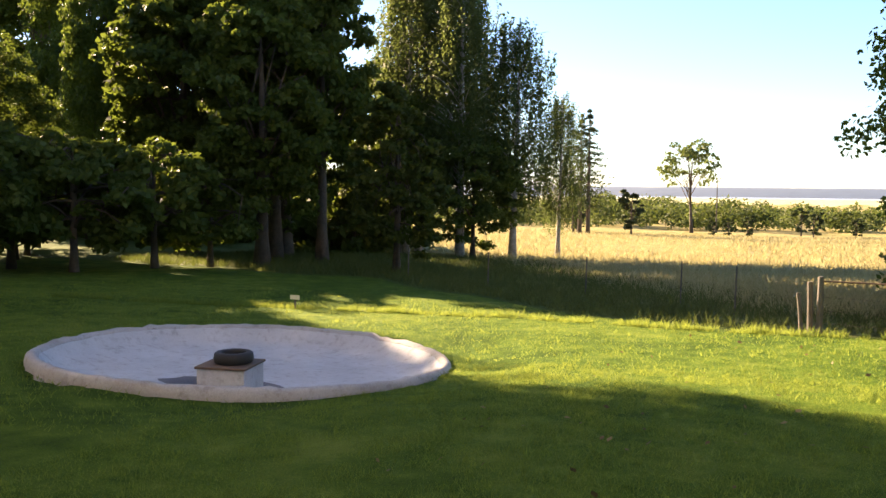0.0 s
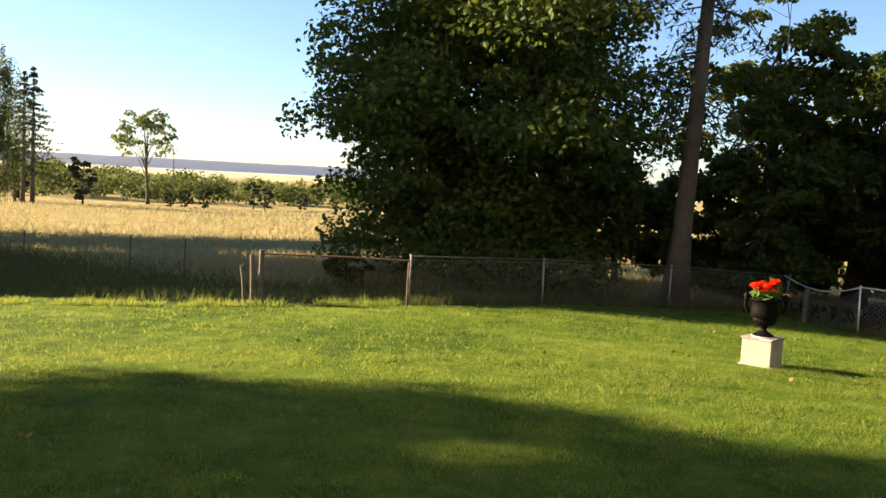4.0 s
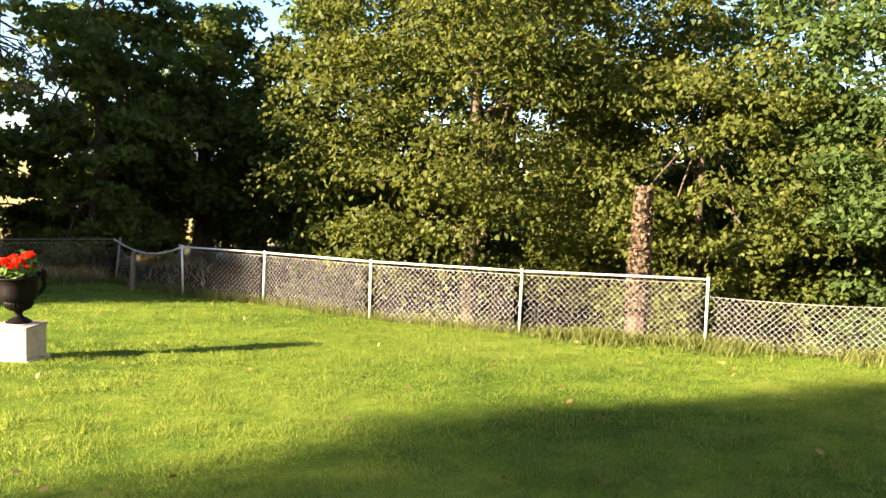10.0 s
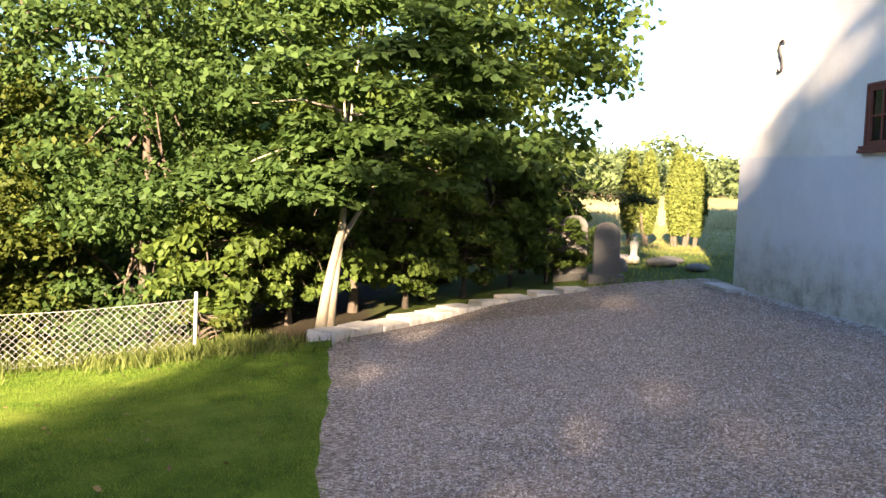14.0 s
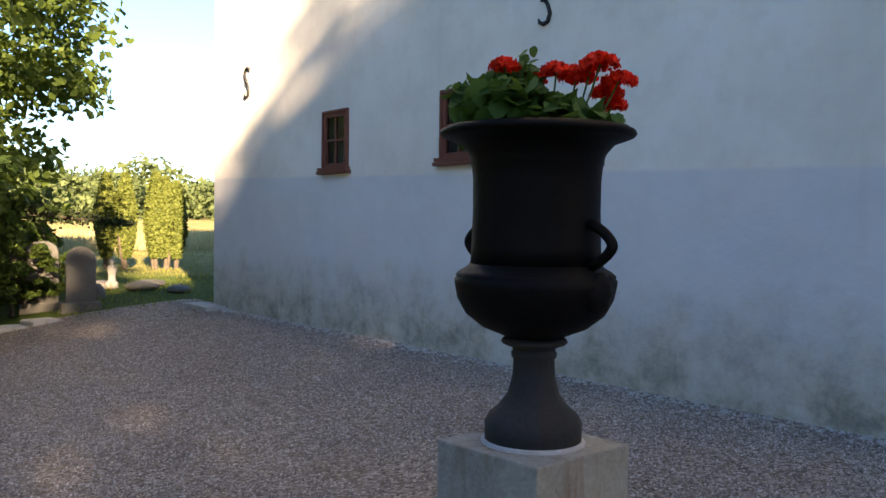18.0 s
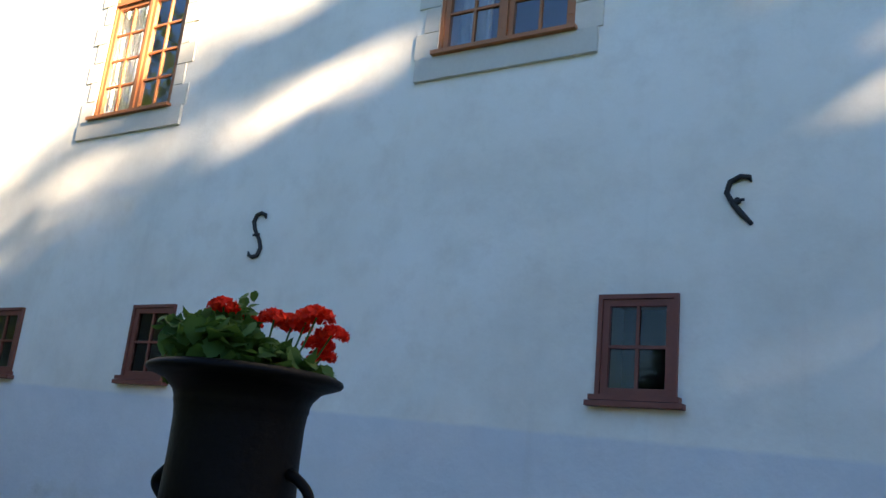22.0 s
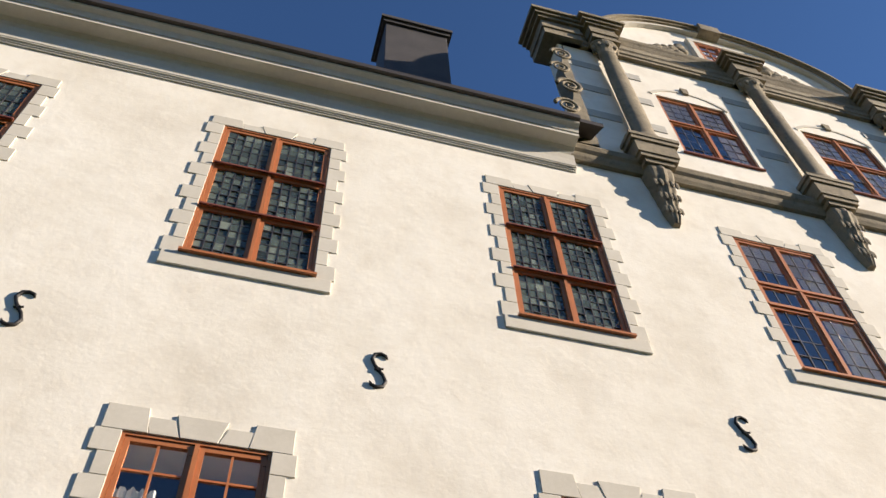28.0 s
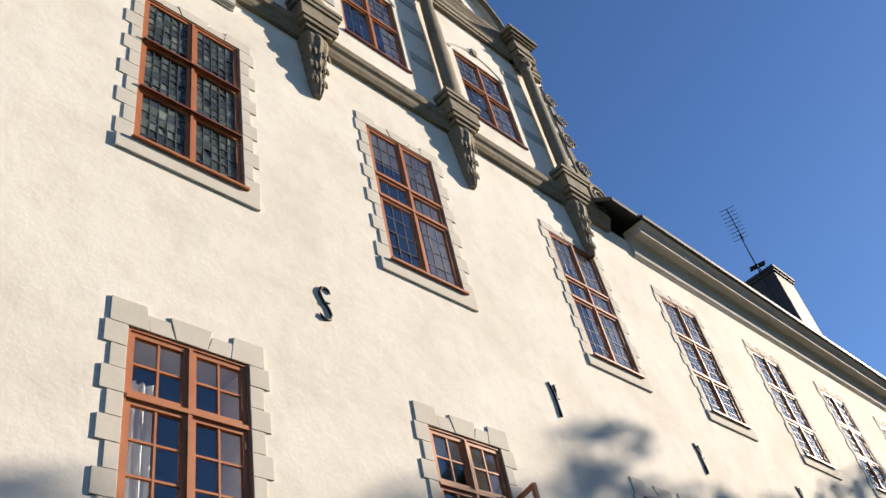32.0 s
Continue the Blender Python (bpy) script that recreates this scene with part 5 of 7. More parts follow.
# tall urn on the gravel
UB = (4.22, 3.67)
ub_top = 0.59
pl_b = plinth("stone_plinth", (UB[0], UB[1], gz(*UB)), 3, 0.52, ub_top - gz(*UB), PLINTH_DAMP, "square weathered limestone plinth streaked with rust on the gravel")
urn_b = thing("garden_urn", (UB[0], UB[1], ub_top), "tall black cast-iron urn on a square stone plinth", "urn", "garden urns", turn=8)
prof_foot = [(0.185, 0.0), (0.187, 0.085), (0.178, 0.10), (0.172, 0.115), (0.135, 0.15), (0.10, 0.20), (0.082, 0.27), (0.078, 0.345), (0.086, 0.352), (0.088, 0.372), (0.080, 0.380), (0.085, 0.392), (0.118, 0.405), (0.128, 0.415), (0.122, 0.428), (0.07, 0.436)]
part("foot", lathe(prof_foot, 40), WORN_IRON, urn_b, smooth=True)
prof_bowl = [(0.07, 0.425), (0.11, 0.437), (0.20, 0.475), (0.265, 0.53), (0.298, 0.595), (0.308, 0.650), (0.310, 0.672), (0.302, 0.678), (0.305, 0.690), (0.290, 0.705), (0.262, 0.722), (0.252, 0.735), (0.02, 0.735)]
part("bowl", lathe(prof_bowl, 56), IRON, urn_b, smooth=True)
prof_body = [(0.250, 0.725), (0.246, 0.80), (0.242, 0.95), (0.243, 1.08), (0.248, 1.13), (0.253, 1.14), (0.253, 1.16), (0.262, 1.185), (0.292, 1.222), (0.345, 1.243), (0.362, 1.250), (0.372, 1.262), (0.368, 1.275), (0.345, 1.288), (0.325, 1.292), (0.30, 1.275), (0.28, 1.22), (0.05, 1.215)]
part("body", lathe(prof_body, 56), IRON, urn_b, smooth=True)
for s in (1, -1):
    hd = part("handle", handle(0.245, 0.735, 0.90, 0.095, 0.021, s), IRON, urn_b, smooth=True)
    mk = bmesh.new()
    bmesh.ops.create_uvsphere(mk, u_segments=14, v_segments=10, radius=0.075, matrix=Matrix.Translation((s * 0.285, 0, 0.63)) @ Matrix.Diagonal((0.5, 1.0, 1.15, 1)))
    for vtx in mk.verts:
        vtx.co += Vector((s, 0, 0)) * 0.012 * noise.noise(vtx.co * 40)
    part("relief_boss", mk, IRON, urn_b, smooth=True)
part("soil", lathe([(0.28, 1.22), (0.2, 1.25), (0.02, 1.262)], 24), surface("potting_soil", (0.02, 0.014, 0.01), (0.05, 0.035, 0.025)), urn_b)
plants_b = thing("geranium_planting", (UB[0], UB[1], ub_top + 1.235), "scarlet geraniums and nettle-leaved greenery filling the tall urn", "flowers", "urn plantings", turn=48)
heads_b = [(-0.30, 0.02, 0.19, 0.052), (-0.22, 0.10, 0.24, 0.055), (-0.27, -0.08, 0.16, 0.05), (-0.15, -0.06, 0.22, 0.058), (-0.20, 0.00, 0.25, 0.045), (-0.06, 0.12, 0.21, 0.045), (0.13, 0.10, 0.23, 0.045), (0.17, -0.04, 0.17, 0.04), (-0.12, -0.22, 0.10, 0.05), (0.02, -0.02, 0.20, 0.04), (-0.30, -0.14, 0.12, 0.045)]
geraniums(plants_b, 0.0, 0.31, 201, heads_b, 620, leaf=0.098)
urn_b.scale = (1, 1, 0.93)
plants_b.location.z = ub_top + 1.235 * 0.93
rngp = np.random.default_rng(205)
for k in range(9):
    a0 = rngp.uniform(0, 6.283)
    bx, by = 0.08 + 0.12 * math.cos(a0), 0.12 * math.sin(a0)
    h = rngp.uniform(0.16, 0.34)
    lx, ly = bx + rngp.normal() * 0.06 + 0.04, by + rngp.normal() * 0.06
    bm = bmesh.new()
    tube(bm, [(bx, by, 0), ((bx + lx) / 2, (by + ly) / 2, h * 0.5), (lx, ly, h)], [0.005, 0.004, 0.003], 5)
    part("stalk", bm, NETTLE, plants_b)
    c, sz = [], []
    for q in range(26):
        u = q / 25
        aa = q * 2.4
        rr = 0.075 * (1.1 - 0.7 * u)
        c.append((bx + (lx - bx) * u + rr * math.cos(aa), by + (ly - by) * u + rr * math.sin(aa), h * u + 0.01))
        sz.append(0.115 * (1.1 - 0.65 * u))
    sv_, sn_ = toothed_leaves(np.array(c), np.array(sz), rngp, 0.5, np.array([(math.cos(q * 2.4), math.sin(q * 2.4), 0.15) for q in range(26)]))
    part_mesh("leafy_shoot", tri_mesh("leafy_shoot", sv_, sn_), NETTLE, plants_b, "serrated nettle-like shoot")["kind"] = "stuff"

# squat urn out on the lawn
UA = (4.30, 14.78)
ua_z = gz(*UA)
pl_a = plinth("stone_plinth", (UA[0], UA[1], ua_z), 40, 0.385, 0.375, PLINTH, "square pale sandstone plinth sunlit on the lawn")
part("cap_slab", boxed(-0.205, 0.205, -0.205, 0.205, 0.350, 0.3765, 0.006), PLINTH_DAMP, pl_a, "thin brown-stained stone slab")
urn_a = thing("garden_urn", (UA[0], UA[1], ua_z + 0.375), "squat black cast-iron urn with figured handles on a pale plinth", "urn", "garden urns", turn=-14)
part("foot", lathe([(0.135, 0.0), (0.135, 0.02), (0.12, 0.028), (0.10, 0.045), (0.055, 0.07), (0.038, 0.09), (0.036, 0.115), (0.05, 0.122), (0.05, 0.135), (0.03, 0.14)], 36), IRON, urn_a, smooth=True)
part("bowl", lathe([(0.03, 0.132), (0.08, 0.142), (0.125, 0.165), (0.148, 0.20), (0.152, 0.23), (0.140, 0.245), (0.02, 0.25)], 72, flute=24, depth=0.10, zone=(0.14, 0.235)), IRON, urn_a, smooth=True)
part("body", lathe([(0.138, 0.24), (0.172, 0.255), (0.188, 0.285), (0.190, 0.33), (0.185, 0.40), (0.188, 0.45), (0.205, 0.475), (0.225, 0.485), (0.228, 0.497), (0.215, 0.50), (0.19, 0.46), (0.02, 0.455)], 48), IRON, urn_a, smooth=True)
for s in (1, -1):
    part("handle", handle(0.175, 0.30, 0.53, 0.075, 0.022, s), IRON, urn_a, smooth=True)
    mk = bmesh.new()
    bmesh.ops.create_uvsphere(mk, u_segments=12, v_segments=9, radius=0.05, matrix=Matrix.Translation((s * 0.245, 0, 0.50)) @ Matrix.Diagonal((0.7, 0.9, 1.3, 1)))
    for vtx in mk.verts:
        vtx.co += vtx.normal * 0.016 * noise.noise(vtx.co * 30)
    part("relief_boss", mk, IRON, urn_a, smooth=True)
plants_a = thing("geranium_planting", (UA[0], UA[1], ua_z + 0.375 + 0.46), "scarlet geraniums filling the squat urn", "flowers", "urn plantings")
heads_a = [(-0.17, -0.05, 0.13, 0.05), (-0.09, -0.10, 0.10, 0.05), (-0.02, -0.07, 0.15, 0.05), (0.05, -0.10, 0.10, 0.05), (0.09, -0.04, 0.20, 0.055), (0.13, 0.03, 0.17, 0.05), (-0.12, 0.08, 0.14, 0.05), (0.0, 0.12, 0.16, 0.05)]
geraniums(plants_a, 0.02, 0.20, 211, heads_a, 260, leaf=0.08)

# ---- the round basin with its block and old tyre ----
PC = (-9.57, 13.65)
PR = 2.88
pz = gz(*PC) - 0.035
basin = thing("fountain_basin", (PC[0], PC[1], pz), "shallow round whitewashed concrete basin with a crumbling rim", "basin")
basin.matrix_basis = pose(PC[0], PC[1], pz - 0.06, -3.5, 0.9, 0)
bm = bmesh.new()
prof = [(PR + 0.02, -0.25), (PR + 0.03, 0.06), (PR + 0.01, 0.14), (PR - 0.03, 0.175), (PR - 0.10, 0.172), (PR - 0.15, 0.12), (PR - 0.30, -0.03), (PR - 0.75, -0.12), (PR - 1.6, -0.16), (0.3, -0.17), (0.02, -0.17)]
N = 120
rings = []
for r, z in prof:
    ring = []
    for k in range(N):
        a = 2 * math.pi * k / N
        wob = 0.035 * noise.noise((math.cos(a) * 3, math.sin(a) * 3, z * 2)) + 0.02 * noise.noise((math.cos(a) * 14, math.sin(a) * 14, z * 3))
        rise = (0.04 if 1.42 < a < 2.5 else 0.04 * max(0.0, 1 - (a - 2.5) / 0.9) if 2.5 <= a < 3.4 else 0.0) if r > PR - 0.26 and z > 0.1 else 0
        ring.append(bm.verts.new(((r + wob) * math.cos(a), (r + wob) * math.sin(a), z + rise + (wob * 0.6 if z > 0 else 0))))
    rings.append(ring)
for a, b in zip(rings[5:], rings[6:]):
    for k in range(N):
        bm.faces.new((a[k], a[(k + 1) % N], b[(k + 1) % N], b[k]))
bm.faces.new(rings[-1])
bmesh.ops.delete(bm, geom=[v for ring in rings[:5] for v in ring], context="VERTS")
part("shell", bm, CONCRETE, basin, smooth=True)
bm = bmesh.new()
rings = []
for r, z in prof[:6]:
    ring = []
    for k in range(N):
        a = 2 * math.pi * k / N
        wob = 0.035 * noise.noise((math.cos(a) * 3, math.sin(a) * 3, z * 2)) + 0.02 * noise.noise((math.cos(a) * 14, math.sin(a) * 14, z * 3))
        chip = 0.035 * noise.noise((math.cos(a) * 22, math.sin(a) * 22, 4)) if z > 0.1 else 0
        rise = (0.04 if 1.42 < a < 2.5 else 0.04 * max(0.0, 1 - (a - 2.5) / 0.9) if 2.5 <= a < 3.4 else 0.0) if r > PR - 0.26 and z > 0.1 else 0
        ring.append(bm.verts.new(((r + wob) * math.cos(a), (r + wob) * math.sin(a), z + rise + chip + (wob * 0.6 if z > 0 else 0))))
    rings.append(ring)
for a, b in zip(rings, rings[1:]):
    for k in range(N):
        bm.faces.new((a[k], a[(k + 1) % N], b[(k + 1) % N], b[k]))
part("rim", bm, RIM, basin, "brown-stained crumbling rim", smooth=True)
wet = bmesh.new()
ring = [wet.verts.new(((0.95 + 0.25 * noise.noise((math.cos(k * 0.2) * 2, math.sin(k * 0.2) * 2, 0))) * math.cos(k * 2 * math.pi / 40) + 0.5, 0.62 * math.sin(k * 2 * math.pi / 40) - 1.0, -0.155)) for k in range(40)]
wet.faces.new(ring)
part("leaf_litter", wet, surface("wet_leaf_litter", (0.05, 0.03, 0.04), (0.14, 0.13, 0.12), 3, 30, 0.5, 0.4, 0.01), basin, "dark wet leaf litter on the basin floor")
BX = (-8.25, 11.80)
block = thing("fountain_block", (BX[0], BX[1], pz + 0.0), "square whitewashed masonry block with a stone plate on top", "masonry block", turn=18)
part("block", boxed(-0.29, 0.29, -0.29, 0.29, -0.2, 0.36, 0.012), CONCRETE, block)
part("plate", boxed(-0.31, 0.31, -0.31, 0.31, 0.362, 0.39, 0.006), RUST, block, "dark rusty cover plate")
part("step", boxed(-0.16, 0.36, -0.52, -0.295, -0.2, 0.07, 0.012), CONCRETE, block)
tyre = thing("old_tyre", (BX[0] + 0.02, BX[1] + 0.03, pz + 0.39), "worn black rubber tyre lying on the masonry block", "tyre", turn=30)
bm = bmesh.new()
prof_t = [(0.135, 0.02), (0.15, 0.0), (0.20, -0.0), (0.225, 0.02), (0.232, 0.06), (0.225, 0.11), (0.20, 0.13), (0.15, 0.13), (0.135, 0.11), (0.15, 0.065)]
rings = []
for r, z in prof_t + prof_t[:1]:
    rings.append([bm.verts.new((r * math.cos(2 * math.pi * k / 44), r * math.sin(2 * math.pi * k / 44), z + 0.004 * math.sin(k * 2.2) * (r > 0.2))) for k in range(44)])
for a, b in zip(rings, rings[1:]):
    for k in range(44):
        bm.faces.new((a[k], a[(k + 1) % 44], b[(k + 1) % 44], b[k]))
bmesh.ops.remove_doubles(bm, verts=bm.verts[:], dist=0.0005)
part("carcass", bm, RUBBER, tyre, smooth=True)
sg = thing("garden_sign", at_ground(-13.2, 19.4), "small pale sign plate on a stake at the lawn's edge", "sign")
part("stake", boxed(-0.015, 0.015, -0.015, 0.015, -0.1, 0.28), WOOD_GREY, sg)
part("plate", boxed(-0.13, 0.13, -0.02, -0.016, 0.22, 0.32, 0.002), SURROUND, sg, "pale plate")

# ---- chain-link fence ----
FH = 0.92
posts = [(0.15, 20.45), (2.97, 21.40), (6.05, 22.45), (9.04, 23.06), (9.00, 20.03), (9.70, 18.43), (9.95, 15.78), (10.72, 13.32), (11.93, 11.02), (12.59, 8.08)]


def fence_post(at, lean, label, FH=FH, steel=GALV):
    root = thing("fence_post", (*at, gz(*at)), label, "post", "fence posts")
    bm = bmesh.new()
    tube(bm, [(0, 0, -0.2), (lean[0], lean[1], FH + 0.02)], 0.021, 10)
    part("pole", bm, steel, root, smooth=True)
    bm = bmesh.new()
    tube(bm, [(lean[0], lean[1], FH + 0.02), (lean[0], lean[1], FH + 0.035)], [0.027, 0.02], 10)
    part("cap", bm, steel, root)
    return root


for k, p in enumerate(posts):
    lean = (0.17, 0.06) if k == 3 else (random.Random(k).uniform(-0.03, 0.03), random.Random(k + 50).uniform(-0.02, 0.02))
    fence_post(p, lean, "galvanised fence post leaning outwards at the corner" if k == 3 else "galvanised tubular fence post at the lawn's edge", 0.74 if k == 9 else FH, POST_GREY if k < 4 else GALV)


def mesh_panel(a, b, sag=0.0, rail=True, dip=0.0, FH=FH, steel=GALV, thick=0.017):
    """One bay of diamond wire between two posts, with its top rail."""
    A, B = Vector((*a, gz(*a))), Vector((*b, gz(*b)))
    ln = (B - A).length
    d = (B - A) / ln
    nrm = Vector((-d.y, d.x, 0)).normalized()
    root = thing("fence_bay", A, "bay of chain-link wire mesh%s" % (" with a sagging top" if dip or not rail else " under a steel top rail"), "fence", "fence bays")
    top = FH - 0.08
    def lift(s, h):
        u = min(1, max(0, s / ln))
        return d * s + Vector((0, 0, 0.02 + h * (1 - dip * math.sin(math.pi * u)))) + nrm * (sag * math.sin(math.pi * u) * math.sin(math.pi * min(1, h / top)) + 0.012 * math.sin(7 * s))
    cell = 0.088
    verts, faces = [], []
    def wire(pts, r):
        o = len(verts)
        across = nrm.cross((pts[-1] - pts[0]).normalized())
        for i, p in enumerate(pts):
            for q in range(3):
                an = q * 2.094
                verts.append(p + nrm * (r * math.cos(an)) + across * (r * math.sin(an)))
        for i in range(len(pts) - 1):
            for q in range(3):
                faces.append((o + i * 3 + q, o + i * 3 + (q + 1) % 3, o + i * 3 + 3 + (q + 1) % 3, o + i * 3 + 3 + q))
    n = int((ln + top) / cell)
    for k in range(n + 1):
        s0 = k * cell
        for sgn in (1, -1):
            lo, hi = (s0 - top, s0) if sgn > 0 else (s0, s0 - top)
            pts = []
            for q in range(7):
                h = top * q / 6
                s = lo + (hi - lo) * q / 6
                pts.append((s, h))
            ok = []
            for (s1, h1), (s2, h2) in zip(pts, pts[1:]):
                if 0 <= s1 <= ln and 0 <= s2 <= ln:
                    if not ok:
                        ok.append(lift(s1, h1))
                    ok.append(lift(s2, h2))
            if len(ok) > 1:
                wire(ok, 0.0023)
    for h in (0.0, top):
        wire([lift(ln * q / 10, h) for q in range(11)], 0.0031)
    part_mesh("wire_mesh", raw("wire_mesh", verts, faces), WIRE, root)
    bm = bmesh.new()
    if rail:
        tube(bm, [d * (ln * q / 6) + Vector((0, 0, FH - 0.0 - dip * 0.5 * math.sin(math.pi * q / 6))) for q in range(7)], thick, 8)
        part("top_rail", bm, steel, root, smooth=True)
    return root


# the first three bays take the darker, unlit copy of the rail steel
for k, (a, b) in enumerate(zip(posts, posts[1:])):
    mesh_panel(a, b, 0.03 if k != 3 else 0.12, k != 8, 0.42 if k == 3 else 0.06 if k == 8 else 0.0, 0.74 if k == 8 else FH, RAIL_DARK if k < 3 else GALV, 0.012 if k < 3 else 0.017)
bm = bmesh.new()
tube(bm, [(0, 0, -0.2), (0.02, 0.01, 0.45), (0.03, 0, 0.74)], [0.06, 0.055, 0.05], 7)
stump = thing("wooden_post", at_ground(8.75, 21.6), "grey weathered wooden post behind the sagging mesh", "post", "fence posts")
part("pole", bm, WOOD_GREY, stump)

# ---- field gate ----
def old_post(at, h, r, lean, label):
    root = thing("gate_post", (*at, gz(*at)), label, "post", "gate posts")
    bm = bmesh.new()
    tube(bm, [(0, 0, -0.25), (lean[0] * 0.5, lean[1] * 0.5, h * 0.5), (lean[0], lean[1], h)], [r * 1.1, r, r * 0.92], 9)
    for vtx in bm.verts:
        vtx.co += Vector((1, 1, 0)) * 0.012 * noise.noise(vtx.co * 9)
    part("pole", bm, WOOD_GREY, root)
    return root


old_post((-2.60, 20.50), 1.02, 0.055, (0.0, 0), "grey weathered wooden gate post")
old_post((-2.74, 20.62), 0.92, 0.05, (-0.05, 0.02), "grey weathered wooden gate post leaning aside")
old_post((-2.88, 20.55), 0.72, 0.035, (-0.08, 0), "short leaning wooden stake by the gate")
gate = thing("field_gate", at_ground(-2.55, 20.50), "thin rusty tubular field gate with wire below", "gate")
bm = bmesh.new()
tube(bm, [(0, 0, 0.94), (1.4, 0.0, 0.945), (2.68, -0.1, 0.93)], 0.017, 8)
part("top_bar", bm, RUST, gate)
bm = bmesh.new()
tube(bm, [(2.67, -0.1, -0.1), (2.68, -0.1, 0.95)], 0.02, 8)
part("end_post", bm, RUST, gate)
for h in (0.2, 0.42, 0.66):
    bm = bmesh.new()
    tube(bm, [(0, 0, h), (1.4, 0.0, h - 0.02), (2.67, -0.1, h)], 0.003, 4)
    part("wire", bm, RUST, gate)
for k, (x, y) in enumerate(((-6.2, 25.8), (-9.3, 27.7), (-4.6, 24.0), (-12.8, 28.6), (-16.4, 29.8))):
    root = thing("meadow_stake", at_ground(x, y), "thin dark stake of the old meadow fence", "post", "meadow stakes")
    bm = bmesh.new()
    tube(bm, [(0, 0, -0.2), (0.02, 0.0, 1.05)], [0.024, 0.02], 6)
    part("pole", bm, WOOD_GREY, root)

# ---- iron wall anchors ----
def anchor(x, z, kind, s=1.0, turn=0.0):
    root = thing("wall_anchor", (x, 0.0, z), "black wrought-iron wall anchor in an S-shape" if kind == "s" else "black wrought-iron wall anchor, forked and bent", "wall anchor", "wall anchors")
    bm = bmesh.new()
    if kind == "s":
        form = [(0.085, 0.165), (0.07, 0.205), (0.02, 0.228), (-0.04, 0.21), (-0.068, 0.14), (-0.04, 0.06), (0.0, 0.0), (0.042, -0.06), (0.07, -0.14), (0.042, -0.21), (-0.02, -0.228), (-0.07, -0.205), (-0.085, -0.165)]
        tube(bm, [(-u * s, 0.014, v * s) for u, v in form], [0.008, 0.02, 0.022, 0.022, 0.022, 0.02, 0.02, 0.02, 0.022, 0.022, 0.022, 0.02, 0.008], 7)
    elif kind == "q":
        form = [(0.095, 0.14), (0.085, 0.175), (0.02, 0.185), (-0.055, 0.15), (-0.078, 0.07), (-0.03, -0.02), (0.03, -0.10), (0.10, -0.18)]
        tube(bm, [(-u, 0.014, v) for u, v in form], [0.008, 0.02, 0.022, 0.022, 0.022, 0.022, 0.024, 0.016], 7)
    else:
        tube(bm, [(0, 0.014, -0.32), (0, 0.014, 0.0), (0.015, 0.014, 0.12), (0.09, 0.014, 0.30)], [0.026, 0.024, 0.024, 0.012], 7)
        tube(bm, [(0, 0.014, 0.02), (-0.05, 0.014, 0.16), (-0.035, 0.014, 0.27), (-0.10, 0.014, 0.30)], [0.022, 0.024, 0.02, 0.01], 7)
    part("bar", bm, ANCHOR_IRON, root, smooth=True)
    bm = bmesh.new()
    tube(bm, [(0.05, 0.015, 0.0), (-0.05, 0.04, 0.0)], 0.012, 6)
    tube(bm, [(0, -0.05, 0.0), (0, 0.036, 0.0)], 0.024, 8)
    part("wedge", bm, ANCHOR_IRON, root)
    if turn:
        root.matrix_basis = pose(x, 0, z, 0, turn, 0)
    return root


anchor(14.30, 3.58, "s")
anchor(7.84, 3.60, "s")
anchor(3.21, 3.585, "q")
for x in (3.27, -0.48, -4.97):
    anchor(x, 8.95, "s", 1.15)
for x in (-9.53, -13.80, -17.9, -22.0, 8.0):
    anchor(x, 8.92, "y")

# ---- things by the corner ----
pipe = thing("downpipe_shoe", (X_CORNER + 0.12, -0.35, 0.0), "black iron downpipe with a slanting shoe at the wall's corner", "downpipe")
bm = bmesh.new()
tube(bm, [(0.0, 0, 13.8), (0.0, 0, 0.62), (0.03, 0.0, 0.5), (0.30, 0.0, 0.22), (0.42, 0.0, 0.12)], 0.055, 12)
part("pipe", bm, IRON, pipe, smooth=True)
step = thing("corner_stone", (X_CORNER, 0.0, 0.0), "low worn corner stone at the foot of the wall", "stone")
part("stone", boxed(-0.5, 0.42, 0.0, 0.34, -0.1, 0.05, 0.02), KERB, step)
edge_pts = [(13.35, 6.42), (14.2, 5.75), (15.1, 4.95), (15.9, 4.1), (16.35, 3.1), (16.55, 2.1)]
for k, (a, b) in enumerate(zip(edge_pts, edge_pts[1:])):
    for q in range(2):
        x0, y0 = a[0] + (b[0] - a[0]) * q / 2, a[1] + (b[1] - a[1]) * q / 2
        x1, y1 = a[0] + (b[0] - a[0]) * (q + 1) / 2, a[1] + (b[1] - a[1]) * (q + 1) / 2
        ln = math.hypot(x1 - x0, y1 - y0)
        root = thing("kerb_stone", (x0, y0, gz(x0, y0)), "pale rough kerb stone edging the gravel", "kerb stone", "gravel kerb", turn=math.degrees(math.atan2(y1 - y0, x1 - x0)))
        rr = random.Random(k * 7 + q)
        bm = boxed(0.004, ln - 0.004, -0.02, 0.42 + rr.uniform(0, 0.08), -0.12, 0.085 + rr.uniform(-0.015, 0.015), 0.035)
        for vtx in bm.verts:
            vtx.co += Vector((0, 0.03, 0.022)) * noise.noise(vtx.co * 5 + Vector((k, q, 0)))
        part("slab", bm, KERB, root)
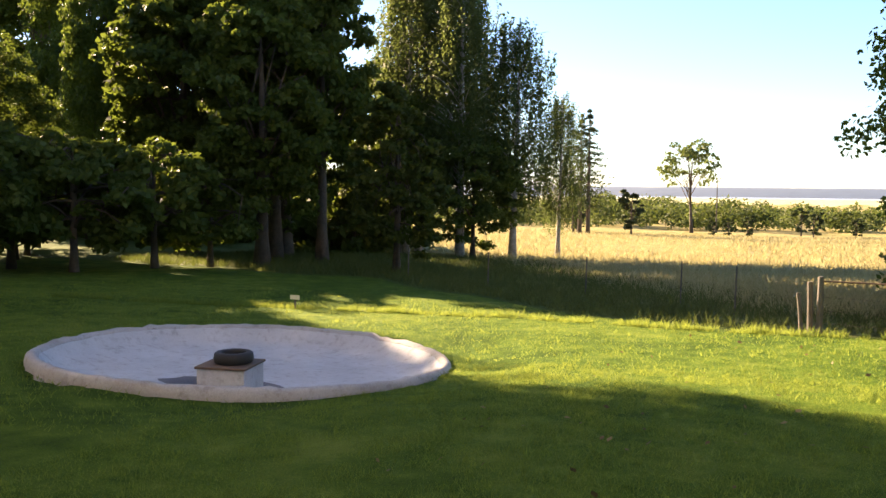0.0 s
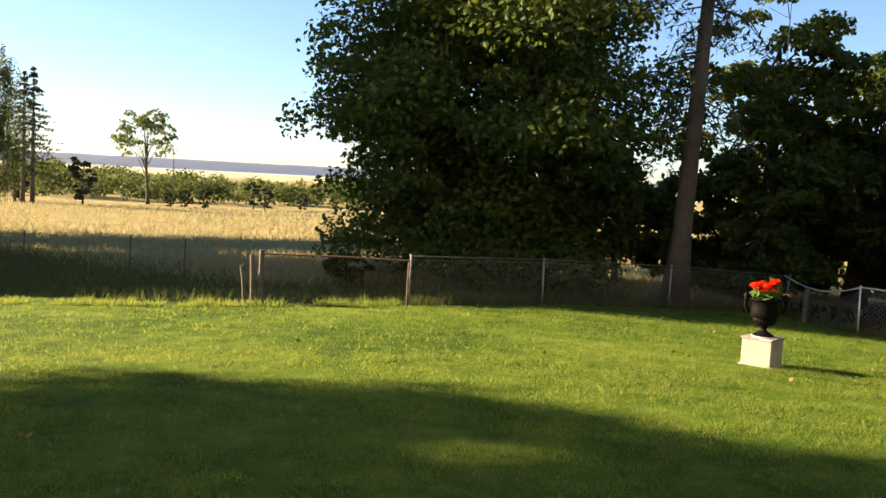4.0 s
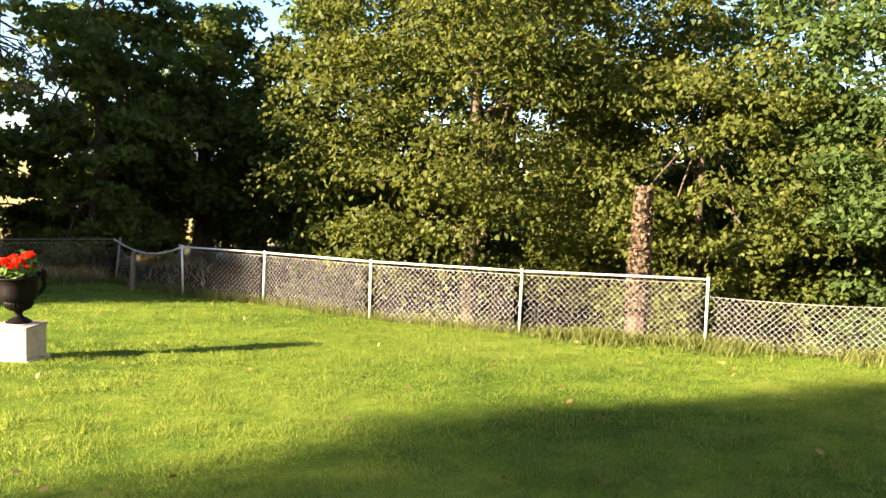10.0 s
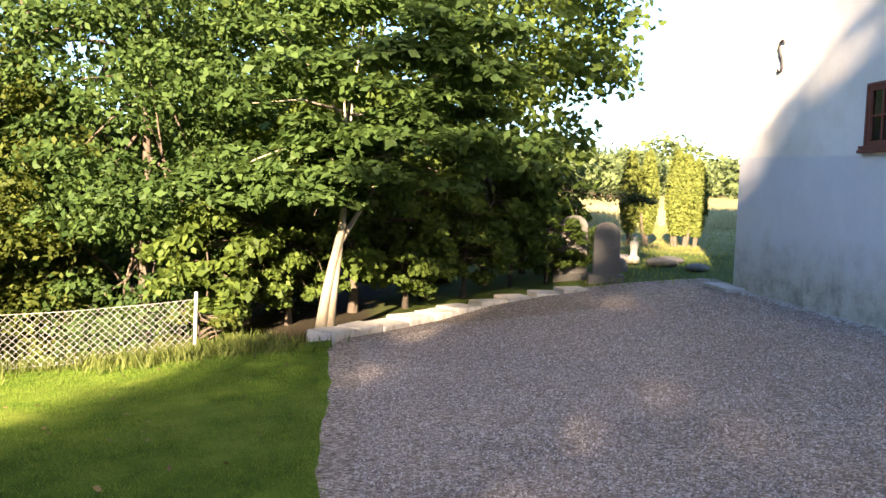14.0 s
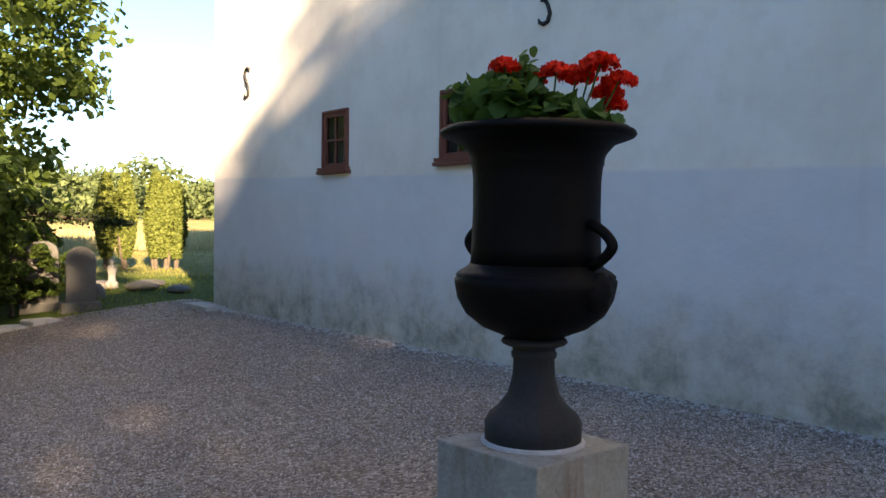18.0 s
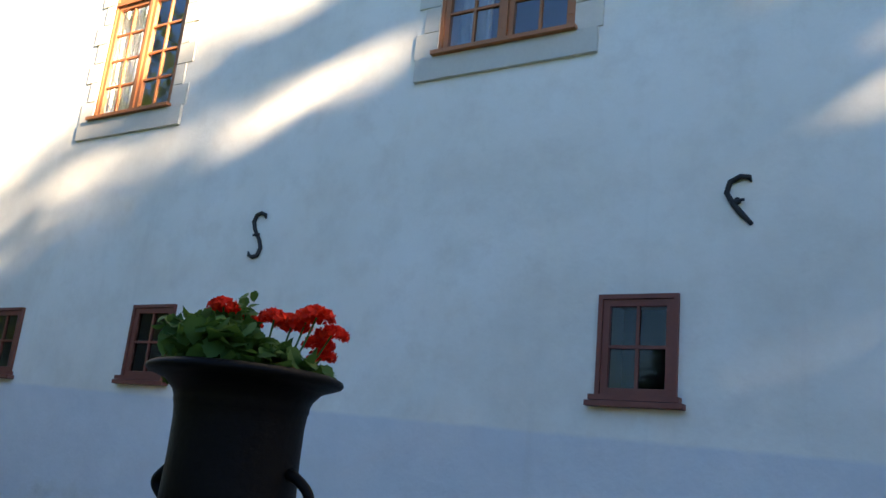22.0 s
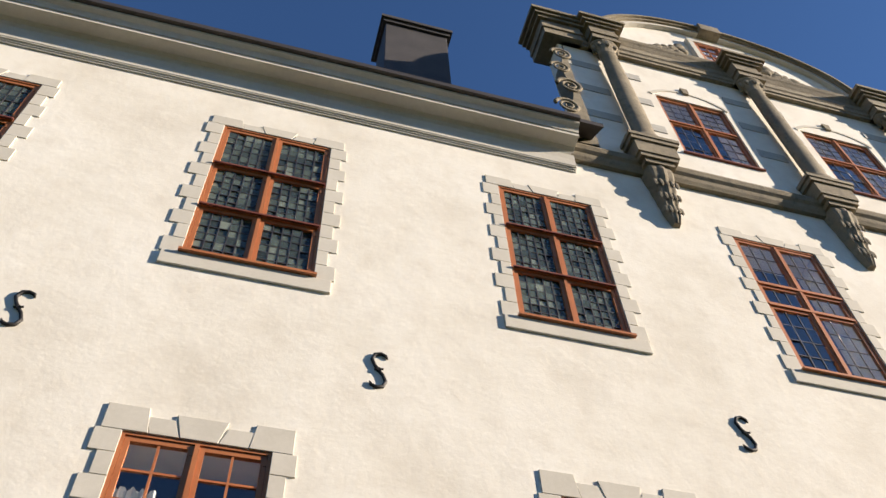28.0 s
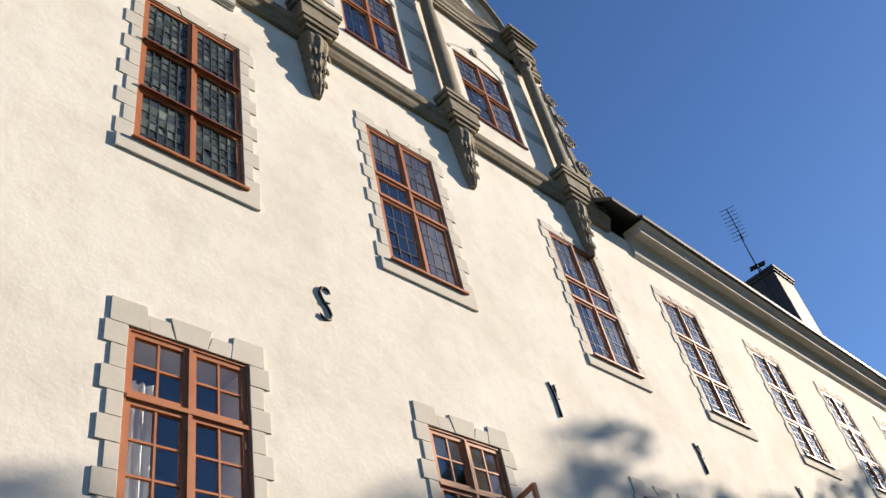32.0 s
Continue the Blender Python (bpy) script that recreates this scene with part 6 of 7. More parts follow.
for k, (x, y, w, h) in enumerate(((19.3, 0.75, 0.24, 0.24), (19.9, 1.9, 0.30, 0.36), (19.9, -0.35, 0.36, 0.12), (20.5, -0.75, 0.34, 0.10), (18.9, -0.75, 0.34, 0.10), (21.0, 0.2, 0.4, 0.14))):
    root = thing("rockery_stone", at_ground(x, y), "rough grey rockery stone beyond the gravel", "stone", "rockery stones", turn=37 * k)
    bm = bmesh.new()
    bmesh.ops.create_icosphere(bm, subdivisions=3, radius=1.0, matrix=Matrix.Diagonal((w, w * 0.7, h, 1)))
    for vtx in bm.verts:
        vtx.co *= 1 + 0.22 * noise.noise(vtx.co * 2.4 + Vector((k, 0, 0)))
    part("stone", bm, ROCK, root)
for x, y, w, h, turn, lean in ((18.5, 1.95, 0.56, 1.22, 70, 2), (17.75, 1.50, 0.50, 1.08, 78, -2)):
    root = thing("grave_slab", at_ground(x, y), "old upright grey stone slab with a rounded top", "stone slab", "upright stone slabs", turn=turn)
    pts = [(-w / 2, -0.1), (w / 2, -0.1), (w / 2 * 0.98, h * 0.80)]
    for q in range(1, 12):
        an = math.pi * q / 12
        pts.append((w / 2 * 0.96 * math.cos(an), h * 0.82 + h * 0.18 * math.sin(an)))
    pts.append((-w / 2 * 0.98, h * 0.80))
    part("slab", prism(pts, -0.08, 0.08, 0.012), ROCK, root)
    part("base", boxed(-w / 2 - 0.08, w / 2 + 0.08, -0.17, 0.17, -0.12, 0.10, 0.02), ROCK, root)
statue = part("garden_statue", lathe([(0.13, 0.0), (0.13, 0.12), (0.10, 0.14), (0.075, 0.17), (0.08, 0.30), (0.10, 0.40), (0.085, 0.47), (0.03, 0.50), (0.05, 0.55), (0.04, 0.60), (0.01, 0.62)], 18), PLINTH_DAMP, smooth=True)
statue.matrix_basis = pose(20.4, 0.12, gz(20.4, 0.12))
tagged(statue, "small pale garden statue on a round base beyond the gravel", "statue")
ivy = thing("ivy_stump", (12.67, 12.58, -0.72), "dead trunk stump wrapped in dry brown ivy", "stump")
bm = bmesh.new()
tube(bm, [(0, 0, -1.6), (0.02, 0, 1.0), (-0.02, 0, 1.95)], [0.22, 0.14, 0.10], 9)
part("trunk", bm, BARK, ivy)
rngi = np.random.default_rng(77)
a_, u_ = rngi.uniform(0, 6.283, 1500), rngi.random(1500)
pts = np.stack([0.17 * (1.1 - 0.4 * u_) * np.cos(a_), 0.17 * (1.1 - 0.4 * u_) * np.sin(a_), u_ * 1.98], 1)
part_mesh("ivy", tri_mesh("ivy", leaf_quads(pts, rngi.uniform(0.05, 0.11, 1500), rngi, -0.3, 0.7), 4), leaf_mat("dry_ivy", (0.06, 0.045, 0.03), (0.16, 0.125, 0.085), (0.3, 0.2, 0.1), 0.2), ivy)

# a low dark bough reaching out over the grass
bough = thing("hanging_bough", (20.0, 3.4, 0.0), "low dark leafy bough reaching out towards the castle's corner", "bough")
rngb = np.random.default_rng(88)
bm = bmesh.new()
tube(bm, [(0.6, 0.9, 1.9), (-0.2, -0.6, 1.62), (-0.8, -2.2, 1.45), (-1.1, -3.2, 1.36)], [0.07, 0.045, 0.025, 0.008], 7)
part("limb", bm, BARK, bough, smooth=True)
u_ = rngb.random(2600)
pts = np.stack([0.6 - 1.7 * u_, 0.9 - 4.1 * u_, 1.9 - 0.54 * u_], 1) + rngb.normal(size=(2600, 3)) * np.stack([0.30 * (1.1 - u_), 0.2 * (1.1 - u_), 0.20 * (1.12 - u_)], 1)
part_mesh("foliage", tri_mesh("foliage", leaf_quads(pts, rngb.uniform(0.06, 0.12, 2600), rngb, 0.3, 0.6), 4), LEAF_CONIFER, bough)["kind"] = "stuff"

# ---- the gabled dormer above the eaves ----
DX0, DX1 = -13.55, -4.25
COLS = [-5.30, -8.92, -12.55]
DW = [(-7.86, -6.24), (-11.42, -9.72)]
DWZ = (16.15, 18.62)
dwall = pierced_wall("wall_dormer", DX0, DX1, 14.96, 21.0, 0.06, 0.5, [(a, b, *DWZ) for a, b in DW], PLASTER)
tagged(dwall, "rendered dormer front above the eaves", "wall", kind="structure")
cheek = part("wall_dormer_cheek", boxed(DX1 - 1.5, DX1 - 1.1, -6.0, -0.44, 14.2, 20.2), PLASTER)
tagged(cheek, "rendered dormer side wall", "wall", kind="structure")
cheek2 = part("wall_dormer_cheek", boxed(DX0 + 1.1, DX0 + 1.5, -6.0, -0.44, 14.2, 20.2), PLASTER)
tagged(cheek2, "rendered dormer side wall", "wall", kind="structure")
droof = part("roof_dormer", boxed(DX0 + 1.0, DX1 - 1.0, -6.2, -0.45, 20.2, 20.45), ROOF)
tagged(droof, "dark dormer roof", "roof", kind="structure")
dorm = thing("dormer_front", (0, 0, 0), "weathered sandstone dormer front with columns, brackets and a curved pediment", "dormer", kind="structure")
# string course at the foot
part("string_course", sweep([(0.0, 14.30), (0.08, 14.30), (0.14, 14.36), (0.17, 14.42), (0.26, 14.46), (0.30, 14.53), (0.24, 14.60), (0.12, 14.62), (0.10, 14.68), (0.0, 14.70)], DX0 - 0.35, DX1 + 0.55), DORMER_STONE, dorm)
for k, cx in enumerate(COLS):
    # bracket: scrolled, carved and tapering downwards
    bm = bmesh.new()
    prof = [(0.10, 13.30, 0.07), (0.16, 13.40, 0.11), (0.22, 13.55, 0.15), (0.20, 13.62, 0.15), (0.27, 13.72, 0.18), (0.25, 13.80, 0.18), (0.34, 13.92, 0.21), (0.31, 14.00, 0.21), (0.42, 14.14, 0.25), (0.46, 14.26, 0.27), (0.42, 14.36, 0.27)]
    rings = []
    for y, z, w in prof:
        ring = []
        for q in range(13):
            u = q / 12 * 2 - 1
            bulge = y * (1 - 0.35 * u * u) + 0.02 * math.cos(u * 9) + 0.012 * noise.noise((u * 6, z * 8, k))
            ring.append(bm.verts.new((cx + u * w, bulge if abs(u) < 1 else 0.0, z)))
        rings.append(ring)
    for a, b in zip(rings, rings[1:]):
        for q in range(12):
            bm.faces.new((a[q], a[q + 1], b[q + 1], b[q]))
    bm.faces.new(rings[0])
    bm.faces.new(rings[-1][::-1])
    br = part("bracket", bm, DORMER_STONE, dorm, "carved scrolled stone bracket")
    for z in (13.52, 13.76, 14.0):
        lb = bmesh.new()
        for q in range(5):
            u = (q - 2) / 2.4
            bmesh.ops.create_icosphere(lb, subdivisions=1, radius=0.055, matrix=Matrix.Translation((cx + u * (0.16 + (z - 13.5) * 0.16), 0.20 + (z - 13.5) * 0.32 - 0.06 * u * u, z)) @ Matrix.Diagonal((0.8, 0.8, 1.5, 1)))
        part("carved_leaf", lb, DORMER_STONE, br)
    # block with mouldings under the column
    bm = bmesh.new()
    for w, y, za, zb in ((0.28, 0.47, 14.36, 14.44), (0.36, 0.55, 14.44, 14.52), (0.40, 0.60, 14.52, 14.78), (0.46, 0.66, 14.78, 14.86), (0.50, 0.70, 14.86, 14.93)):
        box(bm, cx - w, cx + w, 0.0, y, za, zb)
    part("pedestal", bm, DORMER_STONE, dorm)
    # column with base and capital
    col = lathe([(0.30, 14.93), (0.30, 15.02), (0.27, 15.04), (0.28, 15.10), (0.235, 15.14), (0.225, 15.2), (0.232, 16.2), (0.222, 17.5), (0.195, 18.55), (0.22, 18.57), (0.22, 18.62), (0.195, 18.64)], 24, (cx, 0.36))
    part("column", col, DORMER_STONE, dorm, smooth=True)
    bm = lathe([(0.20, 18.64), (0.21, 18.72), (0.24, 18.82), (0.30, 18.95), (0.33, 18.99), (0.33, 19.05)], 16, (cx, 0.36))
    for q in range(8):
        an = q * math.pi / 4
        bmesh.ops.create_icosphere(bm, subdivisions=1, radius=0.075, matrix=Matrix.Translation((cx + 0.27 * math.cos(an), 0.36 + 0.27 * math.sin(an), 18.88)) @ Matrix.Diagonal((1, 1, 1.4, 1)))
    part("capital", bm, DORMER_STONE, dorm, "carved leafy capital")
    bm = bmesh.new()
    for w, y, za, zb in ((0.34, 0.70, 19.05, 19.12), (0.30, 0.66, 19.12, 19.30), (0.34, 0.72, 19.30, 19.42), (0.32, 0.68, 19.42, 19.68), (0.40, 0.78, 19.68, 19.76), (0.48, 0.88, 19.76, 19.86), (0.56, 0.98, 19.86, 19.96)):
        box(bm, cx - w, cx + w, 0.0, y, za, zb)
    part("entablature_block", bm, DORMER_STONE, dorm)
bm = bmesh.new()
for w0, y, za, zb in ((0.10, 0.40, 19.05, 19.30), (0.14, 0.46, 19.30, 19.42), (0.12, 0.42, 19.42, 19.68), (0.20, 0.54, 19.68, 19.78), (0.28, 0.64, 19.78, 19.88), (0.36, 0.74, 19.88, 20.0)):
    box(bm, DX1 - 0.45 - w0, DX1 + 0.25 + w0, -0.5, y, za, zb)
part("end_block", bm, DORMER_STONE, dorm)
part("entablature", sweep([(0.0, 19.05), (0.20, 19.05), (0.20, 19.14), (0.25, 19.16), (0.25, 19.30), (0.30, 19.34), (0.22, 19.40), (0.20, 19.66), (0.24, 19.72), (0.28, 19.80), (0.33, 19.86), (0.36, 19.95), (-0.45, 20.02), (-0.45, 19.05)], DX0 + 0.1, DX1 - 0.1), DORMER_STONE, dorm)
# flat stone bands and arches on the render
for z in (15.9, 17.0, 18.1):
    for a, b in ((DX1 - 0.02, COLS[0] + 0.2), (COLS[0] - 0.22, DW[0][1] + 0.2), (DW[0][0] - 0.2, COLS[1] + 0.22), (COLS[1] - 0.22, DW[1][1] + 0.2), (DW[1][0] - 0.2, COLS[2] + 0.22), (COLS[2] - 0.2, DX0 + 0.02)):
        if a > b:
            part("stone_band", boxed(b, a, 0.05, 0.078, z, z + 0.26, 0.004), BAND_STONE, dorm)
for k, (a, b) in enumerate(DW):
    w = window_thing("brown-framed dormer window under a flat stone arch")
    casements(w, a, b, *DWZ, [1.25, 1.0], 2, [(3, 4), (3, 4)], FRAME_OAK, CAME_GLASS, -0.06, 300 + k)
    mid, half = (a + b) / 2, (b - a) / 2 + 0.14
    arc = []
    for q in range(13):
        an = math.pi * (0.16 + 0.68 * q / 12)
        arc.append((mid + half * math.cos(an) / math.cos(math.pi * 0.16), DWZ[1] + 0.02 + 0.42 * (math.sin(an) - math.sin(math.pi * 0.16)) / (1 - math.sin(math.pi * 0.16))))
    inner_arc = [(x * 0.93 + mid * 0.07, z - 0.06) for x, z in arc]
    part("arch_band", prism(arc + inner_arc[::-1], 0.05, 0.078), SURROUND, w)
    part("keystone", prism([(mid - 0.06, DWZ[1] + 0.34), (mid + 0.06, DWZ[1] + 0.34), (mid + 0.09, DWZ[1] + 0.58), (mid - 0.09, DWZ[1] + 0.58)], 0.05, 0.11), DORMER_STONE, w)
    part("window_sill", boxed(a - 0.05, b + 0.05, -0.06, 0.11, DWZ[0] - 0.05, DWZ[0] - 0.006, 0.006), FRAME_DARK, w, "dark wooden sill")
# curved pediment: moulded arch over a rendered tympanum
PCX, PW, PZ, PH = (COLS[0] + COLS[2]) / 2, 3.32, 19.96, 2.75
arc = [(PCX + PW * math.cos(math.pi * q / 32), PZ + PH * math.sin(math.pi * q / 32) ** 0.92) for q in range(33)]
part("tympanum", prism([(x, z) for x, z in arc], -0.30, 0.0), PLASTER, dorm)
for nm, grow, y0, y1, th in (("arch_soffit", 0.0, -0.35, 0.14, 0.14), ("arch_moulding", 0.13, -0.35, 0.24, 0.10), ("arch_cap", 0.22, -0.40, 0.34, 0.08)):
    bm = bmesh.new()
    ra, rb = [], []
    for q in range(33):
        an = math.pi * q / 32
        c, s = math.cos(an), math.sin(an)
        for lst, g in ((ra, grow), (rb, grow + th)):
            lst.append((PCX + (PW + g) * c, PZ + (PH + g) * s ** 0.92 if s > 1e-6 else PZ))
    for q in range(32):
        quad = [ra[q], rb[q], rb[q + 1], ra[q + 1]]
        f = [bm.verts.new((x, y1, z)) for x, z in quad]
        g = [bm.verts.new((x, y0, z)) for x, z in quad]
        bm.faces.new(f)
        bm.faces.new(g[::-1])
        for i in range(4):
            bm.faces.new((f[i], g[i], g[(i + 1) % 4], f[(i + 1) % 4]))
    bmesh.ops.remove_doubles(bm, verts=bm.verts[:], dist=0.001)
    bmesh.ops.recalc_face_normals(bm, faces=bm.faces[:])
    part(nm, bm, CORNICE if nm == "arch_soffit" else DORMER_STONE, dorm)
part("crown_block", boxed(PCX - 0.3, PCX + 0.3, -0.3, 0.42, PZ + PH - 0.05, PZ + PH + 0.42, 0.03), DORMER_STONE, dorm)
w = window_thing("small brown-framed attic window in the pediment")
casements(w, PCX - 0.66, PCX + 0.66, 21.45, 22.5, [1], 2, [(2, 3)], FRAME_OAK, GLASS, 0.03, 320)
for a, b, c, d in ((PCX - 0.82, PCX - 0.67, 21.3, 22.55), (PCX + 0.67, PCX + 0.82, 21.3, 22.55), (PCX - 0.82, PCX + 0.82, 22.55, 22.7)):
    part("surround_stone", boxed(a, b, 0.0, 0.13, c, d, 0.008), SURROUND, w)
# carved cartouches either side of it
for sx in (-1, 1):
    bm = bmesh.new()
    rr = random.Random(5)
    for q in range(26):
        u = q / 25
        x = PCX + sx * (1.15 + 1.15 * u)
        z = 20.25 + 0.75 * (1 - u) * (0.6 + 0.4 * math.sin(q * 1.3)) + rr.uniform(0, 0.1)
        bmesh.ops.create_icosphere(bm, subdivisions=2, radius=0.13 - 0.04 * u + rr.uniform(-0.02, 0.03), matrix=Matrix.Translation((x, 0.06, z)) @ Matrix.Diagonal((1.0, 0.8, 1.3, 1)))
    part("carved_scrollwork", bm, DORMER_STONE, dorm, "carved foliage relief")
# volutes against the dormer's sides
for sx, x0 in ((1, DX1 - 0.1), (-1, DX0 + 0.1)):
    vol = thing("side_volute")
    vol.parent = dorm
    bm = bmesh.new()
    outer = []
    for q in range(19):
        u = q / 18
        outer.append((x0 + sx * (0.08 + 0.60 * (1 - u) ** 2.2 + 0.09 * math.sin(u * 11)), 14.75 + 4.2 * u))
    pts = [(x0, 14.75)] + outer + [(x0, 18.95)]
    part("slab", prism(pts, -0.28, 0.10), DORMER_STONE, vol)
    for cx, cz, rad in ((0.52, 15.15, 0.42), (0.38, 16.0, 0.26), (0.18, 16.9, 0.28), (0.26, 17.7, 0.22), (0.12, 18.4, 0.24)):
        sb = bmesh.new()
        sp_pts, sp_r = [], []
        for q in range(40):
            u = q / 39
            an = u * 4.2 * math.pi
            r = rad * (1 - 0.85 * u)
            sp_pts.append((x0 + sx * (cx + r * math.cos(an)), 0.13, cz + r * math.sin(an)))
            sp_r.append(0.075 * (1 - 0.6 * u) * rad / 0.42)
        tube(sb, sp_pts, sp_r, 7)
        part("scroll", sb, DORMER_STONE, vol, smooth=True)

# ---- chimneys and aerial ----
def chimney(x0, x1, y0, y1, z1, label):
    root = thing("chimney", ((x0 + x1) / 2, (y0 + y1) / 2, 15.5), label, "chimney", "chimneys")
    hx, hy = (x1 - x0) / 2, (y1 - y0) / 2
    part("shaft", boxed(-hx, hx, -hy, hy, 0, z1 - 15.5 - 0.25, 0.02), CHIMNEY, root)
    bm = bmesh.new()
    box(bm, -hx - 0.06, hx + 0.06, -hy - 0.06, hy + 0.06, z1 - 15.5 - 0.25, z1 - 15.5 - 0.12)
    box(bm, -hx - 0.12, hx + 0.12, -hy - 0.12, hy + 0.12, z1 - 15.5 - 0.12, z1 - 15.5)
    part("cap", bm, CHIMNEY, root, "projecting chimney cap")
    part("flashing", boxed(-hx - 0.05, hx + 0.05, -hy - 0.05, hy + 0.05, -0.2, 0.5), ROOF, root)
    return root


chimney(-2.15, -0.62, -2.2, -1.2, 22.35, "dark sheet-clad chimney on the castle roof")
chimney(-32.3, -30.6, -2.9, -1.2, 22.6, "dark sheet-clad chimney beside a television aerial")
aerial = thing("television_aerial", (-30.2, -1.6, 17.0), "thin television aerial on a bent mast by the chimney", "aerial")
bm = bmesh.new()
tube(bm, [(0, 0, 0), (0, 0, 5.4), (-0.1, 0.0, 7.6)], [0.035, 0.03, 0.025], 6)
part("mast", bm, ANCHOR_IRON, aerial)
for z, ln, tilt in ((7.3, 1.5, 0.5), (5.6, 1.3, -0.4)):
    bm = bmesh.new()
    d = Vector((0.8, 0.25, tilt)).normalized()
    tube(bm, [(0 - 0.3 * d.x, 0, z), (d.x * ln, d.y * ln, z + d.z * ln)], 0.02, 5)
    for q in range(9):
        c = d * (ln * q / 8) + Vector((0, 0, z))
        e = Vector((-d.y, d.x, 0)).normalized() * 0.32
        tube(bm, [c - e, c + e], 0.012, 4)
    part("antenna", bm, ANCHOR_IRON, aerial)

# the front is in shallow relief: set its storeys and depths once the parts are made
def storey(z):
    if z < 14.93:
        return 13.4 + (z - 13.3) * 1.43
    return 15.73 + (z - 14.93) * 1.067 if z < 19.96 else 21.09 + (z - 19.96) * 0.8


for ob in dorm.children_recursive:
    if ob.type == "MESH":
        for vtx in ob.data.vertices:
            vtx.co.z = storey(vtx.co.z)
            if vtx.co.y > 0.1:
                vtx.co.y = 0.1 + (vtx.co.y - 0.1) * 0.56

# ---- grass, stones and litter: too many to count ----
def gz_np(x, y):
    return np.array([gz(a, b) for a, b in zip(x, y)])


def blades(name, x, y, h, w, mat, label, category, rng, lean=0.5, tufts=False):
    n = len(x)
    z = gz_np(x, y)
    a = rng.uniform(0, 6.283, n)
    if tufts:
        h = h * np.array([max(0.35, 1.0 + 1.5 * noise.noise((p * 2.2, q * 2.2, 0)) + 0.9 * noise.noise((p * 7, q * 7, 4))) for p, q in zip(x, y)])
    base = np.stack([x, y, z - 0.005], 1)
    side = np.stack([np.cos(a), np.sin(a), 0 * a], 1) * (w / 2)[:, None]
    tip = base + np.stack([rng.normal(size=n) * lean, rng.normal(size=n) * lean, np.ones(n)], 1) * h[:, None]
    ob = part_mesh(name, tri_mesh(name, np.stack([base - side, base + side, tip], 1), 3), mat)
    return tagged(ob, label, category, kind="stuff")


rng = np.random.default_rng(501)


def lawn_points(n, x0, x1, y0, y1, falloff=None):
    x, y = rng.uniform(x0, x1, n), rng.uniform(y0, y1, n)
    keep = np.array([gravel_edge(a) - 0.02 < b < lawn_far(a) and a < lawn_right(b) + 0.1 and (a - PC[0]) ** 2 + (b - PC[1]) ** 2 > (PR + 0.02) ** 2 for a, b in zip(x, y)])
    return x[keep], y[keep]


x, y = lawn_points(260000, -7, 13, 6.0, 15)
blades("lawn_grass", x, y, rng.uniform(0.018, 0.045, len(x)), rng.uniform(0.004, 0.009, len(x)), BLADE, "short mown grass blades of the lawn", "grass", rng, 0.6, True)
x, y = lawn_points(90000, -22, 12, 9, 23.5)
blades("lawn_grass", x, y, rng.uniform(0.022, 0.055, len(x)), rng.uniform(0.009, 0.016, len(x)), BLADE, "mown grass blades of the farther lawn", "grass", rng, 0.6, True)
# ragged fringe along the lawn's far edge, round the fence and in the ditch
n = 14000
x = rng.uniform(-19, 0.0, n)
tuft = np.array([max(0.0, 0.5 + 1.5 * noise.noise((a * 1.3, 2.0, 0)) + 0.6 * noise.noise((a * 5.1, 6.0, 0))) for a in x])
x, tuft = x[tuft > 0.12], tuft[tuft > 0.12]
n = len(x)
y = np.interp(x, (-19, -15.4, -13.6, -11, -8.8, -4.9, -2.7, 0), (17.6, 18.5, 19.3, 20.3, 20.8, 20.1, 20.0, 20.2)) + np.abs(rng.normal(size=n)) * 0.3
blades("rank_grass", x, y, rng.uniform(0.06, 0.22, n) * rng.uniform(0.3, 1.0, n) * np.minimum(1.2, 0.4 + tuft), rng.uniform(0.008, 0.02, n), BLADE, "ragged uncut grass fringing the lawn", "grass", rng, 0.45)
n = 110000
x, y = rng.uniform(-30, 9, n), rng.uniform(21.0, 42.0, n)
keep = (y > np.array([lawn_far(a) + 0.3 for a in x])) & (y < 26.0 - 1.12 * np.minimum(0, x + 2.7) + rng.normal(size=n) * 0.8)
x, y = x[keep], y[keep]
n = len(x)
blades("rank_grass", x, y, rng.uniform(0.08, 0.30, n), rng.uniform(0.012, 0.03, n), BLADE_TALL, "tall rank grass in the ditch below the lawn", "grass", rng, 0.55)
n = 9000
t = rng.random(n) * (len(posts) - 1.001)
i = t.astype(int)
pa, pb = np.array(posts)[i], np.array(posts)[i + 1]
xy = pa + (pb - pa) * (t - i)[:, None] + rng.normal(size=(n, 2)) * 0.10
blades("rank_grass", xy[:, 0], xy[:, 1], rng.uniform(0.05, 0.24, n), rng.uniform(0.008, 0.02, n), BLADE_TALL, "uncut grass under the wire fence", "grass", rng, 0.3)
n = 5000
xy = np.array([(11.95, 10.9), (11.2, 12.4), (12.5, 8.6), (12.9, 7.6)])[rng.integers(0, 4, n)] + rng.normal(size=(n, 2)) * (0.35, 0.4)
blades("weeds", xy[:, 0], xy[:, 1], rng.uniform(0.05, 0.22, n), rng.uniform(0.015, 0.035, n), BLADE_TALL, "green weeds along the foot of the fence", "weeds", rng, 0.4)
n = 170000
yy = 24 + 86 * rng.random(n) ** 1.6
xx = rng.uniform(-1, 1, n) * (0.75 * yy) - 0.25 * yy
keep = yy > 24.0 - 1.12 * np.minimum(0, xx + 2.7) + rng.normal(size=n) * 0.8
xx, yy = xx[keep], yy[keep]
n = len(xx)
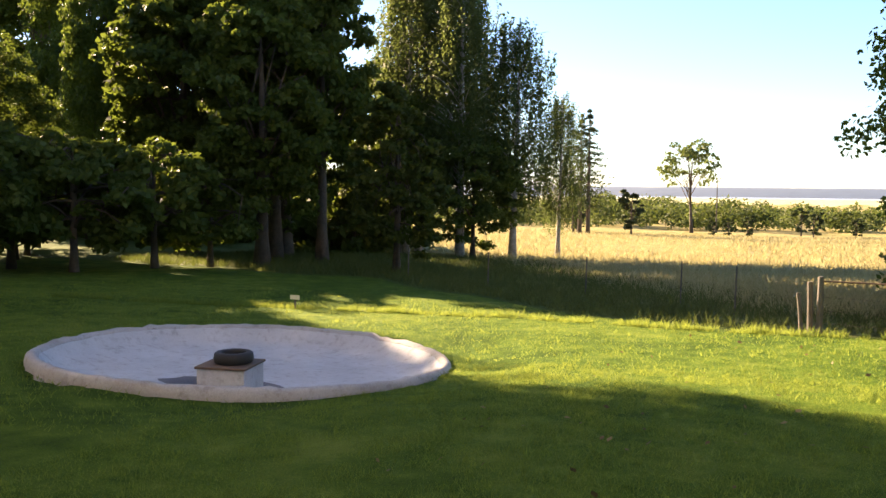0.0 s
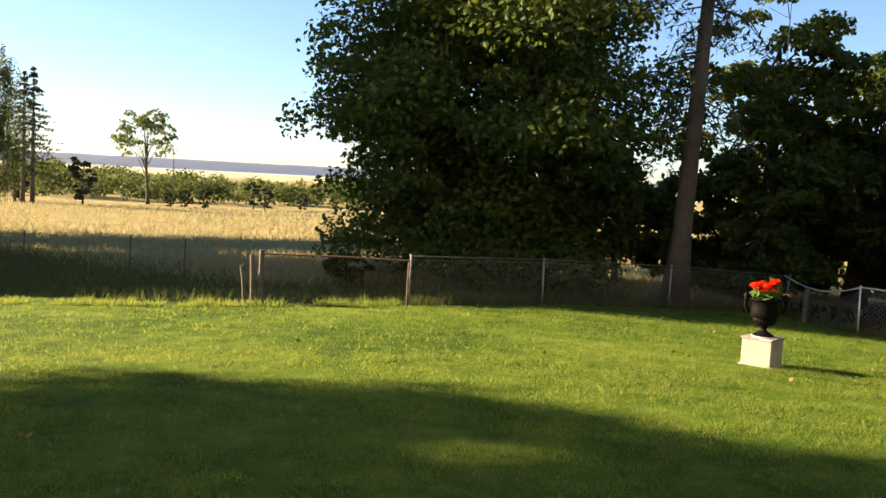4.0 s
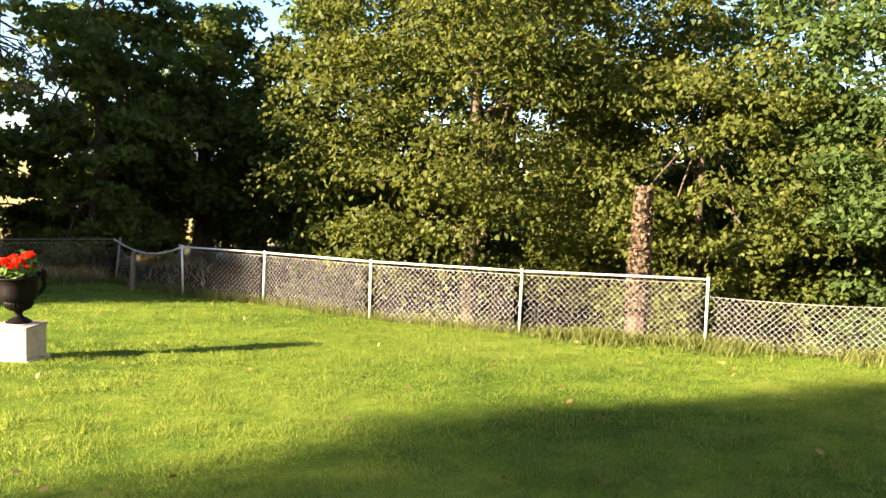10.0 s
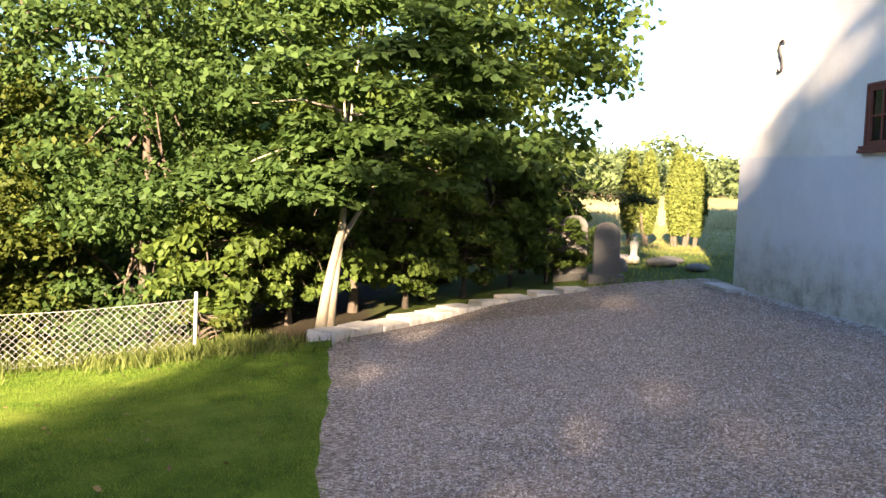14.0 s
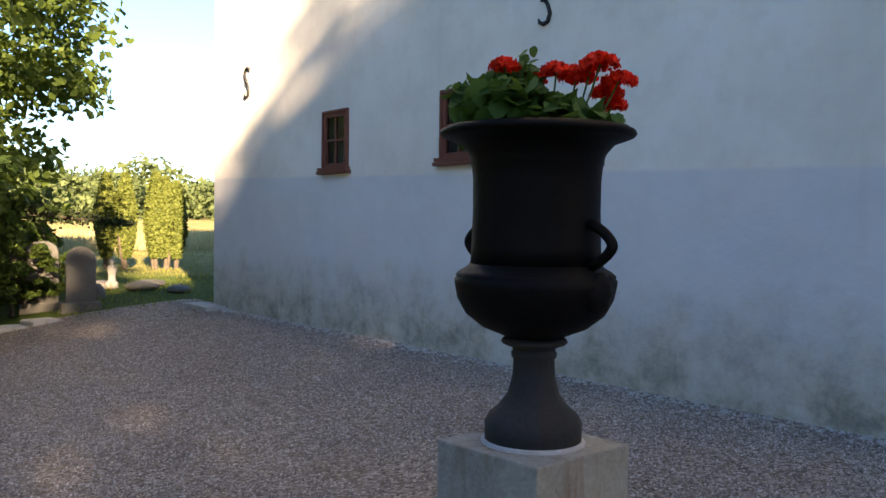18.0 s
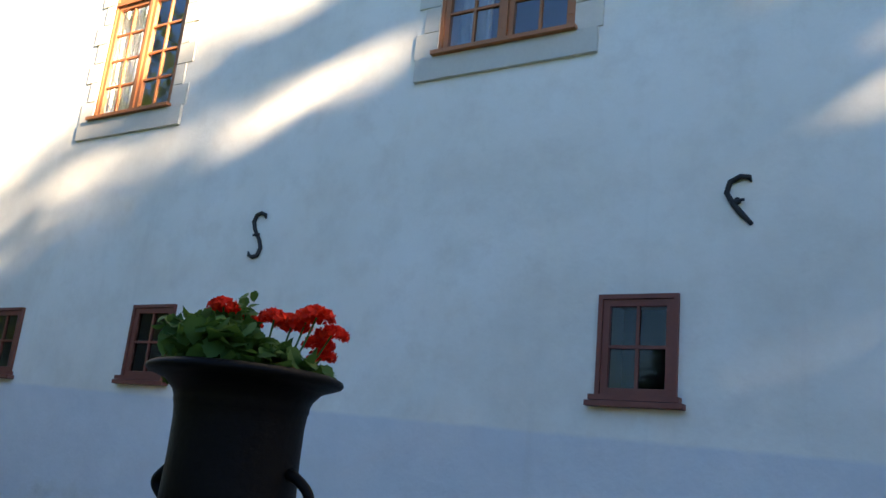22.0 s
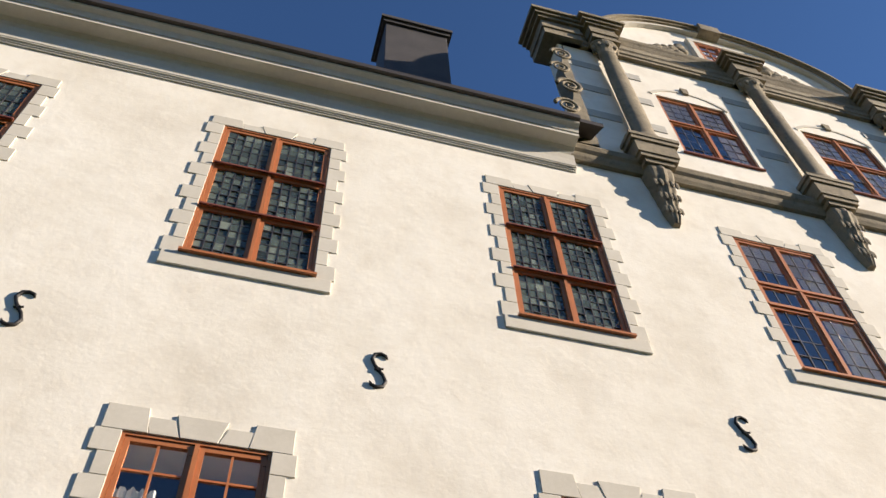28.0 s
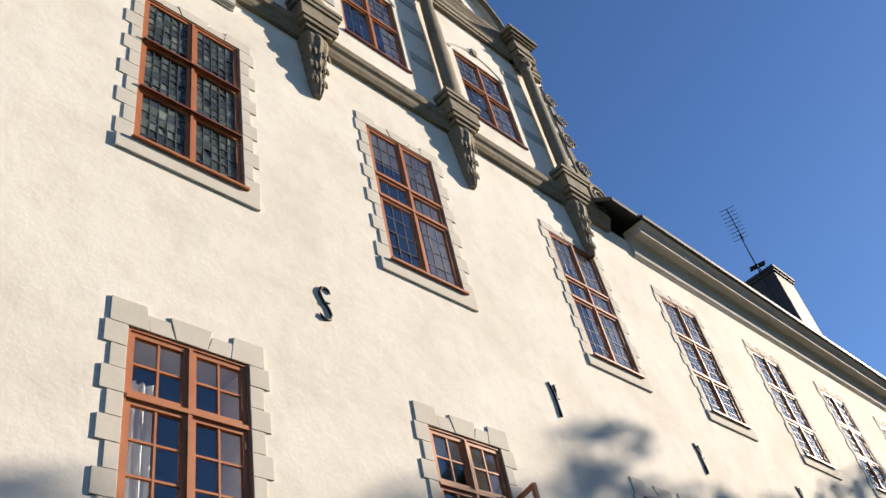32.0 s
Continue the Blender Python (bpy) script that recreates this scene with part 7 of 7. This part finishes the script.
blades("meadow_grass", xx, yy, rng.uniform(0.12, 0.34, n), 0.012 + 0.0011 * yy, STRAW, "ripe golden meadow grass", "grass", rng, 0.6)
n = 30000
xx, yy = rng.uniform(16.5, 60, n), rng.uniform(-24, 2.0, n)
far_e = xx > 36
blades("meadow_grass", xx[far_e], yy[far_e], rng.uniform(0.2, 0.5, far_e.sum()), np.full(far_e.sum(), 0.08), STRAW, "ripe grass of the eastern field", "grass", rng, 0.25)
blades("lawn_grass", xx[~far_e], yy[~far_e], rng.uniform(0.04, 0.1, (~far_e).sum()), np.full((~far_e).sum(), 0.025), DRY_LIT_LAWN, "grass beyond the castle's corner", "grass", rng, 0.4)


# loose stones on the gravel, fallen leaves on the lawn
def stones(name, x, y, size, mat, label, sink=0.3):
    n = len(x)
    z = gz_np(x, y)
    base = np.array([(1, 0, 0), (0, 1, 0), (-1, 0, 0), (0, -1, 0), (0, 0, 1)], float)
    a = rng.uniform(0, 6.283, n)
    ca, sa = np.cos(a), np.sin(a)
    jit = rng.uniform(0.65, 1.35, (n, 5, 1))
    v = base[None] * jit * size[:, None, None]
    v[:, :, 2] *= 0.75
    vx = v[:, :, 0] * ca[:, None] - v[:, :, 1] * sa[:, None]
    vy = v[:, :, 0] * sa[:, None] + v[:, :, 1] * ca[:, None]
    v = np.stack([vx + x[:, None], vy + y[:, None], v[:, :, 2] + z[:, None] - 0.001], 2)
    faces = v[:, [[0, 1, 4], [1, 2, 4], [2, 3, 4], [3, 0, 4]], :].reshape(-1, 3, 3)
    return tagged(part_mesh(name, tri_mesh(name, faces, 3), mat), label, "gravel", kind="stuff")


n = 130000
x, y = 2.2 + 12.3 * rng.random(n) ** 1.5, rng.uniform(0.02, 6.1, n)
keep = y < np.minimum(6.08, 6.3 - np.maximum(0, x - 13.3) * 0.95)
x, y = x[keep], y[keep]
stones("gravel_stones", x, y, rng.uniform(0.005, 0.016, len(x)), PEBBLE, "loose angular stones on the gravel court")
n = 360
x, y = lawn_points(n, -5, 11.5, 6.6, 19)
quads = leaf_quads(np.stack([x, y, gz_np(x, y) + 0.045], 1), rng.uniform(0.04, 0.085, len(x)), rng, 1.2, 0.7)
tagged(part_mesh("fallen_leaves", tri_mesh("fallen_leaves", quads, 4), leaf_mat("dry_leaf", (0.07, 0.045, 0.02), (0.24, 0.17, 0.08), (0.25, 0.18, 0.06), 0.15)), "a few dry leaves fallen on the lawn", "leaves", kind="stuff")
n = 700
x, y = rng.uniform(1, 15, n), np.abs(rng.normal(size=n)) * 0.09 + 0.02
stones("plaster_rubble", x, y, rng.uniform(0.008, 0.034, n), KERB, "crumbs of fallen plaster along the wall's foot")
